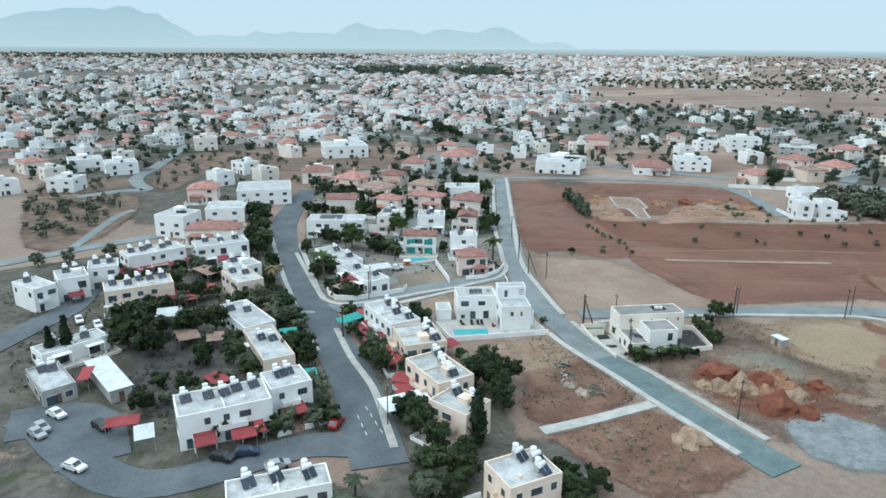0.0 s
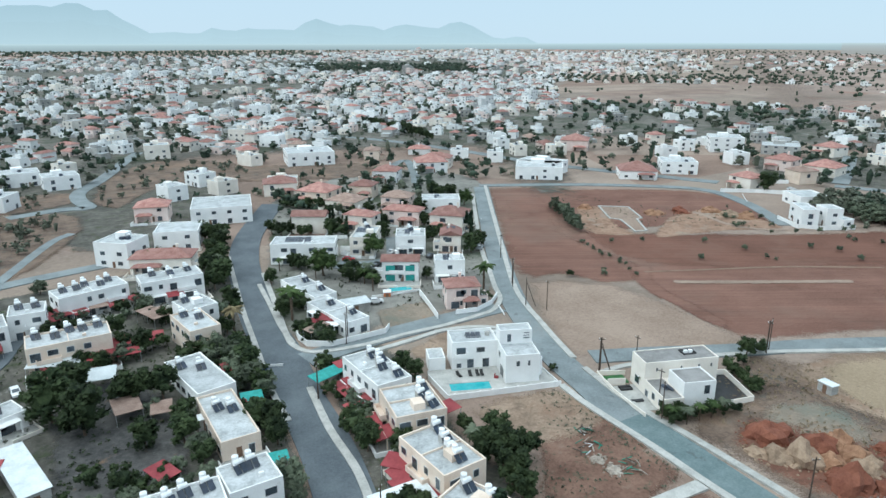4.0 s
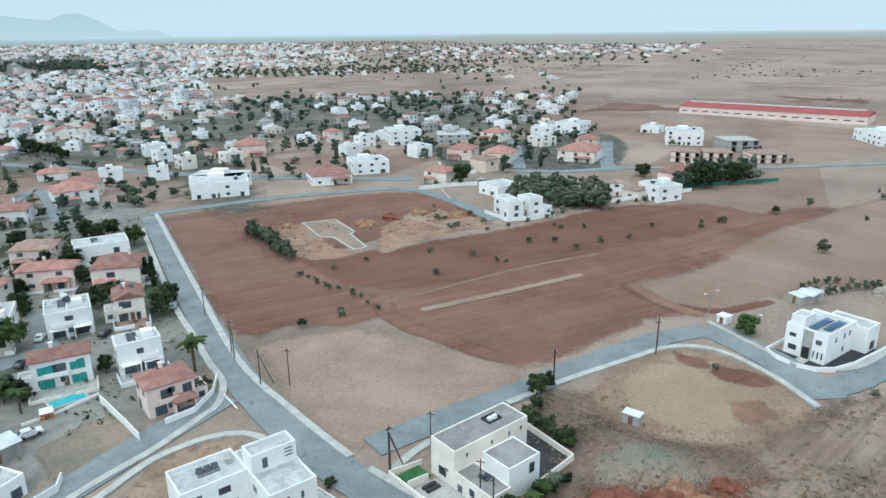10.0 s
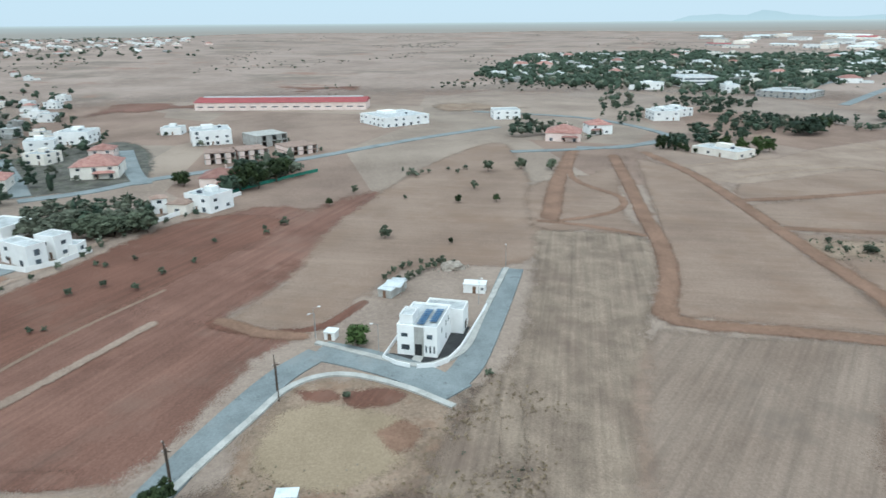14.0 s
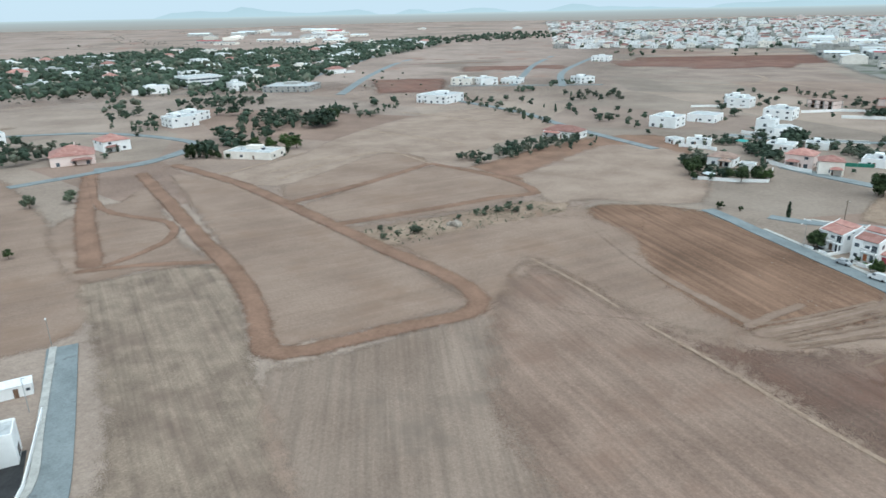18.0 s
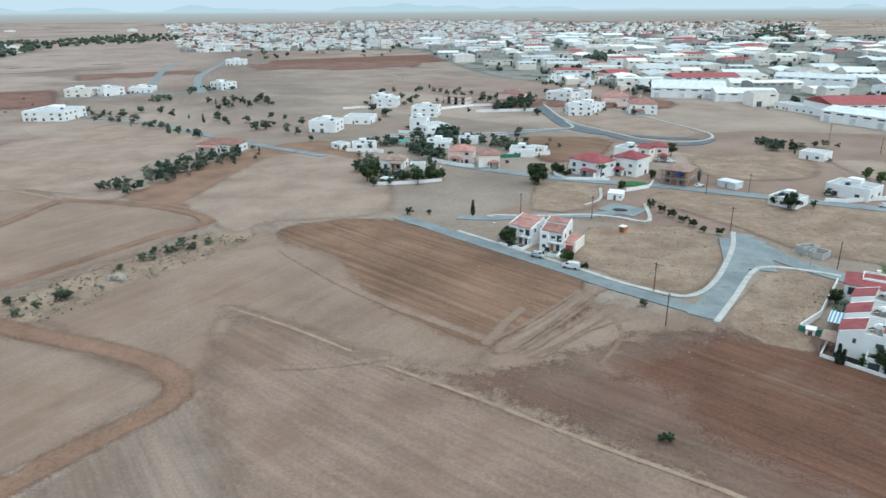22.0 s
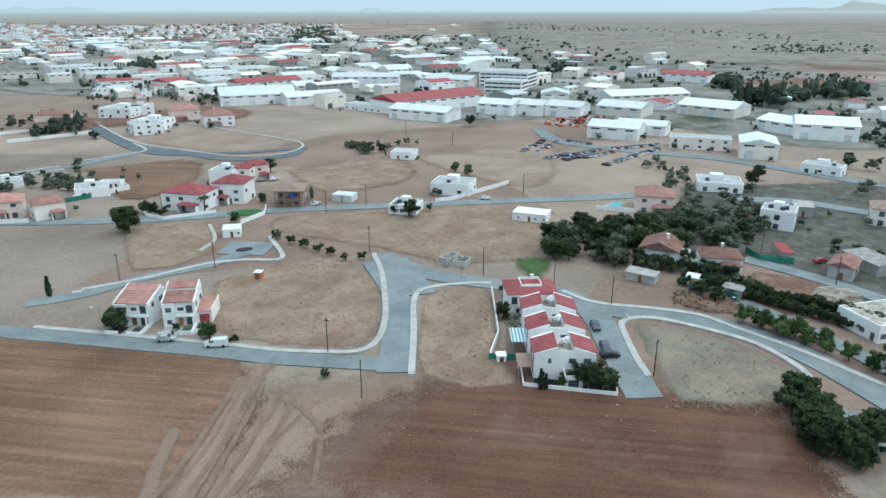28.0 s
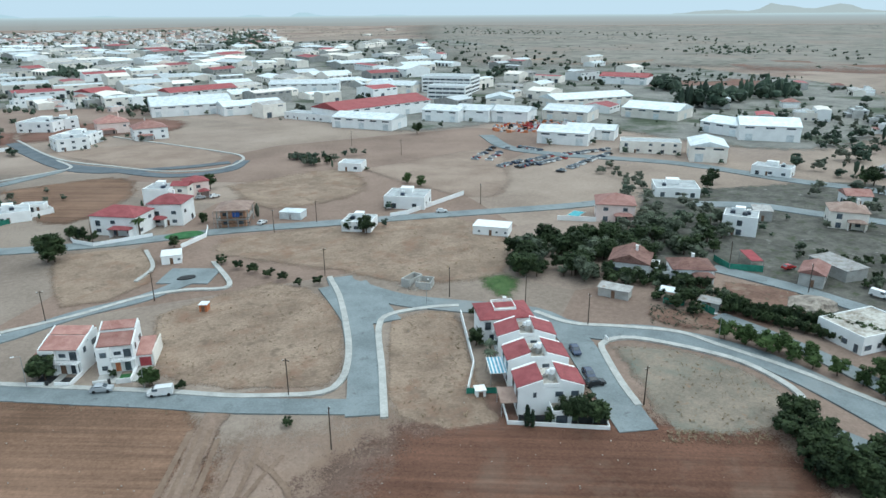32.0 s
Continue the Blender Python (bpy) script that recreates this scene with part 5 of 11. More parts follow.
patch('taupe', [(250, -60), (180, -150), (100, -110), (20, -95), (0, -60), (20, -20), (95, 10), (110, 40), (170, 20), (165, -45)], soft=22)
patch('rough', [(127.4, 110), (137.4, 96.8), (128.5, 90.9), (127.8, 80.5), (134.8, 71.9), (146.4, 63.4), (161.1, 50.4), (145, 39.8), (121.6, 51.3), (102.4, 70.1), (91.4, 91.5), (97.9, 103.6)], soft=8)
patch('tan', [(164, 89), (161, 74.6), (149.1, 62), (131, 70), (123, 84), (130, 101), (150, 99)], soft=5)
patch('ochre', [(139.6, 98.6), (150.5, 95.3), (155, 90), (153, 82.4), (149.5, 74.6), (143.8, 71.0), (133.8, 73.5), (128.7, 79.5), (127.5, 87.5), (133, 95.7)], soft=5)
patch('straw', [(258.6, 12.8), (241.2, -21.1), (183.7, 4.7), (146.6, 26.3), (116.6, 39.8), (105.8, 61.2), (117.8, 74.6), (150, 57), (185.1, 36.9)], soft=7)
patch('darkred', [(160.3, 91.7), (159.7, 84.1), (155.4, 82.6), (155.9, 89.5)], soft=2.4)
patch('darkred', [(157.6, 83.4), (159.2, 75.3), (154.2, 69.8), (151.7, 75), (151.9, 80.7)], soft=3)
patch('track', [(143.2, 77.4), (146.2, 70.9), (140.1, 68.9), (135.8, 74.1)], soft=3)
patch('furrow', [(174, 9), (166, -12), (156, -43), (140, -40), (98, 2), (108, 36), (146, 24)], soft=6)
patch('taupe', [(377.5, -79), (330.1, -88.1), (242.1, -68.9), (166, -49.8), (163.5, -39.8), (180, -1.6), (189.4, -3), (269.3, -37.1)], soft=7)
patch('taupe', [(341.6, -39.1), (355.3, -58.7), (268.8, -25.7), (243.6, -24.5), (255.1, -3.8), (261.7, 12.6), (325, -5.1)], soft=7)
patch('taupe', [(323.2, -108.6), (324.8, -176.8), (287.1, -169.3), (281.2, -81.5)], soft=7)
patch('taupe', [(276.2, -80), (280.5, -170), (214, -152), (238.3, -78.1)], soft=7)
patch('pale', [(349, -92), (361, -150), (381, -188), (407, -286), (385, -353), (298, -312), (290, -228), (272, -185), (288, -178), (326, -178), (310, -96)], soft=4)
patch('track', [(265, -177), (263, -257), (244, -303), (217, -306), (189, -252), (222, -171), (239, -169)], soft=6)
track('darkred', [(197.4, 113.1), (193.5, 110.4), (189.9, 102.7), (188.5, 91.9), (191.7, 84.7), (203.6, 76.0)], width=3.5)
track('red', [(155.2, 169.5), (145.4, 160.0), (141.3, 146.1), (138.4, 127.6)], width=6)
track('wheel', [(152.7, 166.6), (170.2, 158.4), (196.3, 146.2), (221.9, 129.7)], width=1.4)
track('pale', [(337.4, -614.7), (297.2, -615.3), (273.2, -645.9), (288.6, -711.3), (318.1, -742.3)], width=9)
track('pale', [(255.3, -658.5), (219.5, -630.4), (170.1, -595.0)], width=6)
patch('darkred', [(551.9, -953.3), (315.9, -1116.1), (279.2, -960.9), (479.1, -816.3)], soft=16)
track('chalk', [(397.2, -221.7), (348.1, -224.2), (305.0, -221.1)], width=2.5)
track('chalk', [(431.3, -299.0), (384.5, -298.3), (339.8, -293.7)], width=3)
track('chalk', [(336.5, -108.4), (340.5, -131.9), (341.5, -157.2)], width=2)
track('chalk', [(351.2, -92.9), (356.5, -119.0), (361.4, -149.9)], width=2)
patch('tan', [(231.5, -71.6), (205, -142.1), (187.6, -138.2), (208.9, -68.9)], soft=4)
patch('brown', [(183.5, -150.7), (162.9, -166.7), (130.6, -158.9), (78, -113), (99.2, -75.3), (125.2, -90.8), (176.4, -135.3)], soft=9)
patch('pale', [(235.8, -173.9), (237.9, -268), (191.4, -264.8), (151.3, -179.9), (190.7, -156.2), (197.8, -142.9)], soft=9)
patch('taupe', [(213.4, -72), (176.4, -135.3), (100.4, -74.9), (122.2, -66.7), (168.5, -85.6), (156.6, -46.5)], soft=9)
patch('fallow', [(167.1, -86), (121.3, -64.1), (60.5, -35.9), (49.2, -32.7), (23.1, -29.6), (99.5, 4.3), (151.7, -42.9)], soft=12)
patch('dusk', [(120.9, -62.9), (96.3, -65.1), (67.4, -88), (29.2, -96.8), (11.8, -77.4), (35.4, -31), (60.5, -35.9), (83.4, -48.9)], soft=14)
patch('deepred', [(46.7, -91.8), (27.2, -85.1), (-1.2, -67), (-10.6, -53), (8.7, -30.1), (26.3, -38.5), (42.3, -49.4), (63.2, -64.6), (78.6, -71.5), (64.6, -79.8)], soft=12)
patch('brown', [(85.2, -126.4), (78.7, -114.2), (92.2, -90.3), (100.9, -76), (121.6, -85.9), (144.4, -108.8), (161.5, -153.5), (136.6, -153.8)], soft=7)
patch('deepred', [(51.8, -92.5), (27.2, -79.8), (6.7, -65.4), (-5.7, -55), (0.4, -40.3), (13.2, -24.1), (61.5, -52.9), (55.4, -73.1)], soft=12)
patch('tan', [(78.8, -169.7), (46.6, -177.1), (37.4, -152.9), (47.4, -123), (53.6, -115.5), (60.3, -116.9), (79.7, -131.2), (83.2, -144.6)], soft=4)
patch('tan', [(29.3, -135.8), (13, -133), (29.1, -95.6), (31.8, -85.7), (47, -97.5)], soft=2.5)
patch('lot', [(-8.2, -97.2), (-18.6, -91), (-23.9, -77), (-21.8, -62.5), (-10.4, -58.3), (5.3, -66.6), (0.2, -78.2)], soft=4)
patch('tan', [(47.4, -226.5), (-31.3, -206.3), (-31.8, -170.8), (-10.9, -147.2), (16.3, -158.7), (26.6, -175.5), (54.8, -210.5)], soft=7)
patch('tan', [(29.3, -301.7), (-27.4, -307.9), (-18.3, -260.1), (23.2, -253.9)], soft=9)
patch('pale', [(-36.9, -301.9), (-117.9, -312.5), (-98.3, -263.4), (-60.4, -222.7), (-43.9, -256.2)], soft=9)
patch('tan', [(100.1, -235), (74.2, -228.9), (76.5, -195.3), (99, -188.1)], soft=4)
patch('pale', [(96.8, -438.2), (31.9, -428.6), (13.5, -366.8), (45.1, -350.2), (79.4, -399.4)], soft=7)
patch('brown', [(116.4, -343.7), (70.9, -347.4), (65.5, -312.1), (97.2, -272.7)], soft=9)
patch('weedy', [(72.3, 120), (78.5, 119.8), (76.8, 87.7), (56.1, 86.8), (54.3, 95.6)], soft=4)
patch('tan', [(58.7, 124.2), (79.4, 121), (77.3, 107), (62.7, 106.9), (59.2, 113.9)], soft=4)
patch('weedy', [(52.3, 83.6), (75.8, 84), (77.3, 60.7), (56.8, 61.1)], soft=4)
patch('rough', [(90.2, 97.4), (121, 99), (122, 86), (125, 71), (108, 53.7), (89.9, 63.4)], soft=8)
patch('darkred', [(103.7, 91.9), (108.8, 88.5), (113.6, 82.4), (114.2, 76.3), (119.9, 69.4), (115.8, 62.2), (100.0, 62.0), (91.7, 76.0), (93.7, 89.6)], soft=5)
patch('lot', [(109.6, 94.1), (118.0, 91.7), (120.7, 86.2), (118.5, 78.0), (114.0, 75.4), (110.6, 80.7), (105.3, 89.1)], soft=7)
patch('gravel', [(96, 68.2), (107.2, 65.2), (109.7, 54.5), (97.2, 48.6), (89.1, 57.4)], soft=3)
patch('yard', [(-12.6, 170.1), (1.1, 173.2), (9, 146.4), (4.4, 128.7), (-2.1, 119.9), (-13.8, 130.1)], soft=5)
patch('lot', [(65.2, 180.2), (79, 180.2), (75.3, 166.1), (60.9, 165.8)], soft=2.5)
patch('tan', [(60.7, 153.7), (76.3, 159.4), (86.8, 150.4), (77.9, 150.5), (61.8, 148.2)], soft=2.5)
patch('tan', [(-42.8, 323.5), (-14.5, 341.7), (-2.7, 312.7), (-14.2, 272.8), (-39.1, 264.1)], soft=7)
track('track', [(384.9, -69.1), (322.3, -49.9), (274.1, -34.4), (231.8, -21.9), (201.2, -8.7), (182.2, 2.4), (174.3, -4.2), (167.4, -22.3), (159, -40.6), (161.4, -50.5), (177.9, -58), (208.4, -63.4), (244.5, -71), (323.6, -86.4), (391, -90.4)], width=6.5)
track('track', [(404.6, -53.2), (333.4, -20.8), (272.2, 2.9)], width=8)
track('track', [(404.6, -53.2), (336.4, -28.7), (295.4, -35.6), (274.9, -22.5), (268, -0.4)], width=3.5)
track('track', [(268.9, 7.7), (259.5, -7), (245, -21.4)], width=3.5)
track('track', [(282.2, -80.9), (282, -119.9), (286.7, -170.9)], width=5)
track('track', [(244.5, -71), (231.3, -105.2), (219.2, -139.1), (211.9, -153.1), (238.3, -166.7), (286.7, -170.9)], width=5)
track('chalk', [(321.1, -104), (330.1, -143.5), (326.9, -178.9), (286.7, -170.9)], width=2)
track('pale', [(153.7, 154.4), (175.8, 141.1), (199.1, 127.7)], width=3.0)
track('track', [(197.6, 110.9), (189, 101.1), (185.5, 91.4)], width=5)
track('chalk', [(121.1, -63.4), (101.6, -54.9), (80.1, -44.3), (59.8, -35.4), (49.8, -30)], width=1.2)
track('chalk', [(168.2, -84.9), (149.7, -77.7), (131, -68.5)], width=1.2)
track('taupe', [(175.5, -131.7), (166.4, -122.6), (137.2, -99.4), (113.8, -85.8), (101.8, -79.3)], width=3.2)
track('taupe', [(95.8, -97.5), (99.3, -86.8), (101.8, -77.7)], width=3.0)
track('fallow', [(143.7, -58.7), (133.7, -61.2), (122.2, -66.7)], width=2.4)
track('taupe', [(98, -75.6), (87, -95.1), (73.7, -118.5), (59.6, -114.5)], width=5)
track('pale', [(231.5, 211.8), (232.4, 177.6), (319.3, 142.2), (371, 95.2)], width=3)
track('straw', [(149.9, 55.8), (156.7, 49.9), (129.1, 55.6), (115.3, 67.9)], width=5)
track('wheel', [(79.6, -112.4), (89.9, -91.4), (99.5, -76.9)], width=0.9)
track('wheel', [(78.2, -110.7), (87.8, -90.7), (97.4, -75.1)], width=1.1)
track('wheel', [(77.8, -107.0), (86.2, -90.1), (95.2, -73.7)], width=1.3)
track('wheel', [(74.8, -103.1), (84.4, -87.2), (93.0, -73.9)], width=0.9)
track('wheel', [(72.2, -100.6), (82.7, -84.1), (91.7, -72.5)], width=1.1)
track('wheel', [(81.6, -111.9), (93.2, -90.3), (100.8, -79.1)], width=1.3)
track('wheel', [(69.3, -96.4), (79.3, -87.7), (88.8, -73.2)], width=0.9)
track('wheel', [(73.9, -98.0), (71.4, -87.2), (76.8, -72.6)], width=1.1)
patch('grass', [(-3.2, -137.3), (-5.7, -147.6), (-12.5, -148.3), (-14.2, -141.2), (-8.2, -136), (-4.1, -132.5)], soft=6)
patch('weedy', [(-63.6, -110.2), (-73.2, -94.9), (-56.8, -83.2), (-41.1, -92.8)], soft=3)
patch('weedy', [(-31.9, -108.7), (-43.7, -95.5), (-36.8, -88.4), (-26.7, -101.9)], soft=4)

# ---- buildings ----
flat(-1.6, 221.5, 14, 17.7, 8.6, 6.8, tanks=5, awn=2)
flat(19.1, 221.5, 2, 16.8, 8.6, 6.8, tanks=3, awn=1)
flat(-16.2, 212.0, -3, 8.2, 8.1, 6.8, tanks=2)
flat(-24.6, 205.9, 7, 7.9, 9.6, 6.8, tanks=2, awn=1)
flat(-33.4, 201.0, 29, 6.2, 11.2, 6.8, tanks=1)
flat(-8.3, 188.8, 1, 17.1, 8.4, 6.8, tanks=5, awn=2, tone=1)
flat(20.7, 194.9, 15, 8.1, 8.9, 6.8, tanks=2)
flat(18.3, 183.2, 9, 7.3, 13.4, 6.8, tanks=2, tone=1)
flat(14.2, 160.4, 10, 8.0, 18.5, 4, tanks=2)
flat(15.0, 140.3, 1, 7.0, 18.5, 4, tanks=2, tone=1)
flat(0.2, 113.6, -2, 16.3, 8.8, 6.8, tanks=5, awn=2)
flat(12.7, 116.2, 2, 8.1, 7.7, 6.8, tanks=2, awn=1)
flat(-25.0, 162.1, 23, 14.6, 6.3, 3.6, tanks=2)
shed(-18.1, 141.8, 14, 4.2, 16.6, 3)
flat(-28.6, 144.5, 15, 6.2, 13.2, 3.6, tanks=2, tone=3)
flat(44.9, 138.6, -87, 15.5, 7.7, 6.8, tanks=4, awn=2)
flat(45.0, 123.2, -100, 11.3, 9.6, 6.8, tanks=3, awn=2, tone=1)
flat(41.5, 106.7, -86, 13.3, 8.2, 6.8, tanks=4, awn=2, tone=1)
flat(38.6, 92.8, -68, 8.8, 7.3, 6.8, tanks=2, tone=1)
flat(37.2, 70.2, -91, 7.7, 9.3, 6.8, tanks=3, tone=1)
flat(2.8, 83.6, -9, 15.0, 5.4, 6.8, tanks=3)
flat(52.3, 199.3, -80, 19.4, 7.0, 4, tanks=2)
flat(52.6, 178.4, -80, 18.9, 7.1, 4, tanks=2, awn=1)
shed(59.8, 184.0, -4, 7.8, 4.1, 2.8)
flat(64.2, 234.9, -28, 21.1, 9.6, 7, panels=16, tanks=0)
flat(86.7, 234.9, -35, 8.2, 16.1, 6.8, panels=10, tanks=1, tone=2)
hip(78.5, 268.3, -31, 12.8, 7.6, 6.8, gable=True)
hip(100.2, 315.9, -51, 15.5, 14.7, 6)
hip(106.4, 298.3, -52, 14.8, 12.2, 4, tile=1)
hip(83.1, 201.3, -31, 11.1, 6.1, 6.4, gable=True, trimc=1)
flat(95.5, 192.9, -26, 9.1, 6.2, 7.2, panels=4, tanks=0)
hip(87.5, 173.5, -21, 9.1, 7.6, 6.2, tone=2, panels=3)
flat(99.8, 225.9, -29, 10.3, 10.8, 6.8, panels=4)
hip(113.2, 220.8, -33, 7.1, 9.3, 6, gable=True, panels=5, tone=2)
hip(127.9, 245.3, -46, 13.2, 12.7, 6.3)
hip(115.3, 260.7, -46, 15.3, 7.8, 6)
flat(137.7, 269.3, -28, 16.1, 10.7, 7, panels=3, tanks=0)
hip(125.1, 284.8, -44, 12.4, 10.3, 6, tone=2, tile=1)
hip(97.5, 262.0, -51, 12.2, 7.9, 6, panels=4)
flat(98.5, 364.0, -21, 15.4, 9.9, 4, tone=2)
hip(122.4, 315.4, -42, 11.3, 10.7, 6)
hip(149.5, 344.9, -42, 13.1, 12.4, 6)
hip(194.0, 368.4, -42, 16.9, 12.0, 6)
flat(236.0, 322.4, -63, 24.9, 15.8, 7)
flat(11.2, 263.0, -42, 12.2, 11.6, 8.5, tanks=2, awn=0)
flat(31.3, 275.0, -18, 15.0, 14.2, 7, tanks=0)
hip(21.8, 248.5, -24, 18.7, 9.5, 5)
flat(54.6, 308.6, -14, 23.8, 22.6, 7, tanks=0)
flat(-27.1, 372.8, -28, 13.3, 12.7, 7)
flat(-18.2, 434.2, 4, 17.5, 16.7, 7)
flat(-0.7, 414.5, 5, 16.4, 15.5, 7)
hip(29.6, 321.9, -17, 12.9, 12.2, 6, tone=2)
hip(90.4, 342.9, -16, 15.3, 13.0, 6, tone=2)
flat(134.1, 422.4, -12, 27.9, 25.6, 8)
hip(184.0, 359.1, -21, 17.3, 16.4, 6)
flat(227.5, 313.9, -40, 25.1, 23.9, 7)
flat(393.7, 322.0, -43, 21.2, 20.2, 10)
hip(271.7, 285.0, -38, 19.4, 18.5, 4.5)
flat(302.6, 283.7, -39, 19.1, 18.2, 7)
hip(310.4, 378.8, -46, 18.3, 17.4, 7, tone=2)
hip(106.0, 457.2, -1, 11.9, 11.3, 6, tone=2)
flat(57.1, 489.6, -5, 14.8, 14.0, 9, tone=2)
flat(187.9, 710.3, -26, 19.9, 18.9, 12)
villa(254.5, 177.7, -128, 14.2, 6.2, 7)
flat(260.2, 170.8, -119, 8.2, 6.6, 7.5, tanks=0)
flat(262.3, 166.2, -100, 5.8, 5.5, 3.5, tanks=0)
flat(311.6, 131.4, -126, 13.4, 12.7, 7, tanks=1)
hip(352.5, 132.2, -93, 16.5, 14.9, 5)
hip(308.5, 149.7, -73, 5.7, 5.4, 6, tile=1)
hip(307.4, 141.2, -108, 7.8, 7.4, 4, tile=1)
flat(287.2, 197.2, -117, 14.3, 13.6, 5, tanks=0)
hip(296.4, 234.0, -94, 13.0, 11.1, 6, tone=2)
hip(361.3, 257.6, -79, 15.2, 14.4, 6)
hip(365.6, 235.4, -80, 17.0, 16.1, 5)
hip(388.4, 195.3, -85, 21.2, 20.1, 6, tone=2)
hip(431.9, 205.6, -85, 12.6, 12.0, 6, tone=2)
flat(427.4, 235.2, -111, 13.6, 12.9, 6, tone=2)
flat(468.2, 250.8, -78, 15.9, 15.1, 7, tanks=1)
flat(495.1, 239.0, -95, 20.0, 19.0, 8, tanks=1)
hip(433.1, 271.8, -94, 15.0, 14.3, 6)
flat(416.0, 295.4, -56, 23.2, 22.0, 6, tone=3)
flat(520.6, 187.1, -95, 13.3, 12.7, 5, tanks=1)
flat(478.1, 156.3, -76, 23.1, 22.0, 9, tanks=1)
frame_b(412.5, 141.5, -81, 16.0, 15.2, 6)
frame_b(418.4, 126.6, -67, 16.5, 15.7, 6)
frame_b(464.6, 122.3, -59, 20.4, 19.4, 7, tone=3)
frame_b(431.6, 102.3, -61, 18.3, 17.3, 5)
flat(540.9, 35.6, -64, 37.5, 35.6, 7, tanks=1)
flat(550.6, -50.8, -95, 20.0, 19.0, 7, tanks=0)
hip(444.5, -61.3, -112, 21.2, 20.1, 5, tone=2)
hip(464.4, -91.4, -94, 15.4, 14.7, 6)
flat(516.8, -163.1, -95, 19.4, 18.4, 7, tanks=1)
office(765.3, -324.1, -97, 39.3, 37.4, 12)
flat(376.8, -129.0, -154, 27.7, 16.6, 4, tone=2)
flat(239.2, -347.3, -179, 17.4, 16.5, 7, tanks=1)
hip(170.0, -252.6, -178, 12.2, 9.7, 4, tile=1)
hip(139.7, -270.1, -178, 12.1, 11.5, 6, tone=2)
hip(125.6, -261.6, -164, 10.1, 9.6, 6, tone=2)
flat(144.4, -319.5, -170, 11, 8, 3.8, tanks=1)
flat(104.0, -300.0, 160, 9, 5, 3.2, tanks=0)
flat(198.5, -296.0, -160, 13, 8, 3.4, tanks=1)
flat(211.0, -293.0, 150, 8, 7, 3.2, tanks=0)
flat(157.0, -247.5, -170, 7, 6, 3.4, tanks=0)
hip(139.0, -524.0, 170, 22, 11, 5, tone=2)
frame_b(180.0, -490.0, 160, 20, 13, 6)
flat(182.0, -360.3, -179, 10.7, 10.2, 8, tanks=1)
flat(191.0, -420.5, -179, 18.4, 17.5, 7, tanks=1)
flat(231.9, -464.9, -179, 16.7, 15.9, 7)
flat(228.0, -382.4, -179, 18.2, 17.3, 5, tanks=0)
flat(173.3, -359.8, -139, 16.4, 15.6, 4, tanks=0)
flat(159.1, -307.9, -178, 13.6, 12.9, 3.5, tanks=1)
flat(111.4, -291.0, -179, 12.8, 12.2, 4)
flat(83.9, -443.2, -169, 17.1, 16.2, 7, tanks=1)
hip(56.3, -496.4, -179, 19.7, 18.7, 7, tone=2)
hip(38.7, -459.0, -179, 19.5, 18.5, 7)
flat(95.0, -529.6, 150, 24.1, 22.9, 7)
flat(81.8, -533.3, -180, 15.5, 14.7, 7)
hip(272.7, -276.8, -178, 22.8, 13.0, 4)
flat(449.1, -365.5, -171, 29.8, 28.3, 7, tanks=1)
flat(238.7, -477.2, -156, 17.5, 16.6, 7)
flat(525.9, -490.9, -159, 21.2, 20.1, 7, tone=2)
flat(504.6, -502.6, -119, 19.1, 18.2, 7)
flat(488.7, -528.6, -158, 21.2, 20.1, 5)
flat(561.8, -859.6, -164, 25.6, 24.4, 8)
flat(425.8, -565.8, -114, 18.3, 17.4, 7)
flat(536.6, -180.8, -154, 22.6, 21.5, 6)
flat(642.1, -356.5, -145, 47.4, 45.1, 6, tone=3)
duplex(98.3, -151.8, 149, 8.4, 8.2, 5.9)
duplex(88.9, -147.4, 161, 7.3, 8.4, 6.3, garage=True)
terrace(20.3, -85.7, 154, 12.5, 6.2, 6, front=True)
terrace(15.8, -95.4, 155, 12.4, 6.2, 6)
terrace(11.3, -105.0, 152, 12.5, 6.2, 6)
hip(9.4, -116.1, 158, 11.9, 9.0, 6, well=True)
hip(76.6, -252.9, 141, 17.0, 11.8, 6.8, porch=True, tile=3)
hip(59.5, -256.6, 148, 12.3, 11.7, 8, tile=3)
flat(58.4, -287.5, 148, 10.7, 10.2, 6.8, tanks=2)
hip(50.3, -285.7, 148, 6.5, 6.2, 6.8, tone=2, gable=True, tile=3)
hip(44.1, -290.9, -177, 8.8, 8.4, 6.8, tone=2, tile=3)
brickhouse(40.2, -241.5, 156, 11.2, 12.1, 6.5)
flat(3.8, -212.0, 141, 10.6, 10.1, 3.8, tanks=1)
flat(-25.6, -231.2, 139, 16.3, 13.4, 5, tanks=1)
flat(-33.2, -304.9, 142, 11.6, 11.0, 4, tanks=0)
flat(78.5, -459.7, 147, 20.3, 19.3, 6.5, tanks=1)
hip(-82.6, -174.6, 139, 13.8, 13.1, 6.5, tone=2)
flat(-107.1, -139.0, 123, 11.0, 10.0, 6.8, tanks=3)
hip(-57.1, -117.8, 144, 11.2, 9.0, 4.2, tile=2)
hip(-47.8, -131.6, 128, 11.1, 11.4, 4, gable=True, tile=2)
flat(-130.4, -188.2, 139, 17.8, 15.8, 4, tanks=1)
ruin(-61.2, -70.4, 80, 12.0, 16.9, 4.5)
hip(-84.6, -97.9, 115, 6.3, 10.1, 3.8, gable=True, tone=3)
shed(-96.7, -98.3, 76, 13.8, 7.5, 3.6)
hip(-145.9, -124.6, 128, 12.0, 11.4, 6, tile=1, tone=2)
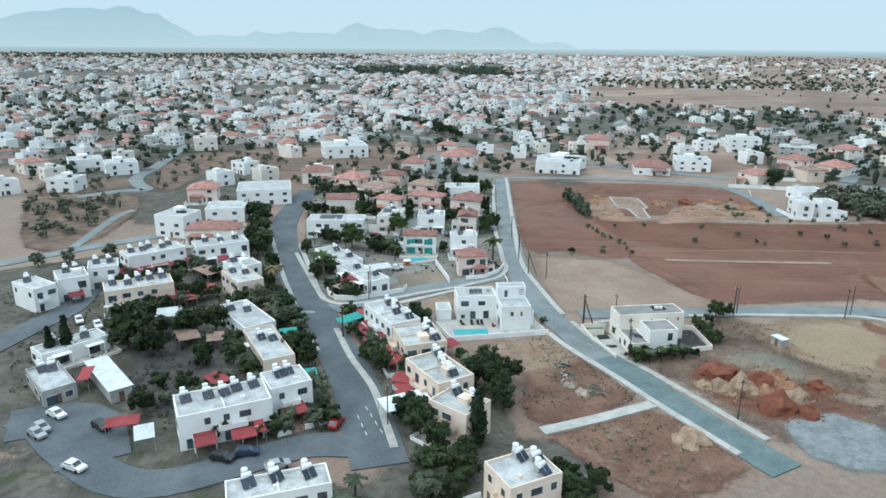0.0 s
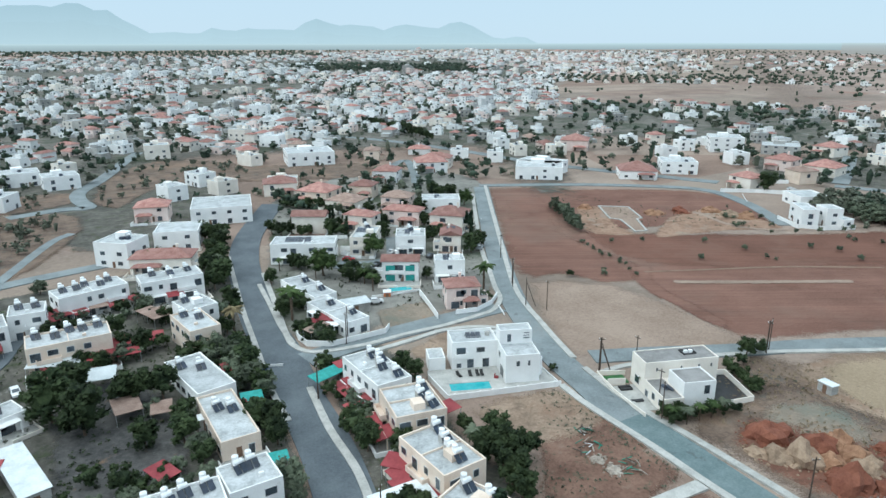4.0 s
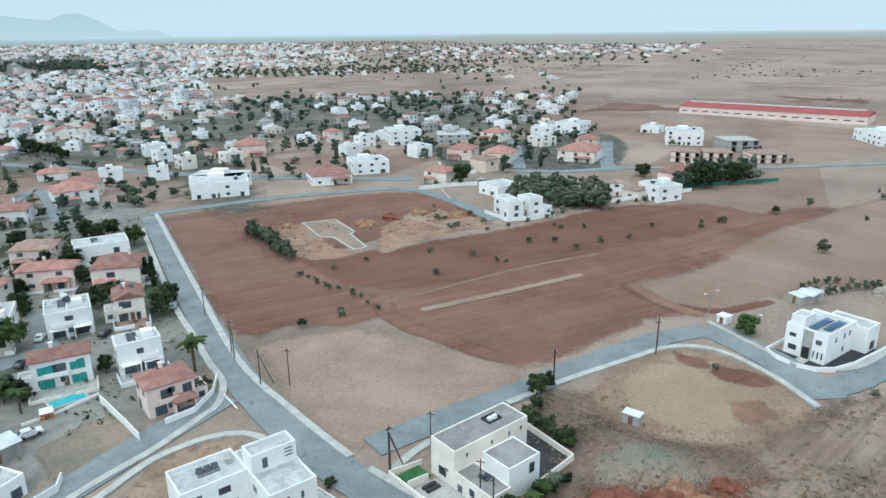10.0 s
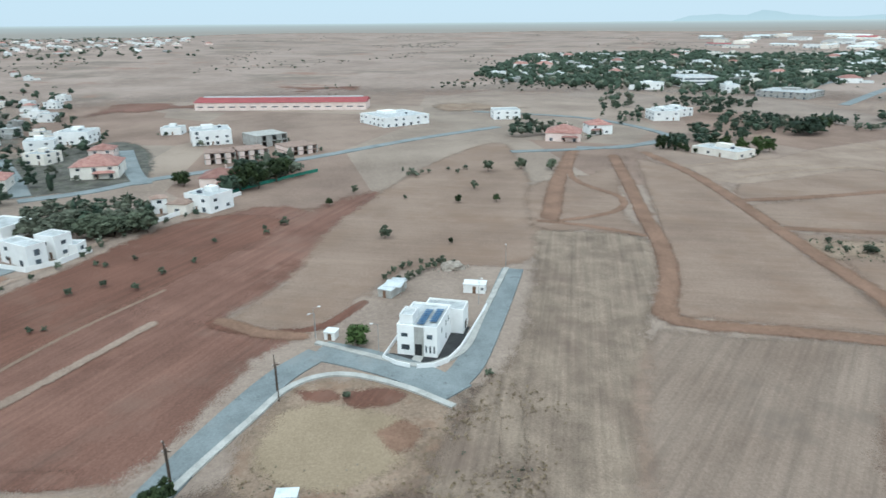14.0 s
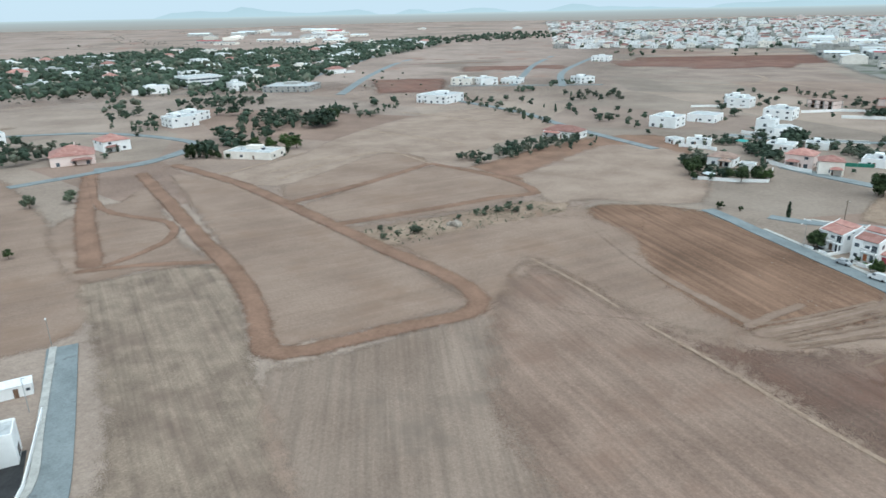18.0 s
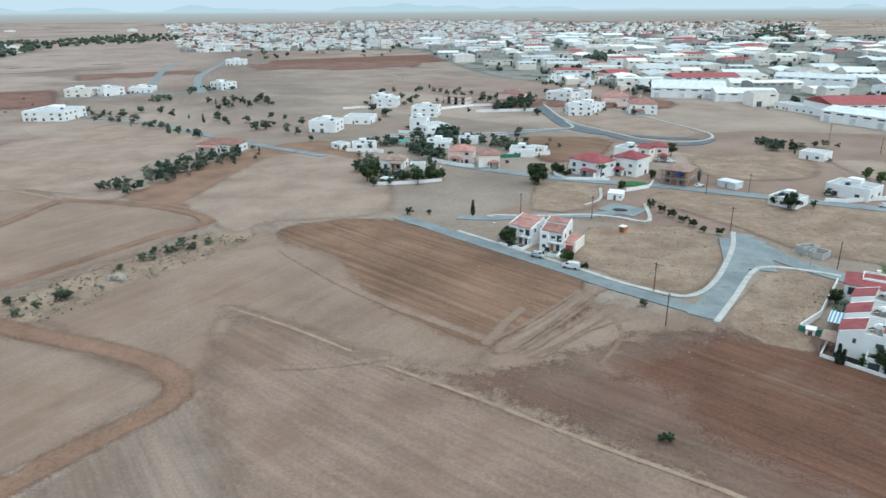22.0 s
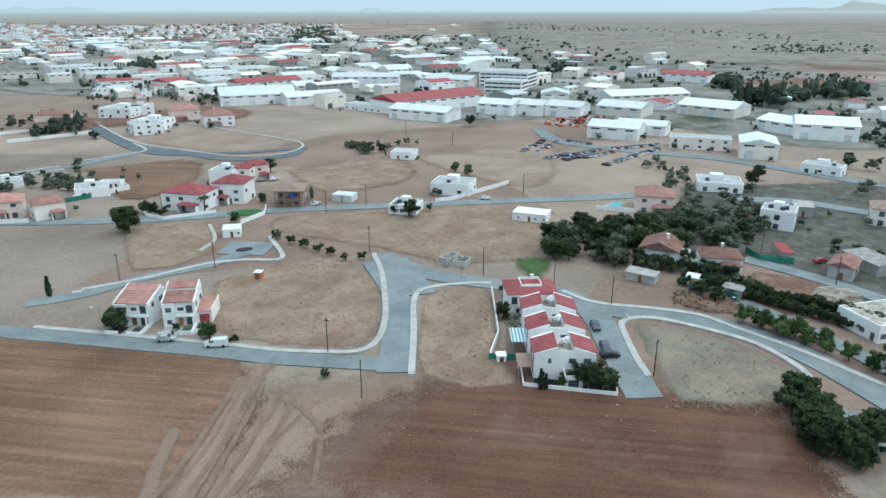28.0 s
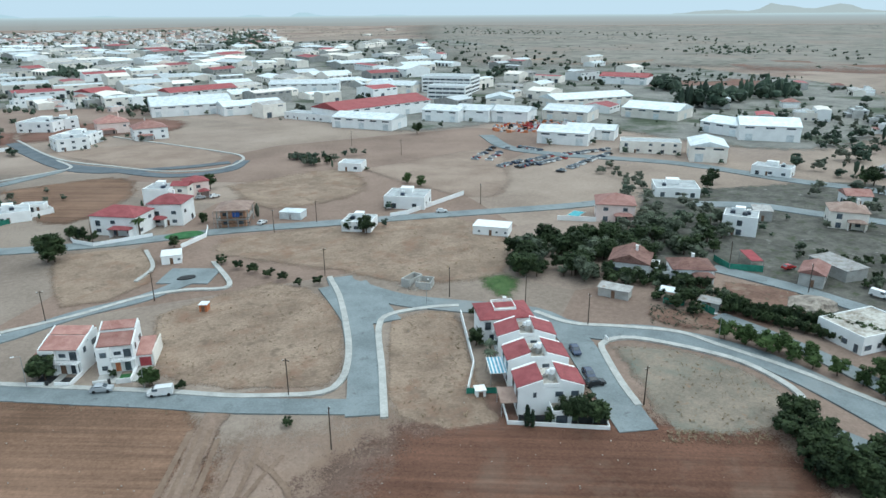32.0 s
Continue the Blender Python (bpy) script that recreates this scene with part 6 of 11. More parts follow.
hip(-177.4, -139.3, 138, 9.3, 8.9, 4, gable=True)
shed(-29.8, -119.3, 120, 8.2, 3.8, 2.6)
shed(-44.6, -100.5, 116, 5.0, 3.0, 2.4)
shed(-127.8, -145.4, 134, 6.3, 7.5, 4)
warehouse(-123.2, -474.5, -165, 88.9, 34.0, 9, red=True)
warehouse(-97.0, -424.0, 125, 46.2, 22.0, 7)
warehouse(-158.0, -424.0, 125, 28.5, 22.0, 8)
warehouse(-177.0, -413.0, 125, 26.7, 22.0, 8)
warehouse(-196.0, -393.0, 125, 26.7, 22.0, 8)
office(-262.0, -590.0, 132, 50.0, 34.0, 16)
office(-231.0, -541.0, 132, 36.0, 22.0, 12)
warehouse(-172.0, -308.0, 128, 30.0, 22.0, 7)
warehouse(-196.0, -312.0, 128, 29.7, 18.0, 6)
flat(-191.0, -260.0, 136, 31.9, 14.0, 6.5, tone=2, tanks=0)
warehouse(-203.0, -232.0, 134, 18.0, 26.0, 8, tone=3)
flat(-196.3, -188.4, 112, 17.0, 10.0, 4.5, tanks=1)
warehouse(-283.0, -253.4, 132, 33.5, 28.0, 9)
warehouse(-280.4, -276.4, 92, 28.4, 24.0, 7)
flat(-77.0, -478.8, 119, 44.5, 14.0, 5, tanks=0)
warehouse(-7.6, -570.0, 175, 59.6, 40.0, 8)
warehouse(-47.5, -543.8, -177, 47.1, 24.0, 7)
warehouse(-35.2, -671.2, -165, 66.4, 26.0, 8, red=True)
warehouse(-140.9, -675.5, 155, 69.4, 26.0, 8)
warehouse(-235.8, -378.3, 120, 33.4, 26.0, 7, tone=3)
warehouse(-300.2, -434.5, 172, 74.1, 28.0, 7, tone=3)
warehouse(-462.8, -552.6, 121, 51.7, 28.0, 8, red=True)
warehouse(-296.0, -352.5, 111, 42.2, 30.0, 7, tone=3)
warehouse(-232.4, -463.0, 146, 22.7, 24.0, 8, tone=3)
warehouse(-211.3, -613.6, 132, 47.2, 26.0, 8, tone=3)
warehouse(48.4, -718.7, -147, 26.8, 24.0, 7, red=True)
longroof(654.4, 121.4, -100, 146.8, 30.0, 6.5)



def yard(fx, fy, fa, fw, fd, rng):
    """A paved forecourt with a low boundary wall, broken by a gate, before a house."""
    c, sn = math.cos(fa), math.sin(fa)

    def P(u, v):
        return fx + u * c - v * sn, fy + u * sn + v * c

    for depth in (6.0, 4.2, 2.8):
        u0, u1, v0, v1 = -fw - 0.8, fw + 0.8, -fd - depth, -fd - 0.02
        rim = [P(u, v) for u, v in ((u0, v0), (0, v0), (u1, v0), (u0, v0 + 1), (u1, v0 + 1))]
        if not any(on_road(x, y, 0.4) or inside_foot(x, y, 0.3) for x, y in rim):
            break
    else:
        return
    ob = link_mesh("paved_yard", boxes((u0, v0, -0.2, u1, v1, 0.12)), rng.choice((KERB, KERB, YARDTILE)), None, "", pose(fx, fy, 0, 0, 0, math.degrees(fa)))
    tagged(ob, "pale paved forecourt in front of a house", "yard", "", "structure")
    gate = rng.uniform(-0.6, 0.4) * fw
    h = rng.uniform(0.8, 1.2)
    wall = link_mesh("garden_wall", boxes((u0, v0, -0.2, gate, v0 + 0.18, h), (gate + 2.6, v0, -0.2, u1, v0 + 0.18, h), (u0, v0 + 0.18, -0.2, u0 + 0.18, v1, h * 0.9), (u1 - 0.18, v0 + 0.18, -0.2, u1, v1, h * 0.9)),
                     rng.choice((WHITE, SAND, WHITE)), None, "", pose(fx, fy, 0, 0, 0, math.degrees(fa)))
    tagged(wall, "low rendered wall with a gate gap round a forecourt", "wall")


YARDTILE = mat("red_brown_yard_tiles", (0.23, 0.15, 0.12), (0.34, 0.235, 0.19), 0.4, 3, 0.85, 0.15, vary=0.12)
yrng = random.Random(21)
for foot in list(FOOT):
    if 60 < foot[1] < 330 and -60 < foot[0] < 160 and foot[3] > 2.8 and foot[4] > 2.8:
        yard(*foot, yrng)

# ---- three modern houses ----
def storey_block(ob, x0, y0, x1, y1, h, material=WHITE, deck=DECK, para=0.45, z0=-0.3):
    cx, cy = (x0 + x1) / 2, (y0 + y1) / 2
    bm = bmesh.new()
    shell(bm, x1 - x0, y1 - y0, h, para, 0.22, z0)
    bmesh.ops.translate(bm, verts=bm.verts, vec=(cx, cy, 0))
    part("wall", bm, material, ob)
    part("roof", boxes((x0 + 0.21, y0 + 0.21, h - para - 0.3, x1 - 0.21, y1 - 0.21, h - para)), deck, ob)


def wall_run(ob, pts, h, t=0.2, name="boundary_wall", material=WHITE):
    for (ax, ay), (bx, by) in zip(pts, pts[1:]):
        a = math.degrees(math.atan2(by - ay, bx - ax))
        L = math.hypot(bx - ax, by - ay)
        part(name, boxes((0, -t / 2, -0.3, L + t / 2, t / 2, h)), material, ob, matrix=pose(ax, ay, 0, 0, 0, a))


def slab(pts, z0, z1):
    """An upright prism over a plan of any outline."""
    bm = bmesh.new()
    lo, hi = [[bm.verts.new((x, y, z)) for x, y in pts] for z in (z0, z1)]
    bm.faces.new(hi)
    bm.faces.new(lo[::-1])
    for k in range(len(pts)):
        bm.faces.new((lo[k], lo[(k + 1) % len(pts)], hi[(k + 1) % len(pts)], hi[k]))
    bmesh.ops.recalc_face_normals(bm, faces=bm.faces)
    return bm


def white_pool_house():
    ob = root("modern_house", 73, 137, -22, 24, 22, "white cubic modern house with pool terrace and roof tower", "house")
    storey_block(ob, -9.4, -0.6, 0.8, 6.5, 6.8)
    storey_block(ob, 0.75, -8.8, 8.2, 5.0, 6.8)
    storey_block(ob, 0.9, -2.2, 8.19, 1.4, 9.7, z0=6.3)
    storey_block(ob, -14.6, -0.5, -10.9, 4.8, 3.3)
    bm = bmesh.new()
    tube(bm, (8.1, -4.9, -0.3), (8.1, -4.9, 3.2), 1.75, 1.75, 28)
    part("round_bay", bm, WHITE, ob, "curved white bay under the balcony")
    ring = [(8.1 + 1.75 * math.cos(k * math.pi / 14), -4.9 + 1.75 * math.sin(k * math.pi / 14)) for k in range(-7, 8)]
    inner = [(8.1 + 1.6 * math.cos(k * math.pi / 14), -4.9 + 1.6 * math.sin(k * math.pi / 14)) for k in range(7, -8, -1)]
    part("balcony_screen", slab(ring + inner, 3.2, 4.2), WHITE, ob, "curved white balcony parapet")
    part("terrace", slab([(-15.0, -4.0), (-12.3, -13.3), (12.0, -10.8), (10.4, -3.0), (9.6, 5.6), (8.15, 5.6), (8.15, -8.75), (0.7, -8.75), (0.7, -0.55), (-15.0, -0.55)], -0.3, 0.42), KERB, ob, "pale paved pool terrace")
    part("pool_water", boxes((-11.2, -10.6, 0.40, -2.6, -7.4, 0.45)), POOL, ob, "turquoise swimming pool water")
    part("pool_edge", boxes((-11.6, -11.0, 0.41, -2.2, -10.6, 0.5)), KERB, ob)
    part("pool_edge", boxes((-11.6, -7.4, 0.41, -2.2, -7.0, 0.5)), KERB, ob)
    wall_run(ob, [(-15.2, -3.9), (-12.4, -13.6), (12.2, -11.1)], 1.3)
    wall_run(ob, [(12.2, -11.1), (10.6, -3.0), (9.8, 5.6)], 0.7)
    for k in range(9):
        f = (k + 0.5) / 9
        part("pier", boxes((-0.2, -0.16, -0.2, 0.2, 0.16, 1.42)), WHITE, ob, matrix=pose(-12.4 + 24.6 * f, -13.6 + 2.5 * f, 0, 0, 0, 5.8))
    for x, z, w, h in ((-5.3, 0.45, 1.6, 2.2), (-1.8, 0.45, 1.6, 2.2), (-7.9, 0.6, 1.2, 1.2), (-3.0, 4.1, 2.0, 1.3)):
        add_window(ob, pose(x, -0.6, z), w, h)
    part("balcony", boxes((-8.9, -1.5, 3.2, -5.9, -0.58, 3.4), (-8.9, -1.5, 3.4, -5.9, -1.38, 4.3), (-8.9, -1.38, 3.4, -8.78, -0.58, 4.3), (-6.02, -1.38, 3.4, -5.9, -0.58, 4.3)), WHITE, ob)
    add_window(ob, pose(-7.4, -0.6, 3.45), 2.2, 2.1)
    add_window(ob, pose(0.75, -5.6, 0.45, 0, 0, 270), 3.0, 2.5)
    add_window(ob, pose(0.75, -3.2, 4.1, 0, 0, 270), 1.6, 1.3)
    add_window(ob, pose(3.4, -8.8, 4.2), 0.9, 1.3)
    add_window(ob, pose(5.8, -8.8, 4.2), 0.6, 1.3)
    for y, z in ((-7.6, 4.2), (1.0, 4.2), (2.8, 1.0)):
        add_window(ob, pose(8.2, y, z, 0, 0, 90), 0.6, 1.3)
    for k in range(3):
        add_window(ob, pose(6.9, -2.2, 7.5 + k * 0.6), 1.5, 0.34, False)
    add_window(ob, pose(3.0, -2.2, 6.9), 1.0, 1.9)
    for k in range(3):
        shared("panel", cached("panel", lambda: boxes((-0.5, -0.85, 0, 0.5, 0.85, 0.05)), PANELM), ob, pose(-5.2 + k * 1.15, 3.0, 6.75, 28, 0, 0))
    part("panel_stand", boxes((-5.9, 2.4, 6.3, -2.3, 2.5, 6.6), (-5.9, 3.4, 6.3, -2.3, 3.5, 6.95)), STEEL, ob)
    part("roof_unit", boxes((-1.2, 3.0, 6.3, -0.3, 3.8, 7.2)), GREYR, ob)
    return ob


def sun_lounger(x, y, rot):
    if "lounger" not in MESHES:
        ob = new("sun_lounger")
        tagged(ob, "dark cushioned sun lounger beside the pool", "sun lounger", "pool loungers")
        part("bed", boxes((-0.35, -1.0, 0.25, 0.35, 0.4, 0.4)), BLACK, ob)
        part("backrest", boxes((-0.35, 0.0, 0, 0.35, 0.75, 0.1)), BLACK, ob, matrix=pose(0, 0.4, 0.32, 35, 0, 0))
        for sx in (-0.3, 0.25):
            for sy in (-0.9, 0.3):
                part("leg", boxes((sx, sy, 0, sx + 0.05, sy + 0.05, 0.26)), STEEL, ob)
        MESHES["lounger"] = ob
        ob.matrix_basis = pose(x, y, 0.42, 0, 0, rot)
        return ob
    return copy_thing(MESHES["lounger"], pose(x, y, 0.42, 0, 0, rot))


def local(rx, ry, rot, u, v):
    a = radians(rot)
    return rx + u * math.cos(a) - v * math.sin(a), ry + u * math.sin(a) + v * math.cos(a)


white_pool_house()
for u in (-6.0, -4.4, -3.4, -8.5):
    sun_lounger(*local(73, 137, -22, u, -4.0), -22 + 20 * (u < -8))
FLOAT = tagged(link_mesh("pool_chair", boxes((-0.4, -0.4, 0, 0.4, 0.4, 0.35), (-0.4, 0.3, 0.35, 0.4, 0.42, 0.9)), AWNING), "small red plastic garden chair by the pool", "chair")
FLOAT.matrix_basis = pose(*local(73, 137, -22, -0.6, -6.0), 0.42, 0, 0, 40)


def grey_roof_house():
    ob = root("modern_house", 98, 106, -20, 20, 16, "pale modern house with stepped grey flat roofs", "house")
    storey_block(ob, -6.6, 2.6, 9.9, 8.6, 7.0, SAND, ROOFGREY, 0.18)
    storey_block(ob, -2.4, -5.4, 4.5, 0.7, 6.2, WHITE, ROOFGREY, 0.18)
    storey_block(ob, -6.6, -6.0, -2.45, 2.55, 3.4, SAND, ROOFGREY, 0.18)
    part("link_wall", boxes((-2.4, 0.72, -0.3, 7.5, 2.58, 3.3)), SAND, ob)
    part("roof_well", boxes((3.2, 5.0, 6.83, 6.2, 7.2, 6.9), (3.2, 5.0, 6.83, 3.4, 7.2, 7.15), (6.0, 5.0, 6.83, 6.2, 7.2, 7.15), (3.4, 7.0, 6.83, 6.0, 7.2, 7.15)), COURT, ob, "dark framed roof well")
    for u in (4.1, 5.2):
        part("air_unit", boxes((u - 0.4, 5.6, 6.9, u + 0.4, 6.2, 7.5)), WHITE, ob)
    add_window(ob, pose(2.6, -5.4, 3.4), 1.3, 2.0)
    add_window(ob, pose(4.5, -3.0, 1.2, 0, 0, 90), 1.2, 1.8)
    for x in (-4.0, 1.5, 5.5, 8.3):
        add_window(ob, pose(x, 2.6, 4.9), 0.5, 0.9, False)
    for y, z in ((-4.4, 1.0), (-1.6, 1.0), (1.2, 0.2)):
        add_window(ob, pose(-6.6, y, z, 0, 0, 270), 1.3, 1.5)
    add_window(ob, pose(-6.6, 5.6, 1.0, 0, 0, 270), 2.0, 1.8)
    for k in range(2):
        shared("panel", cached("panel", lambda: boxes((-0.5, -0.85, 0, 0.5, 0.85, 0.05)), PANELM), ob, pose(-4.3 + k * 0.9, -1.6 - k * 0.5, 3.55, 18, 0, 30))
    part("panel_stand", boxes((-4.8, -2.2, 3.2, -2.9, -1.4, 3.42)), STEEL, ob)
    wall_run(ob, [(-12.6, 12.4), (-12.4, 4.0), (-10.6, -6.2)], 1.0, material=SAND)
    wall_run(ob, [(-12.6, 12.4), (-6.6, 11.4)], 1.0, material=SAND)
    wall_run(ob, [(-12.4, 7.4), (-8.6, 7.0)], 1.6, material=SAND)
    wall_run(ob, [(9.9, 8.0), (15.0, 7.2), (13.9, -4.6), (4.5, -5.6)], 1.3, material=SAND)
    part("lawn", boxes((-12.2, 7.7, -0.2, -7.2, 11.4, 0.12)), LAWN, ob, "small green lawn")
    part("dark_court", slab([(4.6, -5.4), (13.7, -4.4), (14.7, 7.0), (10.0, 7.7), (10.0, 2.5), (4.6, 2.5)], -0.2, 0.12), COURT, ob, "dark paved courtyard")
    part("forecourt", boxes((-12.0, -4.0, -0.3, -6.65, 6.8, 0.1)), KERB, ob, "pale paved forecourt")
    for y in (4.4, 5.4, -0.6):
        part("planter", boxes((-10.6, y, 0, -8.0, y + 0.7, 0.5)), COURT, ob, "dark planting box in the forecourt")
    return ob


def solar_house():
    ob = root("modern_house", 178.5, 62.8, -113, 18, 30, "white cubic modern house with solar panels on its roof", "house")
    storey_block(ob, -4.5, -8.0, 4.6, 5.0, 7.2)
    storey_block(ob, -2.0, 4.9, 7.6, 10.5, 6.2)
    storey_block(ob, -4.3, -6.6, -1.2, -2.0, 9.0, z0=6.7)
    part("entrance_panel", boxes((-0.6, -8.12, 0, 1.6, -8.02, 6.9)), GREYR, ob, "grey stone entrance panel")
    part("entrance_door", boxes((-0.4, -8.2, 0, 1.2, -8.12, 2.9)), BLACK, ob, "black glazed entrance door")
    add_window(ob, pose(2.9, -8.0, 4.2), 1.4, 1.2)
    for x in (2.1, 3.0, 3.9):
        add_window(ob, pose(x, -8.0, 0.9), 0.5, 1.8)
    add_window(ob, pose(-2.8, -8.0, 4.3), 1.6, 1.0)
    add_window(ob, pose(-2.6, -8.0, 1.2), 2.0, 1.4)
    for y, z in ((-4, 4.2), (0, 1.0), (2.5, 4.2), (0, 4.2)):
        add_window(ob, pose(4.6, y, z, 0, 0, 90), 0.8, 1.4)
    add_window(ob, pose(7.6, 7.5, 0.5, 0, 0, 90), 2.4, 2.2)
    wall_run(ob, [(-6.8, -11.3), (-3.2, -13.4), (0.0, -14.0)], 1.2)
    wall_run(ob, [(1.6, -14.0), (5.0, -12.6), (7.4, -9.4), (8.8, -3.2), (9.4, 7.0), (10.2, 21.6)], 1.2)
    wall_run(ob, [(-6.8, -11.3), (-6.8, 9.0)], 1.0)
    part("bare_garden", boxes((4.7, -8.0, -0.2, 8.4, 9.0, 0.1)), COURT, ob, "dark bare garden soil")
    part("front_garden", boxes((-6.2, -12.0, -0.2, 6.0, -8.2, 0.09)), COURT, ob, "dark bare garden soil")
    part("path", boxes((-0.6, -13.6, -0.1, 1.6, -8.2, 0.2)), KERB, ob)
    me = cached("blue_panel", lambda: boxes((-0.5, -0.85, 0, 0.5, 0.85, 0.05)), PANELBLUE)
    for x, y0, n in ((0.5, -6.3, 8), (2.9, -4.6, 7)):
        for k in range(n):
            shared("panel", me, ob, pose(x, y0 + k * 1.06, 7.14, 0, 9, 90))
        part("panel_rail", boxes((x - 0.7, y0 - 0.6, 6.9, x - 0.6, y0 + n * 1.06, 7.16), (x + 0.6, y0 - 0.6, 6.9, x + 0.7, y0 + n * 1.06, 7.06)), STEEL, ob)
    return ob


grey_roof_house()
solar_house()


# ---- nearer town quarters, house by house ----
OLIVE_PLOTS = [[(-38.0, 399.8), (1.2, 397.1), (4.9, 374.0), (-16.3, 361.5), (-43.1, 363.5)],
               [(-45.0, 358.3), (-4.9, 352.4), (1.9, 316.8), (-21.4, 261.4), (-39.4, 266.5)],
               [(9.6, 368.3), (22.5, 426.3), (54.1, 474.0), (96.0, 437.0), (73.9, 403.3), (36.4, 380.7), (18.9, 348.5)],
               [(80.9, 433.2), (164.4, 397.9), (147.6, 361.4), (79.2, 386.0)],
               [(187.5, 511.4), (249.8, 495.8), (216.4, 434.0), (174.5, 458.1)]]


def in_poly(x, y, p):
    c = False
    for (x0, y0), (x1, y1) in zip(p, p[1:] + p[:1]):
        if (y0 > y) != (y1 > y) and x < (x1 - x0) * (y - y0) / (y1 - y0) + x0:
            c = not c
    return c


def in_plots(x, y):
    return any(in_poly(x, y, p) for p in OLIVE_PLOTS)


for plot in OLIVE_PLOTS:
    patch("rough", plot, 6.0, "olive_plot")


def quarter(az0, az1, r0, r1, pitch, keep, seed, red=0.35):
    rng = random.Random(seed)
    turn = rng.uniform(0, 90)
    n = int(2 * r1 / pitch)
    made = 0
    for i in range(-n, n):
        for j in range(-n, n):
            a = radians(turn)
            x0, y0 = i * pitch + rng.uniform(-4, 4), j * pitch + rng.uniform(-4, 4)
            x, y = x0 * math.cos(a) - y0 * math.sin(a), x0 * math.sin(a) + y0 * math.cos(a)
            az = (math.degrees(math.atan2(x, y)) + 180) % 360 - 180
            if not (az0 < az < az1 and r0 < math.hypot(x, y) < r1) or rng.random() > keep:
                continue
            x, y = x + 50, y + 37
            near_road = any(abs(q.x - x) < 60 and abs(q.y - y) < 60 and math.hypot(q.x - x, q.y - y) < w / 2 + 9 for line, w in ROADS for q in line[::2])
            if inside_foot(x, y, 9) or near_road or in_plots(x, y):
                continue
            w, d = rng.uniform(9, 14), rng.uniform(8, 11)
            rot = turn + rng.choice((0, 90, 180, 270)) + rng.uniform(-4, 4)
            if rng.random() < red:
                hip(x, y, rot, w, d, rng.choice((3.6, 6.2, 6.5)), tone=rng.choice((0, 0, 2)), tile=rng.choice((0, 0, 1)))
            else:
                flat(x, y, rot, w, d, rng.choice((4.0, 6.8, 6.8, 7.2)), tanks=1, tone=rng.choice((0, 0, 0, 2)))
            made += 1


quarter(-20, 12, 285, 430, 27, 0.75, 4)
quarter(12, 32, 350, 440, 27, 0.7, 5, 0.55)
quarter(30, 56, 330, 480, 30, 0.55, 6)

# ---- plants ----
def leaf_quads(rng, centre, radius, n, size, flat_z=0.8):
    vs, fs = [], []
    for _ in range(n):
        while True:
            p = Vector((rng.uniform(-1, 1), rng.uniform(-1, 1), rng.uniform(-1, 1)))
            if 0.25 < p.length < 1:
                break
        p = p * (0.75 + 0.25 * rng.random()) * radius
        p.z *= flat_z
        q = Euler((rng.uniform(-0.9, 0.9), rng.uniform(-0.9, 0.9), rng.uniform(0, 6.3))).to_matrix()
        s = size * rng.uniform(0.6, 1.3)
        c = Vector(centre) + p
        i = len(vs)
        for a, b in ((-1, -0.6), (1, -0.6), (0.7, 0.7), (-0.7, 0.7)):
            vs.append(tuple(c + q @ Vector((a * s, b * s, 0))))
        fs.append((i, i + 1, i + 2, i + 3))
    return vs, fs


def blob(rng, centre, radius, flat_z=0.8, rough=0.3):
    """A lumpy dark heart for a leaf clump, so that little sky shows through it."""
    bm = bmesh.new()
    bmesh.ops.create_icosphere(bm, subdivisions=1, radius=radius)
    for v in bm.verts:
        v.co *= 1 + rng.uniform(-rough, rough)
        v.co.z *= flat_z
        v.co += Vector(centre)
    bm.verts.index_update()
    out = [tuple(v.co) for v in bm.verts], [tuple(v.index for v in f.verts) for f in bm.faces]
    bm.free()
    return out


def join(parts):
    vs, fs = [], []
    for v, f in parts:
        o = len(vs)
        vs += v
        fs += [tuple(i + o for i in g) for g in f]
    return vs, fs


def mesh_of(name, vf, material):
    me = bpy.data.meshes.new(name)
    me.from_pydata(vf[0], [], vf[1])
    me.materials.append(material)
    me.update()
    return me


def broad_crown(seed, clumps=11, spread=0.36, low=0.3, leaves=54, size=0.038):
    """A crown one metre high in unit scale: uneven clumps of leaves round a few limbs."""
    rng = random.Random(seed)
    mid = (low + 0.95) / 2
    parts = [blob(rng, (0, 0, mid), spread * 0.72, (0.92 - low) / 2 / spread * 0.9, 0.2)]
    for k in range(clumps):
        a, up = k * 2.4 + rng.uniform(-0.4, 0.4), rng.uniform(-0.75, 1.0)
        rr = spread * math.sqrt(1 - 0.8 * up * up) * rng.uniform(0.6, 0.95)
        z = mid + (0.86 - low) / 2 * up
        s = rng.uniform(0.11, 0.19)
        c = (math.cos(a) * rr, math.sin(a) * rr, z)
        parts.append(blob(rng, c, s * 0.7))
        parts.append(leaf_quads(rng, c, s * 1.2, leaves, size))
    return join(parts)


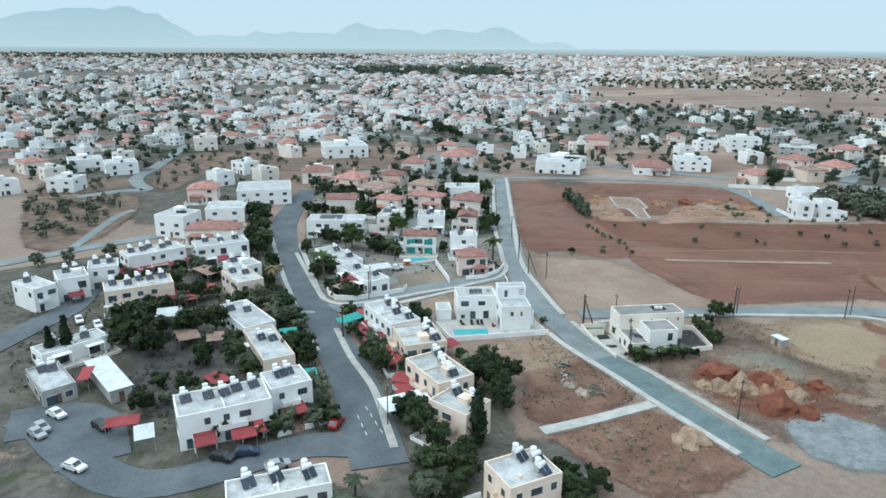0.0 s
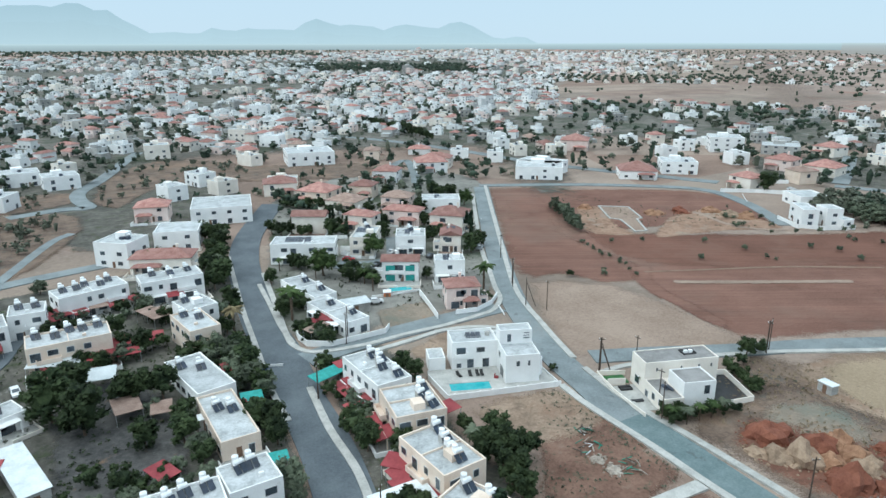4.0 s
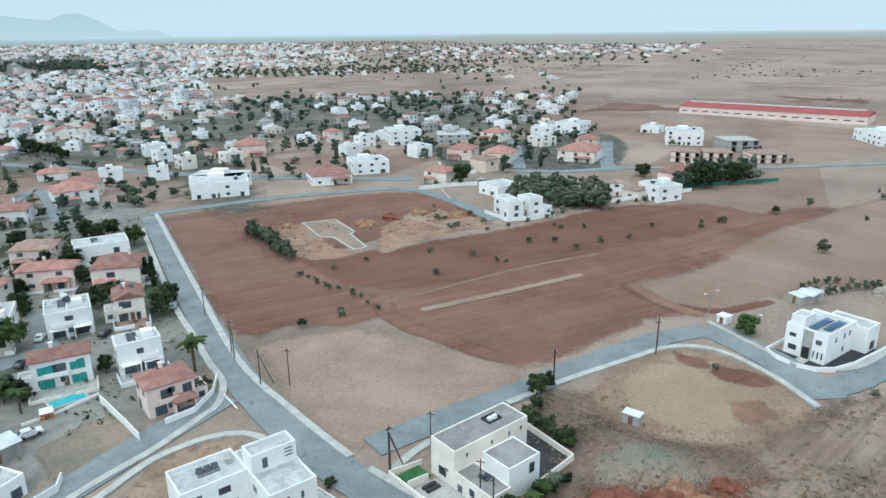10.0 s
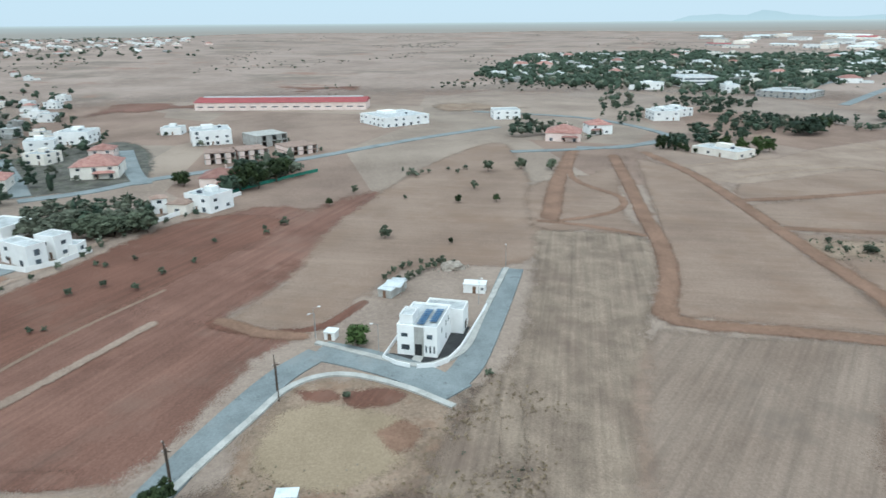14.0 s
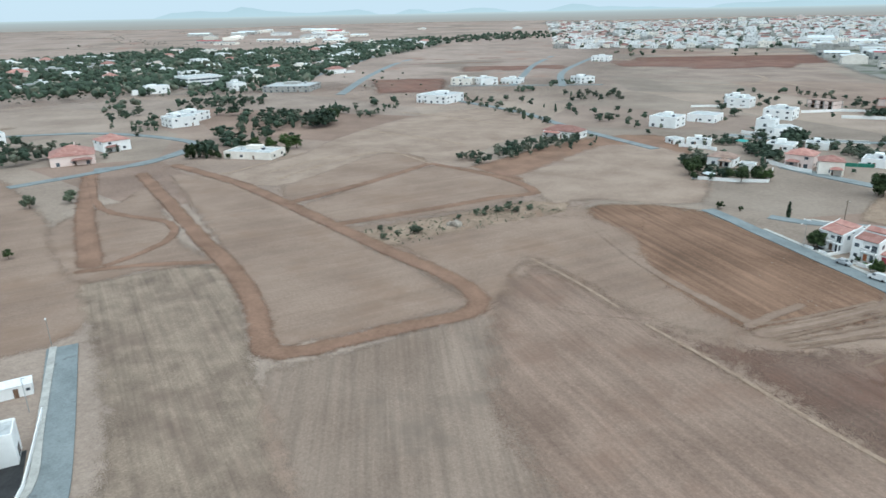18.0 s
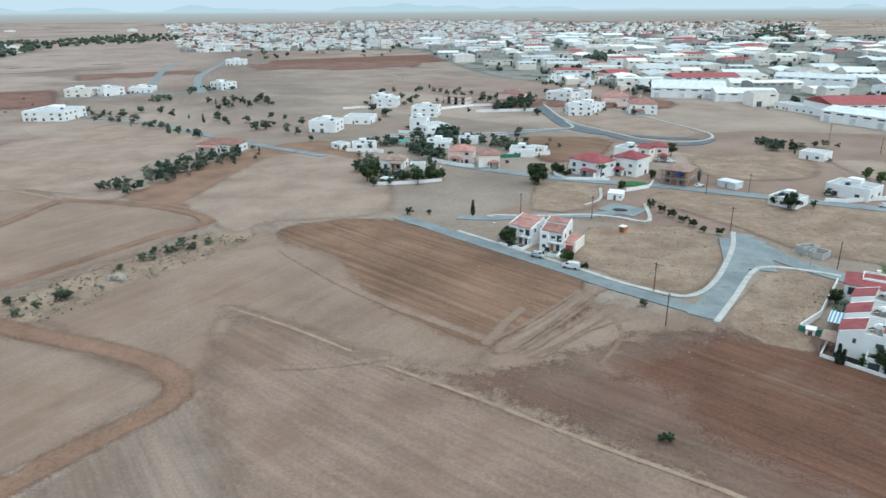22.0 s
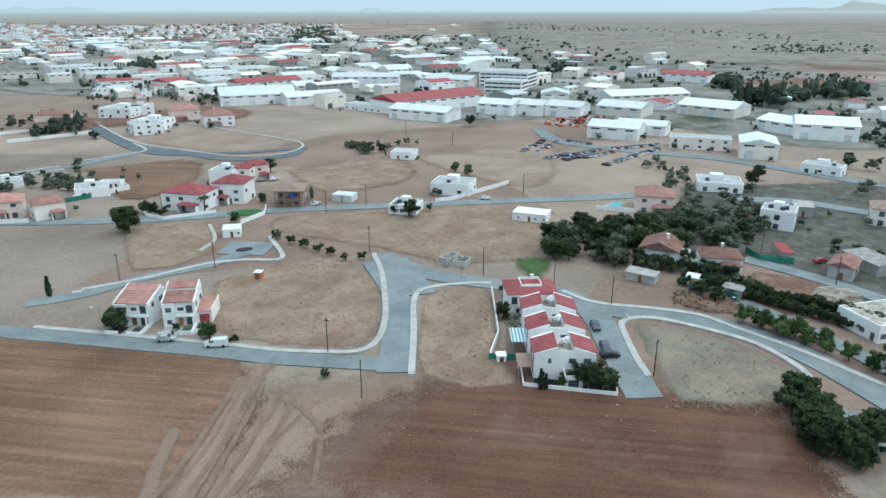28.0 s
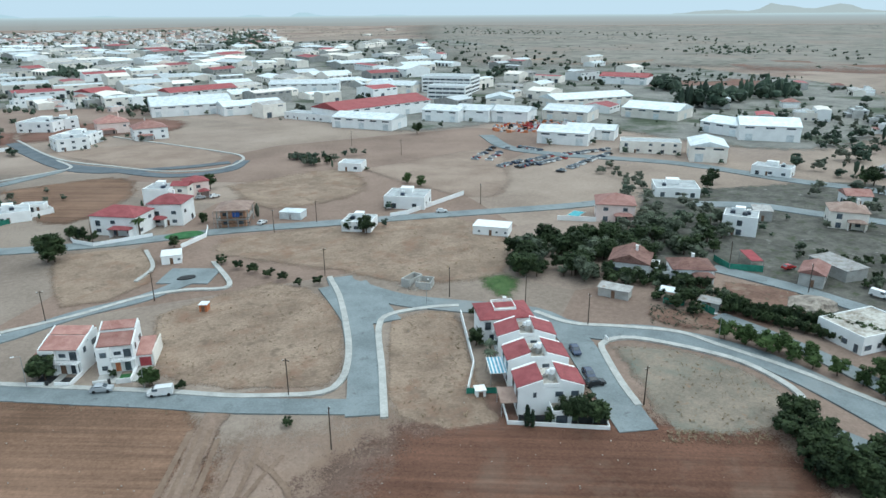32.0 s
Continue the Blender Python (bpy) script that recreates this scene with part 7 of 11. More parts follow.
def trunk_mesh(seed, name="trunk", top=0.5, r=0.035):
    rng = random.Random(seed)
    bm = bmesh.new()
    tube(bm, (0, 0, -0.03), (0.02, 0.01, top * 0.6), r, r * 0.7, 7)
    for k in range(4):
        a = k * 1.57 + rng.uniform(-0.4, 0.4)
        tube(bm, (0.02, 0.01, top * 0.52), (math.cos(a) * 0.2, math.sin(a) * 0.2, top * rng.uniform(1.0, 1.3)), r * 0.6, r * 0.25, 5)
    me = bpy.data.meshes.new(name)
    bm.to_mesh(me)
    bm.free()
    me.materials.append(BARK)
    return me


def column_crown(seed, wide=0.16):
    rng = random.Random(seed)
    parts = []
    for k in range(12):
        z = 0.1 + 0.85 * k / 12
        s = wide * (1 - 0.75 * abs(z - 0.35) / 0.65) * rng.uniform(0.8, 1.1)
        c = (rng.uniform(-0.02, 0.02), rng.uniform(-0.02, 0.02), z)
        parts.append(blob(rng, c, max(0.03, s * 0.8), 1.1, 0.2))
        parts.append(leaf_quads(rng, c, max(0.04, s), 60, 0.03, 1.2))
    return join(parts)


def palm_crown(seed):
    """Arched fronds, each a folded strip with cut leaflets at the sides."""
    rng = random.Random(seed)
    vs, fs = [], []
    for k in range(22):
        a, lift = k * 2.4 + rng.uniform(-0.2, 0.2), rng.uniform(-0.35, 0.9)
        L = rng.uniform(0.3, 0.4)
        prev = None
        for j in range(6):
            t = j / 5
            rr = L * t
            z = 0.86 + lift * 0.22 * t - 0.42 * t * t * L
            c = Vector((math.cos(a) * rr, math.sin(a) * rr, z))
            sd = Vector((-math.sin(a), math.cos(a), 0)) * (0.06 * math.sin(math.pi * min(1, t * 0.9 + 0.1)) + 0.006)
            i = len(vs)
            vs += [tuple(c - sd - Vector((0, 0, 0.03))), tuple(c), tuple(c + sd - Vector((0, 0, 0.03)))]
            if prev is not None:
                fs += [(prev, i, i + 1, prev + 1), (prev + 1, i + 1, i + 2, prev + 2)]
            prev = i
    return vs, fs


def palm_trunk():
    bm = bmesh.new()
    tube(bm, (0, 0, -0.03), (0.01, 0, 0.86), 0.035, 0.028, 8)
    for k in range(10):
        tube(bm, (0, 0, 0.05 + k * 0.08), (0, 0, 0.09 + k * 0.08), 0.034, 0.04, 8)
    me = bpy.data.meshes.new("trunk")
    bm.to_mesh(me)
    bm.free()
    me.materials.append(BARK)
    return me


TRUNKS = [trunk_mesh(k) for k in range(3)]
PALM_TRUNK = palm_trunk()
SHORT_TRUNK = trunk_mesh(9, top=0.3, r=0.05)
CROWNS = {
    "tree": [mesh_of("crown", broad_crown(10 + k, 18, 0.40, 0.1), LEAF) for k in range(3)],
    "olive": [mesh_of("crown", broad_crown(20 + k, 15, 0.44, 0.12, 52), OLIVE) for k in range(3)],
    "fresh": [mesh_of("crown", broad_crown(30 + k, 16, 0.42, 0.12), BRIGHT) for k in range(3)],
    "cypress": [mesh_of("crown", column_crown(40 + k), CYPRESS) for k in range(2)],
    "palm": [mesh_of("crown", palm_crown(50 + k), BRIGHT if k else OLIVE) for k in range(2)],
    "drypalm": [mesh_of("crown", palm_crown(55), DRYPALM)],
    "bush": [mesh_of("bush", broad_crown(60 + k, 10, 0.5, 0.12, 60, 0.052), LEAF) for k in range(3)],
    "scrub": [mesh_of("bush", broad_crown(70 + k, 9, 0.5, 0.1, 56, 0.052), OLIVE) for k in range(3)],
}
PLANT_LABEL = {
    "tree": "broad dark green leafy tree with dense uneven crown", "olive": "grey-green olive tree with open rounded crown",
    "fresh": "fresh green garden tree with loose crown", "cypress": "tall narrow dark green cypress tree",
    "palm": "palm tree with arching green fronds", "drypalm": "palm tree with dry brownish drooping fronds",
    "bush": "dense dark green garden shrub", "scrub": "grey-green scrub bush on dry soil"}
prng = random.Random(99)
FAR_PLANTS = []


def plant(kind, x, y, h, wide=1.0):
    if on_road(x, y, -1.0):
        return None
    m = Matrix.Translation((x, y, 0)) @ Matrix.Rotation(prng.uniform(0, 6.3), 4, "Z")
    s = Matrix.Diagonal((h * wide, h * wide, h, 1))
    crown = prng.choice(CROWNS[kind])
    if kind in ("bush", "scrub"):
        ob = new("shrub", crown)
        ob.matrix_basis = m @ s
        return tagged(ob, PLANT_LABEL[kind], "shrub")
    ob = new({"cypress": "cypress_tree", "palm": "palm_tree", "drypalm": "palm_tree", "olive": "olive_tree", "fresh": "garden_tree"}.get(kind, "tree"))
    ob.matrix_basis = m
    tagged(ob, PLANT_LABEL[kind], "tree")
    shared("trunk", PALM_TRUNK if "palm" in kind else (SHORT_TRUNK if kind == "cypress" else prng.choice(TRUNKS)), ob, s)
    shared("crown", crown, ob, s)
    return ob


def wood(kinds, poly, n, h0, h1, wide=1.0, pad=0.8):
    """Plants scattered over a plot, off the roads and the houses."""
    xs, ys = [p[0] for p in poly], [p[1] for p in poly]
    made = tries = 0
    while made < n and tries < n * 30:
        tries += 1
        x, y = prng.uniform(min(xs), max(xs)), prng.uniform(min(ys), max(ys))
        if in_poly(x, y, poly) and not inside_foot(x, y, pad) and not on_road(x, y, 0.5):
            if math.hypot(x - 60, y - 40) > 255:
                kind = prng.choice(kinds)
                FAR_PLANTS.append((x, y, 0.0, prng.uniform(h0, h1), int(kind in ("olive", "scrub"))))
            else:
                plant(prng.choice(kinds), x, y, prng.uniform(h0, h1), wide)
            made += 1


def hedge(kind, pts, h, step=2.0):
    """Plants in a row along a line."""
    for q in curve_points(pts, step):
        plant(kind, q.x + prng.uniform(-0.5, 0.5), q.y + prng.uniform(-0.5, 0.5), h * prng.uniform(0.75, 1.2))


def tufts(name, poly, n, size, material, label):
    """Weeds and dry tufts strewn over a plot, as one stuff."""
    xs, ys = [p[0] for p in poly], [p[1] for p in poly]
    rng = random.Random(n)
    parts, tries = [], 0
    while len(parts) < n and tries < n * 12:
        tries += 1
        x, y = rng.uniform(min(xs), max(xs)), rng.uniform(min(ys), max(ys))
        if in_poly(x, y, poly) and noise.noise((x * 0.07, y * 0.07, 1.0)) + rng.uniform(-0.5, 0.5) > 0 and not inside_foot(x, y, 0.4) and not on_road(x, y, 0.0):
            s = size * rng.uniform(0.4, 1.5)
            parts.append(leaf_quads(rng, (x, y, 0.25 + s * 0.3), s, 7, s * 0.35, 0.6))
    return tagged(new(name, mesh_of(name, join(parts), material)), label, "weeds", "", "stuff")


def stones(poly, n):
    xs, ys = [p[0] for p in poly], [p[1] for p in poly]
    rng = random.Random(n + 5)
    parts = []
    while len(parts) < n:
        x, y = rng.uniform(min(xs), max(xs)), rng.uniform(min(ys), max(ys))
        if in_poly(x, y, poly):
            s = rng.uniform(0.06, 0.17)
            parts.append(blob(rng, (x, y, 0.2 + s * 0.3), s, 0.7, 0.35))
    return tagged(new("field_stones", mesh_of("field_stones", join(parts), RUBBLE)), "pale loose stones strewn over bare soil", "stones", "", "stuff")

plant("tree", -13.1, 161.1, 11)
plant("tree", -8.2, 152.8, 10)
plant("tree", -8.6, 168, 9)
plant("tree", 2.1, 160.6, 8)
plant("tree", 6.7, 159.9, 7.5)
plant("tree", -0.5, 160.5, 7)
plant("drypalm", 27.9, 186, 8)
plant("olive", 16.9, 178.5, 6)
plant("olive", 20.1, 173.9, 6)
plant("olive", 22.8, 168.5, 6)
plant("olive", 23.4, 154.3, 6.5)
plant("olive", 25.4, 149.9, 5)
plant("tree", 34.8, 224.9, 8)
plant("tree", 37.8, 241.3, 8)
plant("tree", 42.3, 268.9, 8)
plant("tree", 40.4, 279.7, 7)
plant("tree", 44.1, 250.1, 7)
plant("tree", 31.6, 204.9, 6)
plant("tree", 31, 220.3, 7)
plant("fresh", 19.3, 249.6, 7.5)
plant("olive", -25.9, 241.3, 5)
plant("olive", -13.5, 242.6, 5)
plant("olive", -34.8, 240.1, 5)
plant("cypress", -29.1, 161.3, 9)
plant("cypress", -25.8, 161.6, 11)
plant("tree", -12.8, 125.7, 6)
plant("bush", -8.7, 135.7, 4)
plant("tree", 0.9, 142.5, 6)
plant("bush", -4.3, 131.2, 5)
plant("tree", 7.2, 140.5, 6)
plant("tree", 8.8, 132.1, 5)
plant("olive", 3.8, 153.5, 4)
plant("tree", 21.6, 131.5, 5.5)
plant("olive", 19.6, 118.4, 5.5)
plant("bush", 18.5, 106.1, 4)
plant("bush", 8.3, 107.3, 4)
plant("bush", 4.7, 107.5, 3.5)
plant("tree", -1, 110.6, 5)
plant("olive", 21.7, 139.6, 5)
plant("tree", 34.8, 121.3, 6)
plant("drypalm", 29.9, 107.6, 9)
plant("bush", 32.6, 102.3, 5)
plant("tree", 31.8, 95.5, 7)
plant("tree", 32.4, 89.4, 6)
plant("cypress", 39.3, 87.3, 13)
plant("bush", 34.5, 129.9, 3)
plant("palm", 50.8, 110.8, 6)
plant("tree", 50.6, 107.3, 7)
plant("tree", 52.9, 105.4, 7.5)
plant("tree", 51.5, 100.2, 7)
plant("tree", 50.1, 95.8, 6)
plant("tree", 56.7, 112.2, 6)
plant("tree", 57.7, 104.7, 6)
plant("bush", 53.1, 117.2, 4)
plant("tree", 53.9, 144.3, 5.5)
plant("tree", 55.1, 140.8, 5)
plant("bush", 36.7, 143.8, 3.5)
plant("bush", 37.4, 140.2, 3)
plant("palm", 43.1, 186.3, 10)
plant("drypalm", 41.3, 199.7, 7)
plant("bush", 42.5, 173.1, 4)
plant("bush", 45.1, 167.3, 4.5)
plant("bush", 48.4, 165.6, 4)
plant("bush", 39.5, 178.4, 3.5)
plant("olive", 43.9, 170.6, 4)
plant("bush", 42.8, 201.8, 4)
plant("fresh", 63.2, 215.8, 10)
plant("tree", 72.6, 261.9, 5)
plant("tree", 61.6, 233.9, 5)
plant("bush", 72, 215.7, 4.5)
plant("fresh", 85.5, 226.4, 9)
plant("tree", 68, 206.5, 5)
plant("palm", 70.8, 195.5, 6)
plant("palm", 73.9, 205.5, 6)
plant("cypress", 130.1, 233.7, 10)
plant("cypress", 130.5, 237.1, 9)
plant("tree", 127.1, 268.5, 8)
plant("tree", 150.2, 290.5, 7)
plant("tree", 151.2, 299.5, 7)
plant("tree", 156.9, 292.4, 7)
plant("tree", 125, 279.1, 6)
plant("fresh", 153.6, 275.1, 8)
plant("bush", 86.2, 319.2, 5)
plant("bush", 89.5, 315.1, 5)
plant("bush", 91.9, 308.7, 5)
plant("bush", 96.7, 306.1, 5)
plant("bush", 102, 304.2, 5)
plant("tree", 83.1, 258.3, 7)
plant("tree", 66.4, 267.2, 6)
plant("tree", 64.2, 272.1, 6)
plant("tree", 71, 269.2, 5)
plant("tree", 116.8, 213.2, 7)
plant("tree", 123.8, 218.3, 6)
plant("palm", 99.5, 179.8, 9)
plant("palm", 91.6, 169.5, 5)
plant("palm", 87.8, 175.1, 5)
plant("bush", 95.3, 172.1, 3)
plant("bush", 86.4, 169, 2.5)
plant("tree", 96.7, 237.7, 6)
plant("palm", 98.7, 231.5, 7)
plant("palm", 103, 226.3, 7)
plant("palm", 88.7, 99.9, 4)
plant("palm", 90.9, 98, 4)
plant("palm", 94, 97.6, 4)
plant("palm", 99.7, 96.5, 4)
plant("palm", 97, 97.2, 4)
plant("bush", 89.1, 101.7, 3.5)
plant("bush", 91.3, 100.3, 3.5)
plant("tree", 126.7, 111, 5)
plant("bush", 129.7, 109.9, 4)
plant("bush", 122, 109.1, 2.8)
plant("fresh", 178.9, 78.7, 5)
plant("palm", 94.4, 112.2, 4)
plant("bush", 83.2, 128.4, 2)
plant("bush", 129.1, 175.4, 2.5)
plant("scrub", 139.3, 171.1, 2.5)
plant("scrub", 152.2, 177.2, 1.8)
plant("scrub", 153.3, 186.6, 1.5)
plant("scrub", 156.3, 194.3, 1.5)
plant("scrub", 158.4, 201.5, 1.5)
plant("scrub", 196.7, 179.1, 2.2, 1.1)
plant("scrub", 200.5, 165.3, 2.2, 1.1)
plant("scrub", 199.5, 152.4, 1.4, 1.1)
plant("scrub", 222.8, 154.8, 2.2, 1.1)
plant("scrub", 227.5, 147.1, 2.2, 1.1)
plant("scrub", 250.1, 144.4, 1.8, 1.1)
plant("scrub", 235.3, 133.2, 2.2, 1.1)
plant("scrub", 244.4, 125.7, 1.8, 1.1)
plant("scrub", 264, 122.7, 1.8, 1.1)
plant("scrub", 245.1, 151.6, 1.8, 1.1)
plant("scrub", 223.5, 137.7, 2.2, 1.1)
plant("scrub", 167.6, 196.7, 1.8, 1.1)
plant("scrub", 178.7, 166.2, 2.2, 1.1)
plant("scrub", 198.7, 155.4, 1.8, 1.1)
plant("scrub", 178.4, 192.2, 1.8, 1.1)
plant("scrub", 247.3, 155, 1.8, 1.1)
plant("scrub", 276.7, 107.2, 1.8, 1.1)
plant("scrub", 287.5, 100.8, 1.8, 1.1)
plant("tree", 306, 84.3, 3.5)
plant("olive", 325.9, 73.3, 3.5)
plant("tree", 301.1, 32.5, 3.5)
plant("tree", 299.2, 17, 3.5)
plant("olive", 258.7, 65.8, 4.5)
plant("scrub", 270.8, 106.1, 2.2, 1.1)
plant("scrub", 281.4, 101.3, 2.2, 1.1)
plant("scrub", 282.1, 99.9, 2.2, 1.1)
plant("olive", 311, 53.1, 2)
plant("olive", 358.3, 6.9, 6)
plant("olive", 361.3, -10.7, 6)
plant("olive", 356.3, -24.8, 6)
plant("olive", 322.8, 21.4, 4)
plant("tree", 249, 44.7, 2)
plant("tree", 340.3, 122.8, 11)
plant("tree", 343.4, 115.3, 12)
plant("tree", 355.5, 108.3, 11)
plant("tree", 364.7, 104.8, 10)
plant("tree", 356.3, 120.7, 10)
plant("tree", 354.2, 149.1, 7)
plant("tree", 358.3, 152.7, 6)
plant("tree", 295.5, 221.6, 11)
plant("tree", 309, 136.6, 4)
plant("tree", 399.4, -103.6, 8)
plant("cypress", 401.1, -109.9, 10)
plant("cypress", 400.4, -105.9, 9)
plant("cypress", 393.6, -109.6, 9)
plant("fresh", 390.6, -138.8, 8)
plant("fresh", 384.9, -145.1, 8)
plant("fresh", 379.2, -151.5, 9)
plant("fresh", 377.5, -157.5, 8)
plant("tree", 393.5, -132.4, 7)
plant("tree", 437.7, -230.3, 11)
plant("tree", 440.1, -239.7, 9)
plant("bush", 66, -46.6, 2)
plant("bush", 67.3, -46.4, 1.5)
plant("tree", 99.2, -228.7, 9)
plant("cypress", 120.1, -176.8, 6.5)
plant("bush", 143.4, -174.4, 3)
plant("bush", 136.2, -175.7, 2)
plant("tree", 173.7, -220.5, 8)
plant("tree", 172.8, -227.6, 8)
plant("tree", 150.7, -220.2, 7)
plant("tree", 146.2, -226.3, 7)
plant("bush", 169.2, -213.9, 4)
plant("tree", 156.7, -223.2, 5)
plant("fresh", 143, -228.1, 6)
plant("bush", 55.2, -199.8, 3.2)
plant("bush", 52.1, -192.7, 3.2)
plant("bush", 49.2, -187.1, 3.4)
plant("bush", 46.7, -181.3, 2.6)
plant("bush", 43.5, -176.7, 3)
plant("bush", 40.9, -170.6, 2.4)
plant("bush", 36.1, -168.2, 3)
plant("bush", 44.6, -183.7, 2)
plant("tree", -15.6, -56.2, 6)
plant("tree", -11.3, -50.8, 7)
plant("tree", -6.3, -42.4, 8)
plant("bush", -11.4, -55.6, 4)
plant("tree", -12.3, -40.4, 8)
plant("olive", -19.2, -52, 4)
plant("tree", -15.5, -59.5, 5)
plant("tree", -8.1, -46.3, 7)
plant("tree", -5.9, -39.5, 7)
plant("bush", 9.6, -126.9, 3.5)
plant("tree", 18.1, -114.1, 4.5)
plant("palm", 18.3, -107.9, 4.5)
plant("palm", 20.9, -104.1, 4.5)
plant("tree", 20.3, -79.9, 5)
plant("tree", 17.7, -77.6, 6)
plant("tree", 19.1, -78.1, 5.5)
plant("tree", 16.1, -75.9, 5)
plant("fresh", 23.1, -80.9, 3)
plant("cypress", 27.8, -82, 5)
plant("cypress", 27, -81.5, 4)
plant("palm", 7.3, -131.2, 5)
plant("tree", 103.8, -147.3, 6)
plant("tree", 105, -148.6, 5)
plant("fresh", 85.3, -133.5, 4.5)
plant("bush", 80.3, -128.9, 2)
plant("bush", 65.7, -105, 2)
plant("bush", 105.8, -149.1, 3.5)
plant("bush", 41.5, -238.4, 3)
plant("tree", 101.1, -229.5, 9.5)
plant("tree", 99.5, -231.5, 8)
plant("tree", 93.2, -250.9, 5)
plant("tree", 90.5, -247.1, 5)
plant("bush", 87.3, -243.8, 4)
plant("palm", 72.7, -243.5, 7)
plant("tree", 36.5, -300, 7)
plant("tree", 64.8, -224.4, 4)
plant("tree", 50.4, -248, 4)
plant("tree", 4.9, -204.1, 7)
plant("tree", 9.1, -210.6, 4)
plant("tree", 7, -213.1, 4)
plant("palm", -101.2, -146.6, 6)
plant("fresh", -44.9, -255.5, 5)
plant("fresh", -42.1, -263.6, 5)
plant("tree", -17.7, -329.9, 4)
plant("bush", -21.7, -324.1, 4)
plant("bush", -27.6, -323.7, 4)
plant("tree", -147.4, -185.7, 7)
plant("tree", -158, -191.4, 7)
plant("tree", -212.8, -151.1, 9)
plant("tree", -209.7, -153, 8)
plant("tree", -85.7, -461.6, 9)
plant("tree", -96.4, -471.6, 9)
plant("tree", -109.7, -379.2, 8)
plant("tree", -165.4, -420.1, 8)
plant("tree", -184.4, -407.8, 7)
plant("cypress", -21.5, -598.8, 14)
plant("tree", -19.5, -600.1, 10)
plant("tree", 4.4, 222.1, 5)
plant("tree", 12.4, 221.5, 5)
plant("tree", 14, 200.5, 5)
plant("tree", 21.3, 182.6, 6)
plant("tree", 26.1, 186.2, 5)
plant("olive", 27.6, 198.3, 5)
plant("tree", 2.4, 199, 6)
plant("tree", 6.6, 185.4, 6)
plant("bush", 10.7, 185.9, 4)
plant("tree", 41.6, 176.7, 4)
plant("bush", 41.8, 170.7, 3)
plant("tree", 45.2, 171.8, 4)
plant("bush", 47, 168.5, 3)
plant("tree", 44.3, 205.7, 5)
plant("tree", 41.6, 189.7, 5)
plant("tree", 46.9, 217.1, 5)
plant("tree", 24.7, 162.8, 7)
plant("tree", 25.2, 152.8, 6)
plant("tree", 20.3, 139.4, 6)
plant("tree", 22.6, 136.6, 6)
plant("tree", 8.1, 147.2, 5)
plant("bush", 38.8, 154.3, 4)
plant("tree", 114.4, 236.6, 5)
plant("tree", 131.3, 309.8, 6)
plant("tree", 109.5, 281.4, 6)
plant("tree", 102.7, 230.4, 5)
plant("tree", 117.3, 233.1, 6)
plant("bush", 74.1, 214.8, 3.5)
plant("bush", 74.3, 209.2, 3)
plant("tree", 89.8, 196.9, 4)
plant("bush", 74.1, 199.1, 3)
plant("cypress", 87.2, 253.3, 9)
plant("cypress", 146.1, 291.4, 8)
wood(['tree', 'tree', 'olive'], [(-22.9, -163), (-41.4, -164.9), (-57.3, -155.1), (-73, -152.6), (-55.5, -131), (-41.5, -128.6), (-32.9, -128.7), (-12.4, -143.7)], 46, 4.5, 7.5, 1.1)
wood(['olive', 'olive', 'tree'], [(-93.4, -172.6), (-128.3, -170.1), (-99, -136.7), (-71.4, -121.3), (-67.3, -142.2)], 34, 4, 6.5, 1.1)
wood(['tree', 'bush'], [(-54.1, -131.9), (-60.1, -112.2), (-44.9, -94.7), (-33.2, -107.9)], 12, 3, 5, 1.1)
wood(['tree', 'olive'], [(-189, -165.9), (-217.5, -148.1), (-143.8, -109.2), (-156.5, -142.8)], 10, 4, 7, 1.0)
wood(['tree', 'tree', 'cypress', 'olive'], [(-260.5, -254.1), (-352.2, -219.3), (-217.5, -148.1), (-207.5, -180.5)], 24, 5, 9, 1.0)
wood(['cypress', 'tree'], [(-338.9, -370), (-379.2, -343.7), (-443.8, -392.5), (-398.4, -422.5)], 16, 12, 17, 1.0)
wood(['cypress', 'tree'], [(-421, -358.9), (-447.9, -341.2), (-549.9, -408.2), (-491.8, -416.2)], 12, 11, 16, 1.0)
wood(['olive', 'bush'], [(15.7, 194.9), (27.4, 179.4), (22.5, 151.4), (14.8, 162.3), (11.3, 171.5)], 12, 3.5, 6, 1.0)
wood(['tree', 'tree', 'olive'], [(41.3, 284.2), (51.3, 273.9), (38.9, 222.7), (32.3, 226.2), (33.4, 247.6)], 14, 5, 8, 1.0)
wood(['olive'], [(-43.5, 334.2), (-14.5, 341.7), (-4.7, 313.8), (-14, 280.8), (-39.6, 271.3)], 22, 3, 4.5, 1.0)
wood(['tree', 'bush', 'olive'], [(-22.9, 225.6), (12.6, 223.8), (11.5, 187.8), (1.6, 176.7), (-19.2, 180.5)], 22, 3, 5.5, 1.0)
wood(['tree', 'bush', 'olive'], [(10.1, 158), (26, 163.6), (21.3, 134.3), (10, 130.3), (6.1, 132.4)], 16, 3, 5.5, 1.0)
wood(['bush', 'olive'], [(-13.7, 132), (-1.5, 129.7), (6.1, 132.4), (9, 126.2), (-13.5, 122.4)], 12, 2.5, 4, 1.0)
wood(['bush', 'olive'], [(9, 114), (25.4, 122), (18, 102), (9.1, 103.5)], 8, 2.5, 4.5, 1.0)
wood(['bush', 'olive'], [(39.4, 160.4), (45.7, 161), (45.1, 133), (37.7, 125.5), (36.3, 137.7)], 9, 2.5, 4, 1.0)
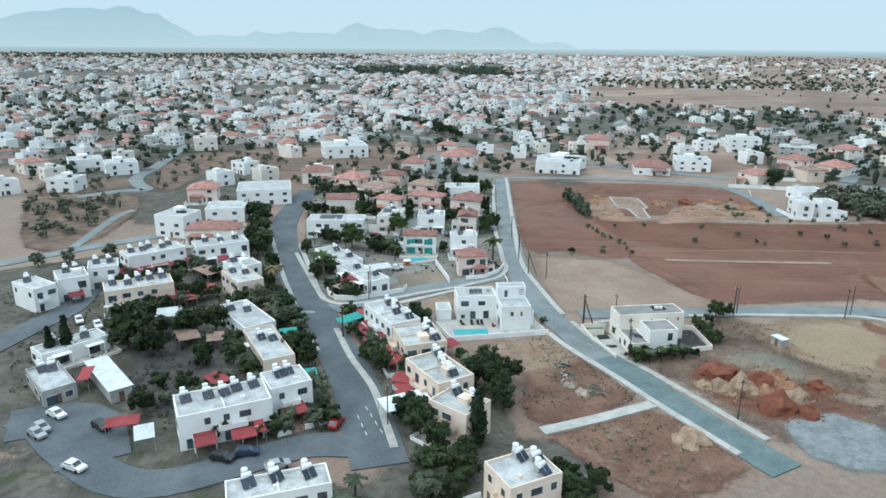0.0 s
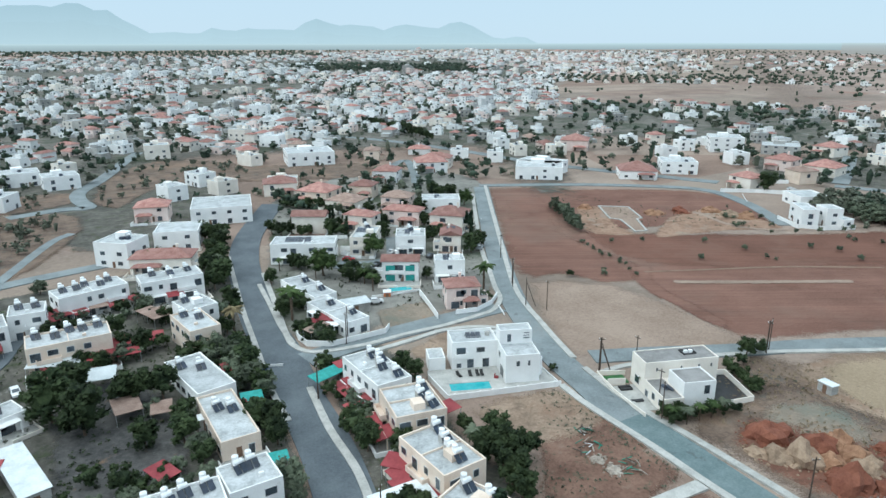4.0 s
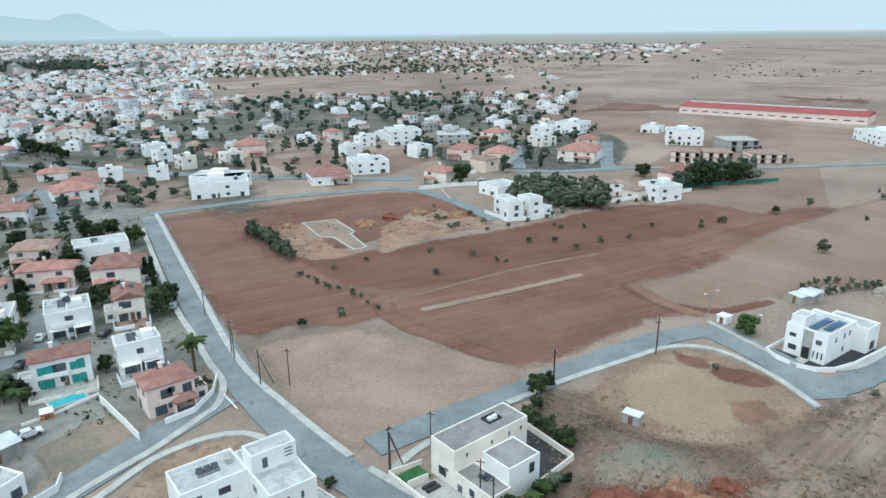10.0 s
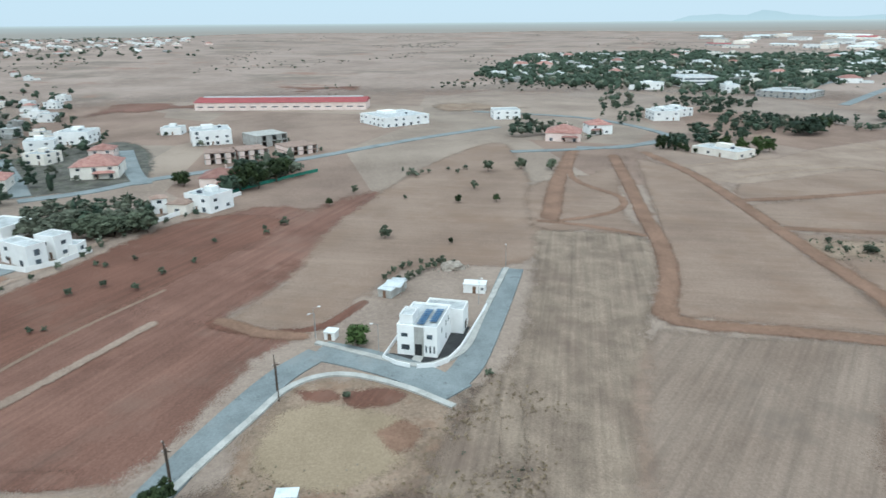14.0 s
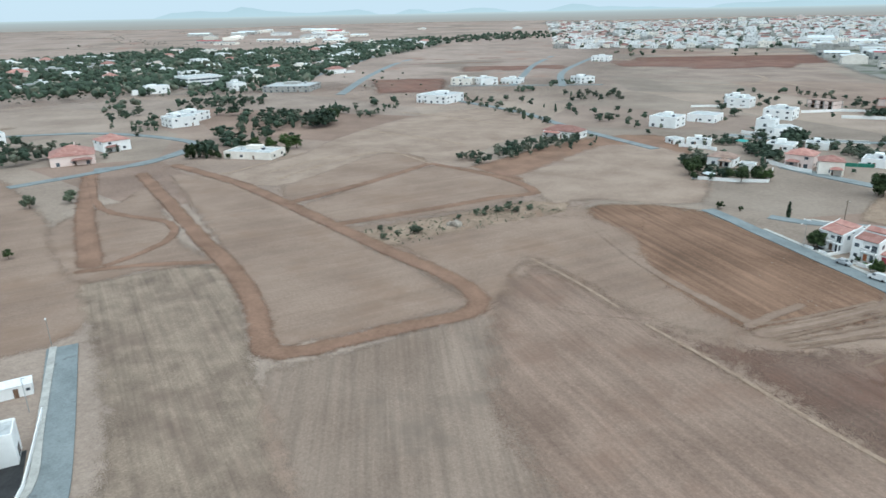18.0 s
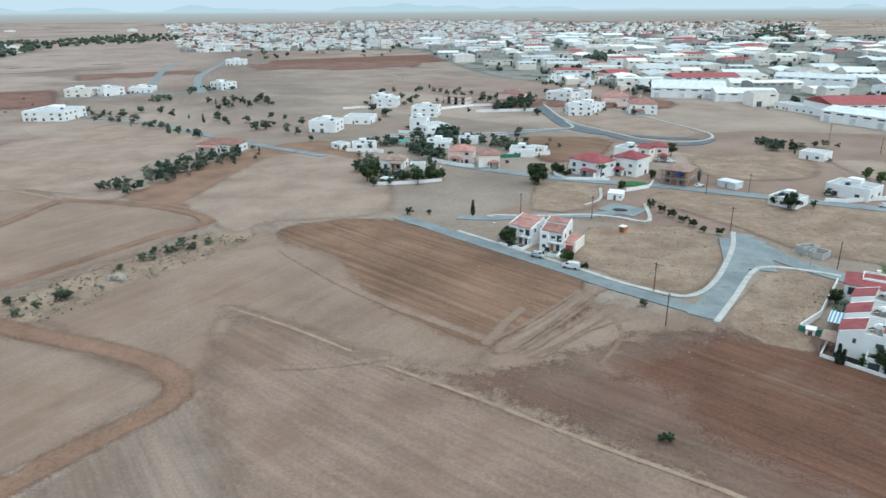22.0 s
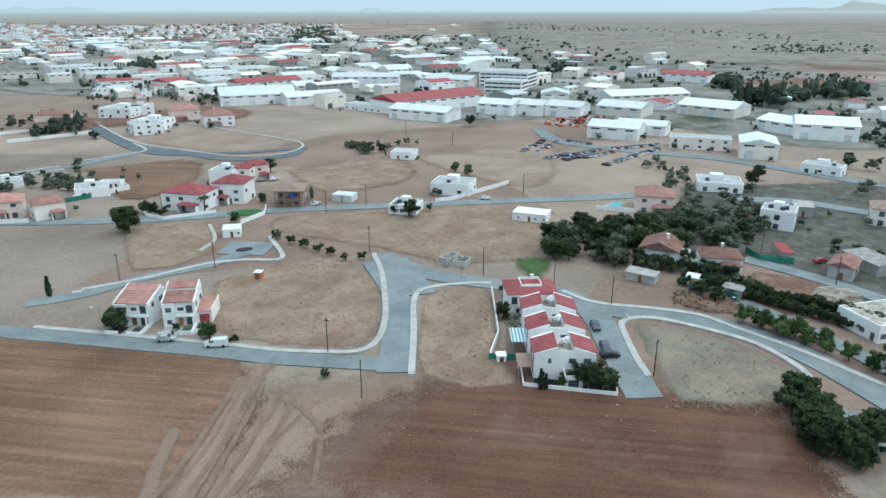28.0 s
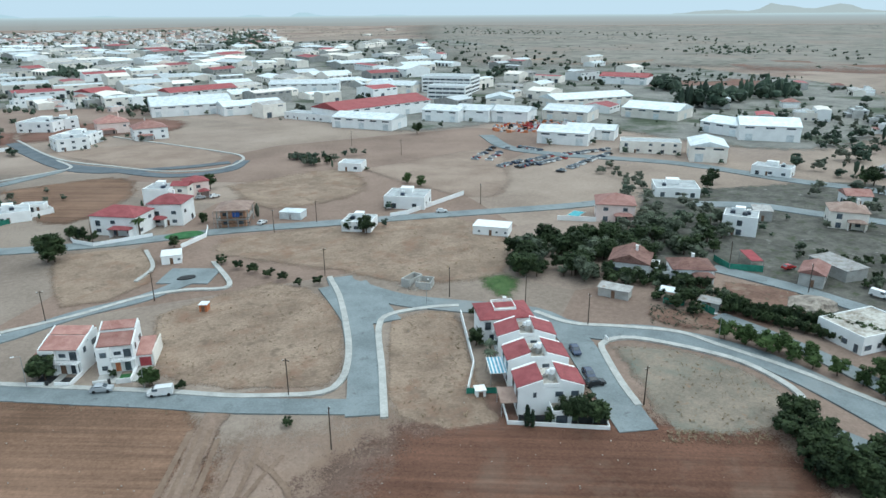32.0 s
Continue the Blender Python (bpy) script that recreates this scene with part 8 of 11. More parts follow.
wood(['bush', 'tree', 'olive'], [(35.4, 132.2), (42.9, 128.3), (38.4, 91.1), (28.1, 93.3), (29.3, 106.9)], 14, 3, 5.5, 1.0)
wood(['tree', 'tree', 'bush', 'olive', 'cypress'], [(80, 329), (127.8, 352.7), (181.6, 320.4), (139, 244.9), (111.9, 208), (95.8, 242.8), (67.3, 269.9)], 74, 3, 7, 1.0)
wood(['tree', 'bush', 'palm'], [(51.7, 232.2), (63.3, 234.7), (76.9, 207.1), (70.7, 190.2), (67.7, 203), (57.2, 215.6), (46.8, 210.3)], 14, 3, 5.5, 1.0)
wood(['bush', 'tree'], [(52.2, 212.3), (53.2, 173.3), (51.3, 160.8), (43.2, 167.6), (41.6, 181), (44.8, 204.6)], 14, 2.5, 4.5, 1.0)
wood(['tree', 'olive'], [(139.2, 355.5), (232.5, 372.2), (223.7, 331.1), (188.2, 312)], 12, 4, 7, 1.0)
wood(['olive', 'tree'], [(113.6, 426.7), (157.1, 392.9), (192.1, 424.5), (150.9, 477.8)], 16, 3, 5, 1.0)
wood(['olive', 'olive', 'tree'], [(285.7, 194.1), (312.7, 200.4), (320.5, 162), (300.4, 149.9), (288.4, 169)], 26, 5, 8, 1.0)
wood(['scrub'], [(248.5, 218.1), (225.2, 188), (229.9, 180), (252.8, 180.7), (260.2, 199.4)], 12, 1.5, 2.5, 1.2)
wood(['tree', 'olive'], [(373.3, 129.9), (402, 96.5), (364.2, 97.8), (340.1, 120.2)], 18, 7, 11, 1.1)
wood(['scrub'], [(368, 49.4), (365.8, 15.3), (346, 18.9), (351.9, 50.8)], 12, 2, 3.5, 1.2)
wood(['tree', 'fresh', 'olive'], [(450.6, -24.9), (436.4, -73.1), (469, -81.1), (539.4, -58.8)], 18, 5, 9, 1.0)
wood(['tree', 'cypress', 'fresh'], [(380.4, -101.2), (369, -156.8), (458.5, -215.6), (473.4, -180.6), (422.5, -125.1)], 26, 6, 10, 1.0)
wood(['tree', 'olive'], [(779.6, -196.2), (543.4, -198.1), (531.6, -149.6), (584.5, -130.9)], 16, 5, 9, 1.0)
wood(['tree', 'fresh'], [(547.4, -206.9), (462, -248.5), (395.9, -228.7), (447.5, -191.1)], 16, 6, 10, 1.0)
wood(['scrub', 'olive'], [(228.2, -73.5), (205, -142.1), (196.9, -133), (213.8, -69)], 20, 1.2, 3, 1.2)
wood(['tree', 'fresh', 'olive'], [(283.9, -182.7), (285.1, -223.2), (268.3, -281.5), (249.1, -260.4), (261.1, -180.4)], 70, 3, 5.5, 1.0)
wood(['tree', 'tree', 'olive'], [(169.3, -292.1), (147, -353.5), (110.2, -351), (129.7, -295.4)], 14, 2.5, 5.5, 1.0)
wood(['tree', 'bush', 'fresh'], [(187.9, -256.8), (151.6, -260.2), (142.1, -224.9), (171.4, -212.8)], 8, 2.5, 5, 1.0)
wood(['tree', 'olive', 'cypress'], [(446.2, -421.2), (226.2, -302.7), (247.7, -352.9), (395, -400.4)], 14, 3, 7, 1.0)
wood(['tree', 'fresh'], [(467.1, -205.4), (489.3, -318), (467.1, -347.5), (454.4, -252.2)], 14, 6, 9, 1.0)
wood(['fresh', 'olive'], [(-10.5, -326.3), (-25, -309.4), (-35.3, -327.3), (-20.1, -345.6)], 8, 3, 5, 1.0)
wood(['olive'], [(-124.9, -232.1), (-124.3, -206.1), (-134.4, -212.6), (-147.4, -248.5)], 10, 3, 5, 1.0)
hedge('fresh', [(-34.6, -82.2), (-36.5, -72.4), (-39, -63.8), (-38.7, -53.6)], 4.6, 3.6)
for row, h, step in (([(-48.1, -98.6), (-50.6, -91.5), (-54.4, -83.4), (-57.6, -74.0), (-59.7, -63.9)], 4.2, 1.5), ([(-45.6, -96.0), (-48.6, -88.5), (-51.6, -80.4), (-54.0, -70.0)], 3.4, 1.7)):
    hedge('tree', row, h, step)
hedge('fresh', [(-33.6, -87.3), (-36.4, -79.7), (-39.5, -73.5), (-42.3, -67.5), (-44.0, -59.9), (-45.5, -56.4)], 4.6, 3.4)
wood(['tree', 'tree', 'olive', 'bush'], [(-12.4, -146.6), (-18.6, -155.4), (-37.2, -166.7), (-51.4, -154.1), (-48.7, -143.2), (-39.7, -128.6), (-34.0, -131.8), (-20.0, -139.7)], 34, 3.5, 6, 1.0)
wood(['olive', 'tree', 'olive'], [(-57.9, -150.5), (-65.7, -165.2), (-82.9, -163.4), (-82.0, -143.7), (-85.2, -136.1), (-72.4, -126.2), (-63.8, -132.1)], 30, 3, 5.5, 1.0)
plant("tree", 104.0, -149.0, 5.2, 1.1)
plant("bush", 91.4, -141.4, 1.9)
plant("fresh", 85.0, -134.9, 2.8, 1.1)
plant("fresh", 84.9, -133.6, 4.2)
for plot, count in zip(OLIVE_PLOTS, (9, 36, 34, 16, 20)):
    wood(["olive"], plot, count, 2.6, 4.8, 1.15, 2.0)
plant("fresh", 178.6, 78.6, 4.8, 1.35)
plant("scrub", 160.2, 52.2, 1.2, 1.6)
plant("scrub", 155.8, 81.7, 1.4, 1.3)
hedge("scrub", [(212.3, 67.1), (221.3, 59.6), (228.8, 52.2)], 2.2, 2.4)
wood(["olive"], [(274.3, 186.6), (272.7, 179.4), (274.5, 164.7), (281.6, 147.1), (296.6, 150.7), (304.7, 172.6), (300.3, 195.5)], 70, 5, 8, 1.1)
wood(["olive", "tree"], [(329.7, 126.6), (342.6, 115.0), (365.5, 103.1), (383.8, 112.3), (373.6, 124.2), (348.5, 131.8)], 40, 6, 10, 1.1)
plant("bush", 79.6, -129.4, 1.6)
hedge('scrub', [(183.7, 248.7), (178.8, 237.1), (173, 225.6), (167.6, 215.1)], 5.0, 2.2)
hedge('scrub', [(158.3, 202.8), (153.7, 188.5), (154.1, 179.5), (146.9, 165.4)], 1.6, 5.0)
hedge('bush', [(117.2, 108.6), (114.8, 103), (112.6, 98.7)], 3.0, 1.6)
hedge('bush', [(86, 99.6), (95.1, 98.9), (102.5, 96.3)], 3.0, 2.0)
hedge('tree', [(422.5, -117.1), (386.3, -113.5), (383, -130.2), (370.3, -144.7)], 4.0, 4.0)
hedge('scrub', [(229.6, 173.8), (245.9, 164.9), (275.7, 154.6), (299.7, 138.3)], 2.0, 8.0)
hedge('scrub', [(219.5, 69), (226.8, 63.4), (231.7, 54.1), (228.7, 47.4)], 2.0, 3.0)
hedge('tree', [(245.1, 567.5), (250.6, 534.9), (248.9, 470.5)], 8.0, 6.0)
wood(['bush', 'olive', 'bush'], [(-46.8, -122.8), (-52.4, -100.5), (-41.5, -92.9), (-32.3, -107.2)], 26, 1.8, 4, 1.0)
wood(['bush', 'olive', 'tree'], [(-33.7, -144.3), (-55.5, -131), (-47.3, -115), (-31.5, -127.1)], 26, 2, 5, 1.0)
wood(['bush', 'olive'], [(-105.9, -118.6), (-115.7, -94.3), (-85.4, -78.3), (-81.7, -99)], 14, 2, 4, 1.0)
wood(['tree', 'bush'], [(-11.2, -57.7), (-17.4, -54), (-14.4, -40.8), (-6.1, -36.4), (-0.6, -42.7)], 16, 3.5, 6, 1.1)
wood(['tree', 'tree', 'bush', 'olive'], [(198.2, -277.9), (151.2, -268.7), (143.3, -222.4), (178.6, -220.4)], 14, 2.5, 5, 1.0)
wood(['tree'], [(186.0, -331.0), (166.0, -326.0), (150.0, -316.0), (152.0, -330.0), (170.0, -336.0)], 16, 5, 9, 1.0)
wood(['tree', 'olive'], [(141.0, -322.0), (118.0, -296.0), (108.0, -296.0), (122.0, -326.0)], 26, 3, 5.5, 1.1)
wood(['tree', 'fresh', 'bush'], [(172.0, -290.0), (162.0, -276.0), (154.0, -268.0), (150.0, -276.0), (163.0, -298.0)], 16, 4, 7, 1.0)
wood(['tree', 'olive'], [(186.0, -258.0), (176.0, -254.0), (176.0, -236.0), (184.0, -236.0)], 12, 4, 7, 1.1)
wood(['bush', 'tree'], [(168.0, -222.0), (150.0, -225.0), (143.0, -230.0), (147.0, -236.0), (168.0, -230.0)], 22, 2, 4, 1.1)
wood(['tree', 'olive', 'bush'], [(206.0, -306.0), (182.0, -322.0), (178.0, -312.0), (196.0, -285.0)], 22, 2.5, 5, 1.1)
wood(['tree', 'cypress'], [(150.0, -462.0), (120.0, -468.0), (118.0, -462.0), (148.0, -456.0)], 22, 4, 6.5, 1.0)
wood(['olive', 'bush'], [(-14.0, -340.0), (-32.0, -337.0), (-30.0, -343.0), (-14.0, -346.0)], 22, 2.5, 4.5, 1.1)
wood(['tree', 'tree', 'bush'], [(193.6, -361.3), (147.8, -367.5), (127.1, -292.3), (169.8, -282.2)], 12, 2.5, 5.5, 1.0)
wood(['tree', 'olive', 'bush'], [(142.8, -327.7), (93.1, -330.7), (93.1, -270.6), (124.7, -266.9)], 8, 2, 4, 1.0)
wood(['tree', 'olive', 'cypress'], [(340.6, -392.2), (267.8, -401.7), (235.4, -314.2), (285.5, -310.5)], 14, 3, 6, 1.0)
wood(['tree', 'olive', 'bush'], [(288.1, -284.2), (252.8, -294.4), (234.4, -252.3), (255.8, -225.5)], 6, 2, 4, 1.0)
wood(['tree', 'olive'], [(1038, -1647.4), (807, -1941.2), (358.5, -1150), (471.1, -972.6), (576.6, -886.3)], 60, 5, 9, 1.0)
wood(['tree', 'olive'], [(295.1, -582.8), (197, -596.2), (160, -464.9), (225.7, -405.3)], 26, 4, 8, 1.0)
wood(['tree', 'olive'], [(134, -799.4), (-1.4, -785.8), (13.7, -558.3), (111.9, -527.2)], 30, 4, 8, 1.0)
wood(['tree', 'olive'], [(180.5, -552.2), (113.1, -566.9), (108.9, -433), (162.5, -424.3)], 22, 4, 7, 1.0)
wood(['olive', 'bush'], [(-16, -345.7), (-58.7, -352), (-46.3, -309.2), (-11.4, -316.5)], 8, 3, 5, 1.0)
wood(['tree', 'bush', 'olive'], [(18.9, 86.6), (31.6, 91.2), (36.2, 81.2), (29.4, 73.1), (19.3, 78.3)], 14, 3, 6, 1.0)
wood(['bush', 'palm'], [(6.5, 89.6), (15.6, 83.3), (11.9, 73.7), (1.8, 78.9)], 6, 3, 6, 1.0)
wood(['bush', 'tree'], [(49.2, 76.4), (51.1, 68.4), (42.5, 60.7), (41.1, 67.1)], 8, 3, 5, 1.0)
hedge('bush', [(82.7, 314.6), (90.5, 305), (105.7, 303.1)], 3.5, 2.0)
hedge('bush', [(38.9, 222.7), (33.7, 206.6), (30.9, 186.8)], 3.5, 2.5)
hedge('bush', [(34.7, 175.5), (33.3, 159.7), (32.9, 142.6), (32.5, 128.2)], 2.6, 4.0)

tufts("dry_grass", [(127.4, 110.0), (137.4, 96.8), (128.5, 90.9), (127.8, 80.5), (134.8, 71.9), (146.4, 63.4), (161.1, 50.4), (145.0, 39.8), (121.6, 51.3), (102.4, 70.1), (91.4, 91.5), (97.9, 103.6)], 1200, 0.33, DRYGRASS, "dry tan grass tufts on rough scrubland")
tufts("scrub_tufts", [(120.0, 114.1), (136.9, 93.2), (126.2, 87.2), (125.8, 73.5), (143.5, 56.8), (127.5, 51.8), (97.8, 85.1)], 90, 0.3, OLIVE, "small grey-green scrub tufts on dry ground")
tufts("weeds", [(58.7, 124.2), (79.4, 121.0), (77.8, 87.2), (74.0, 85.0), (53.2, 94.1)], 336, 0.27, OLIVE, "green weeds on a red vacant lot")
tufts("weeds", [(52.3, 83.6), (75.1, 83.3), (77.3, 60.7), (56.8, 61.1)], 208, 0.30, OLIVE, "green weeds on a red vacant lot")
tufts("dry_grass", [(78.8, -169.7), (46.6, -177.1), (37.4, -152.9), (47.4, -123.0), (53.6, -115.5), (60.3, -116.9), (79.7, -131.2), (83.2, -144.6)], 416, 0.24, DRYGRASS, "dry grass tufts on a fenced vacant plot")
tufts("dry_grass", [(29.3, -135.8), (13.0, -133.0), (29.1, -95.6), (31.8, -85.7), (47.0, -97.5)], 240, 0.24, DRYGRASS, "dry grass tufts on a narrow vacant plot")
tufts("dry_grass", [(-8.2, -97.2), (-18.6, -91.0), (-23.9, -77.0), (-21.8, -62.5), (-10.4, -58.3), (5.3, -66.6), (0.2, -78.2)], 256, 0.24, DRYGRASS, "dry grass tufts on a gravel lot")
tufts("dry_grass", [(18.5, -216.3), (-39.6, -188.5), (-10.9, -147.2), (16.3, -158.7), (30.7, -183.6)], 240, 0.30, DRYGRASS, "dry grass tufts on bare ground")
tufts("weeds", [(-33.3, -110.0), (-44.9, -94.7), (-35.6, -89.1), (-24.3, -101.4)], 240, 0.30, OLIVE, "grey-green weeds beside the lane")
tufts("dry_grass", [(10.6, -69.8), (-10.4, -57.2), (-8.3, -53.5), (12.3, -66.8)], 176, 0.30, DRYGRASS, "dry yellow grass along the field edge")
tufts("dry_grass", [(111.7, -140.0), (59.7, -105.7), (14.4, -71.5), (15.3, -70.6), (60.2, -104.5), (111.7, -138.1)], 208, 0.24, DRYGRASS, "dry grass along the road edge")
tufts("dry_grass", [(181.1, 294.0), (187.4, 286.1), (98.0, 157.3), (92.3, 131.6), (89.7, 133.7), (104.2, 174.2)], 240, 0.27, DRYGRASS, "dry grass along the road edge")
tufts("weeds", [(211.3, 282.8), (236.2, 178.9), (201.3, 202.6), (164.2, 213.9)], 240, 0.36, OLIVE, "grey-green weeds round an excavated lot")
tufts("weeds", [(231.5, -71.6), (205.0, -142.1), (187.6, -138.2), (208.9, -68.9)], 336, 0.42, OLIVE, "grey-green weeds on a strip between fields")
tufts("weeds", [(-42.6, 216.7), (40.5, 228.8), (18.0, 102.0), (-34.4, 126.9)], 900, 0.5, LEAF, "dark green weeds in gardens and yards")
tufts("weeds", [(80.0, 329.0), (184.9, 316.2), (98.4, 175.9), (40.9, 181.8)], 900, 0.5, LEAF, "dark green weeds in gardens and yards")
stones([(115.1, 177.9), (134.9, 163.2), (134.1, 118.4), (119.3, 118.4), (93.5, 131.1), (99.2, 149.4)], 54)
stones([(198.7, 284.1), (238.0, 264.5), (270.2, 231.6), (236.2, 178.9), (202.6, 203.6), (164.2, 213.9)], 40)
stones([(125.5, 104.5), (156.1, 50.5), (124.7, 51.2), (97.5, 98.6)], 99)
stones([(111.6, -135.8), (-1.2, -59.7), (4.0, -45.4), (111.0, -109.4)], 72)
stones([(29.3, -135.8), (13.0, -133.0), (29.1, -95.6), (31.8, -85.7), (47.0, -97.5)], 27)

# ---- the far town, woods and industry, as joined stuff ----
frng = np.random.default_rng(11)
CX, CY = 50.0, 37.0


def polar(az, r):
    a = math.radians(az)
    return CX + r * math.sin(a), CY + r * math.cos(a)


VOID = [(-6, 5, 1500, 1800), (8, 17, 1050, 1250), (-20, -10, 1150, 1300), (38, 65, 820, 1240), (-14, 20, 2850, 3800), (20, 31.5, 1650, 2200), (62, 90, 1250, 1480)]  # open plain and woods without houses


def far_cells(az0, az1, r0, r1, pitch, keep, grow=0.0, free=True):
    """Points of turned street grids inside a sector, thinned here and there, with wider pitch farther off."""
    out = []
    bands = [r0]
    while bands[-1] < r1:
        bands.append(min(r1, bands[-1] * 1.35 + 60))
    for a, b in zip(bands, bands[1:]):
        p = pitch * (1 + grow * (a / 1000))
        n = int(2 * b / p) + 1
        turn = frng.uniform(0, 1.5)
        g = np.arange(-n, n + 1) * p
        X, Y = np.meshgrid(g, g)
        X, Y = X.ravel(), Y.ravel()
        x, y = X * math.cos(turn) - Y * math.sin(turn), X * math.sin(turn) + Y * math.cos(turn)
        rr, az = np.hypot(x, y), np.degrees(np.arctan2(x, y)) % 360
        mid = (az0 + az1) / 2
        da = (az - mid + 180) % 360 - 180
        ok = (rr > a) & (rr <= b) & (np.abs(da) < (az1 - az0) / 2)
        for px, py in zip(x[ok], y[ok]):
            edge = min(1.0, 5 * (1 - abs((math.degrees(math.atan2(px, py)) - mid + 180) % 360 - 180) / ((az1 - az0) / 2)), 4 * (rr0 - r0) / max(r0 * 0.3, 1) + 0.3 if (rr0 := math.hypot(px, py)) < r0 * 1.3 else 1.0)
            dens = keep * (edge + 0.15) / 1.15 * (0.55 + 0.9 * noise.noise((px / 260, py / 260, 3.0)) + 0.25)
            here = math.degrees(math.atan2(px, py))
            if free and any(a0 < here < a1 and b0 < math.hypot(px, py) < b1 for a0, a1, b0, b1 in VOID):
                dens *= 0.03
            if free and in_plots(px + CX, py + CY):
                continue
            if frng.random() < dens:
                out.append((px + CX + frng.uniform(-0.2, 0.2) * p, py + CY + frng.uniform(-0.2, 0.2) * p, turn + frng.choice((0, math.pi / 2)) + frng.uniform(-0.05, 0.05)))
    return out


def stuff(name, vs, fs, mi, mats, label, category):
    me = bpy.data.meshes.new(name)
    me.from_pydata([(x, y, z + ground_z(x, y)) for x, y, z in vs], [], fs)
    for m in mats:
        me.materials.append(m)
    me.polygons.foreach_set("material_index", mi)
    me.update()
    return tagged(new(name, me), label, category, "", "stuff")


def island_vary(name, base, amount):
    """Gives a joined material its own tone for every loose piece."""
    m = base.copy()
    m.name = name
    n, ln = m.node_tree.nodes, m.node_tree.links
    geo = n.new("ShaderNodeNewGeometry")
    mr = n.new("ShaderNodeMapRange")
    mr.inputs["To Min"].default_value, mr.inputs["To Max"].default_value = 1 - amount, 1 + amount
    ln.new(geo.outputs["Random Per Island"], mr.inputs["Value"])
    b = n["Principled BSDF"]
    hsv = n.new("ShaderNodeHueSaturation")
    ln.new(mr.outputs["Result"], hsv.inputs["Value"])
    ln.new(b.inputs["Base Color"].links[0].from_socket, hsv.inputs["Color"])
    ln.new(hsv.outputs["Color"], b.inputs["Base Color"])
    return m


FARWALL = [island_vary("far_white_walls", WHITE, 0.14), island_vary("far_cream_walls", SAND, 0.18), island_vary("far_grey_walls", GREYR, 0.3), island_vary("far_pink_walls", PINK, 0.15)]
FARTILE = island_vary("far_red_tiles", TILE, 0.25)
FARDECK = island_vary("far_roof_decks", DECK, 0.25)
# far foliage paler and bluer than near: distance haze put into its colour
FARLEAF = island_vary("far_grove_leaves", leaf_mat("hazy_grove_leaves", (0.024, 0.040, 0.030), (0.060, 0.084, 0.056)), 0.3)
FAROLIVE = island_vary("far_olive_leaves", leaf_mat("hazy_scrub_leaves", (0.065, 0.075, 0.055), (0.125, 0.135, 0.10)), 0.3)
FARSHEET = island_vary("far_metal_roofs", SHEET, 0.25)
FAROLDSHEET = island_vary("far_weathered_roofs", OLDSHEET, 0.3)
FARRED = island_vary("far_red_metal_roofs", REDSHEET, 0.2)


GARDENS = []


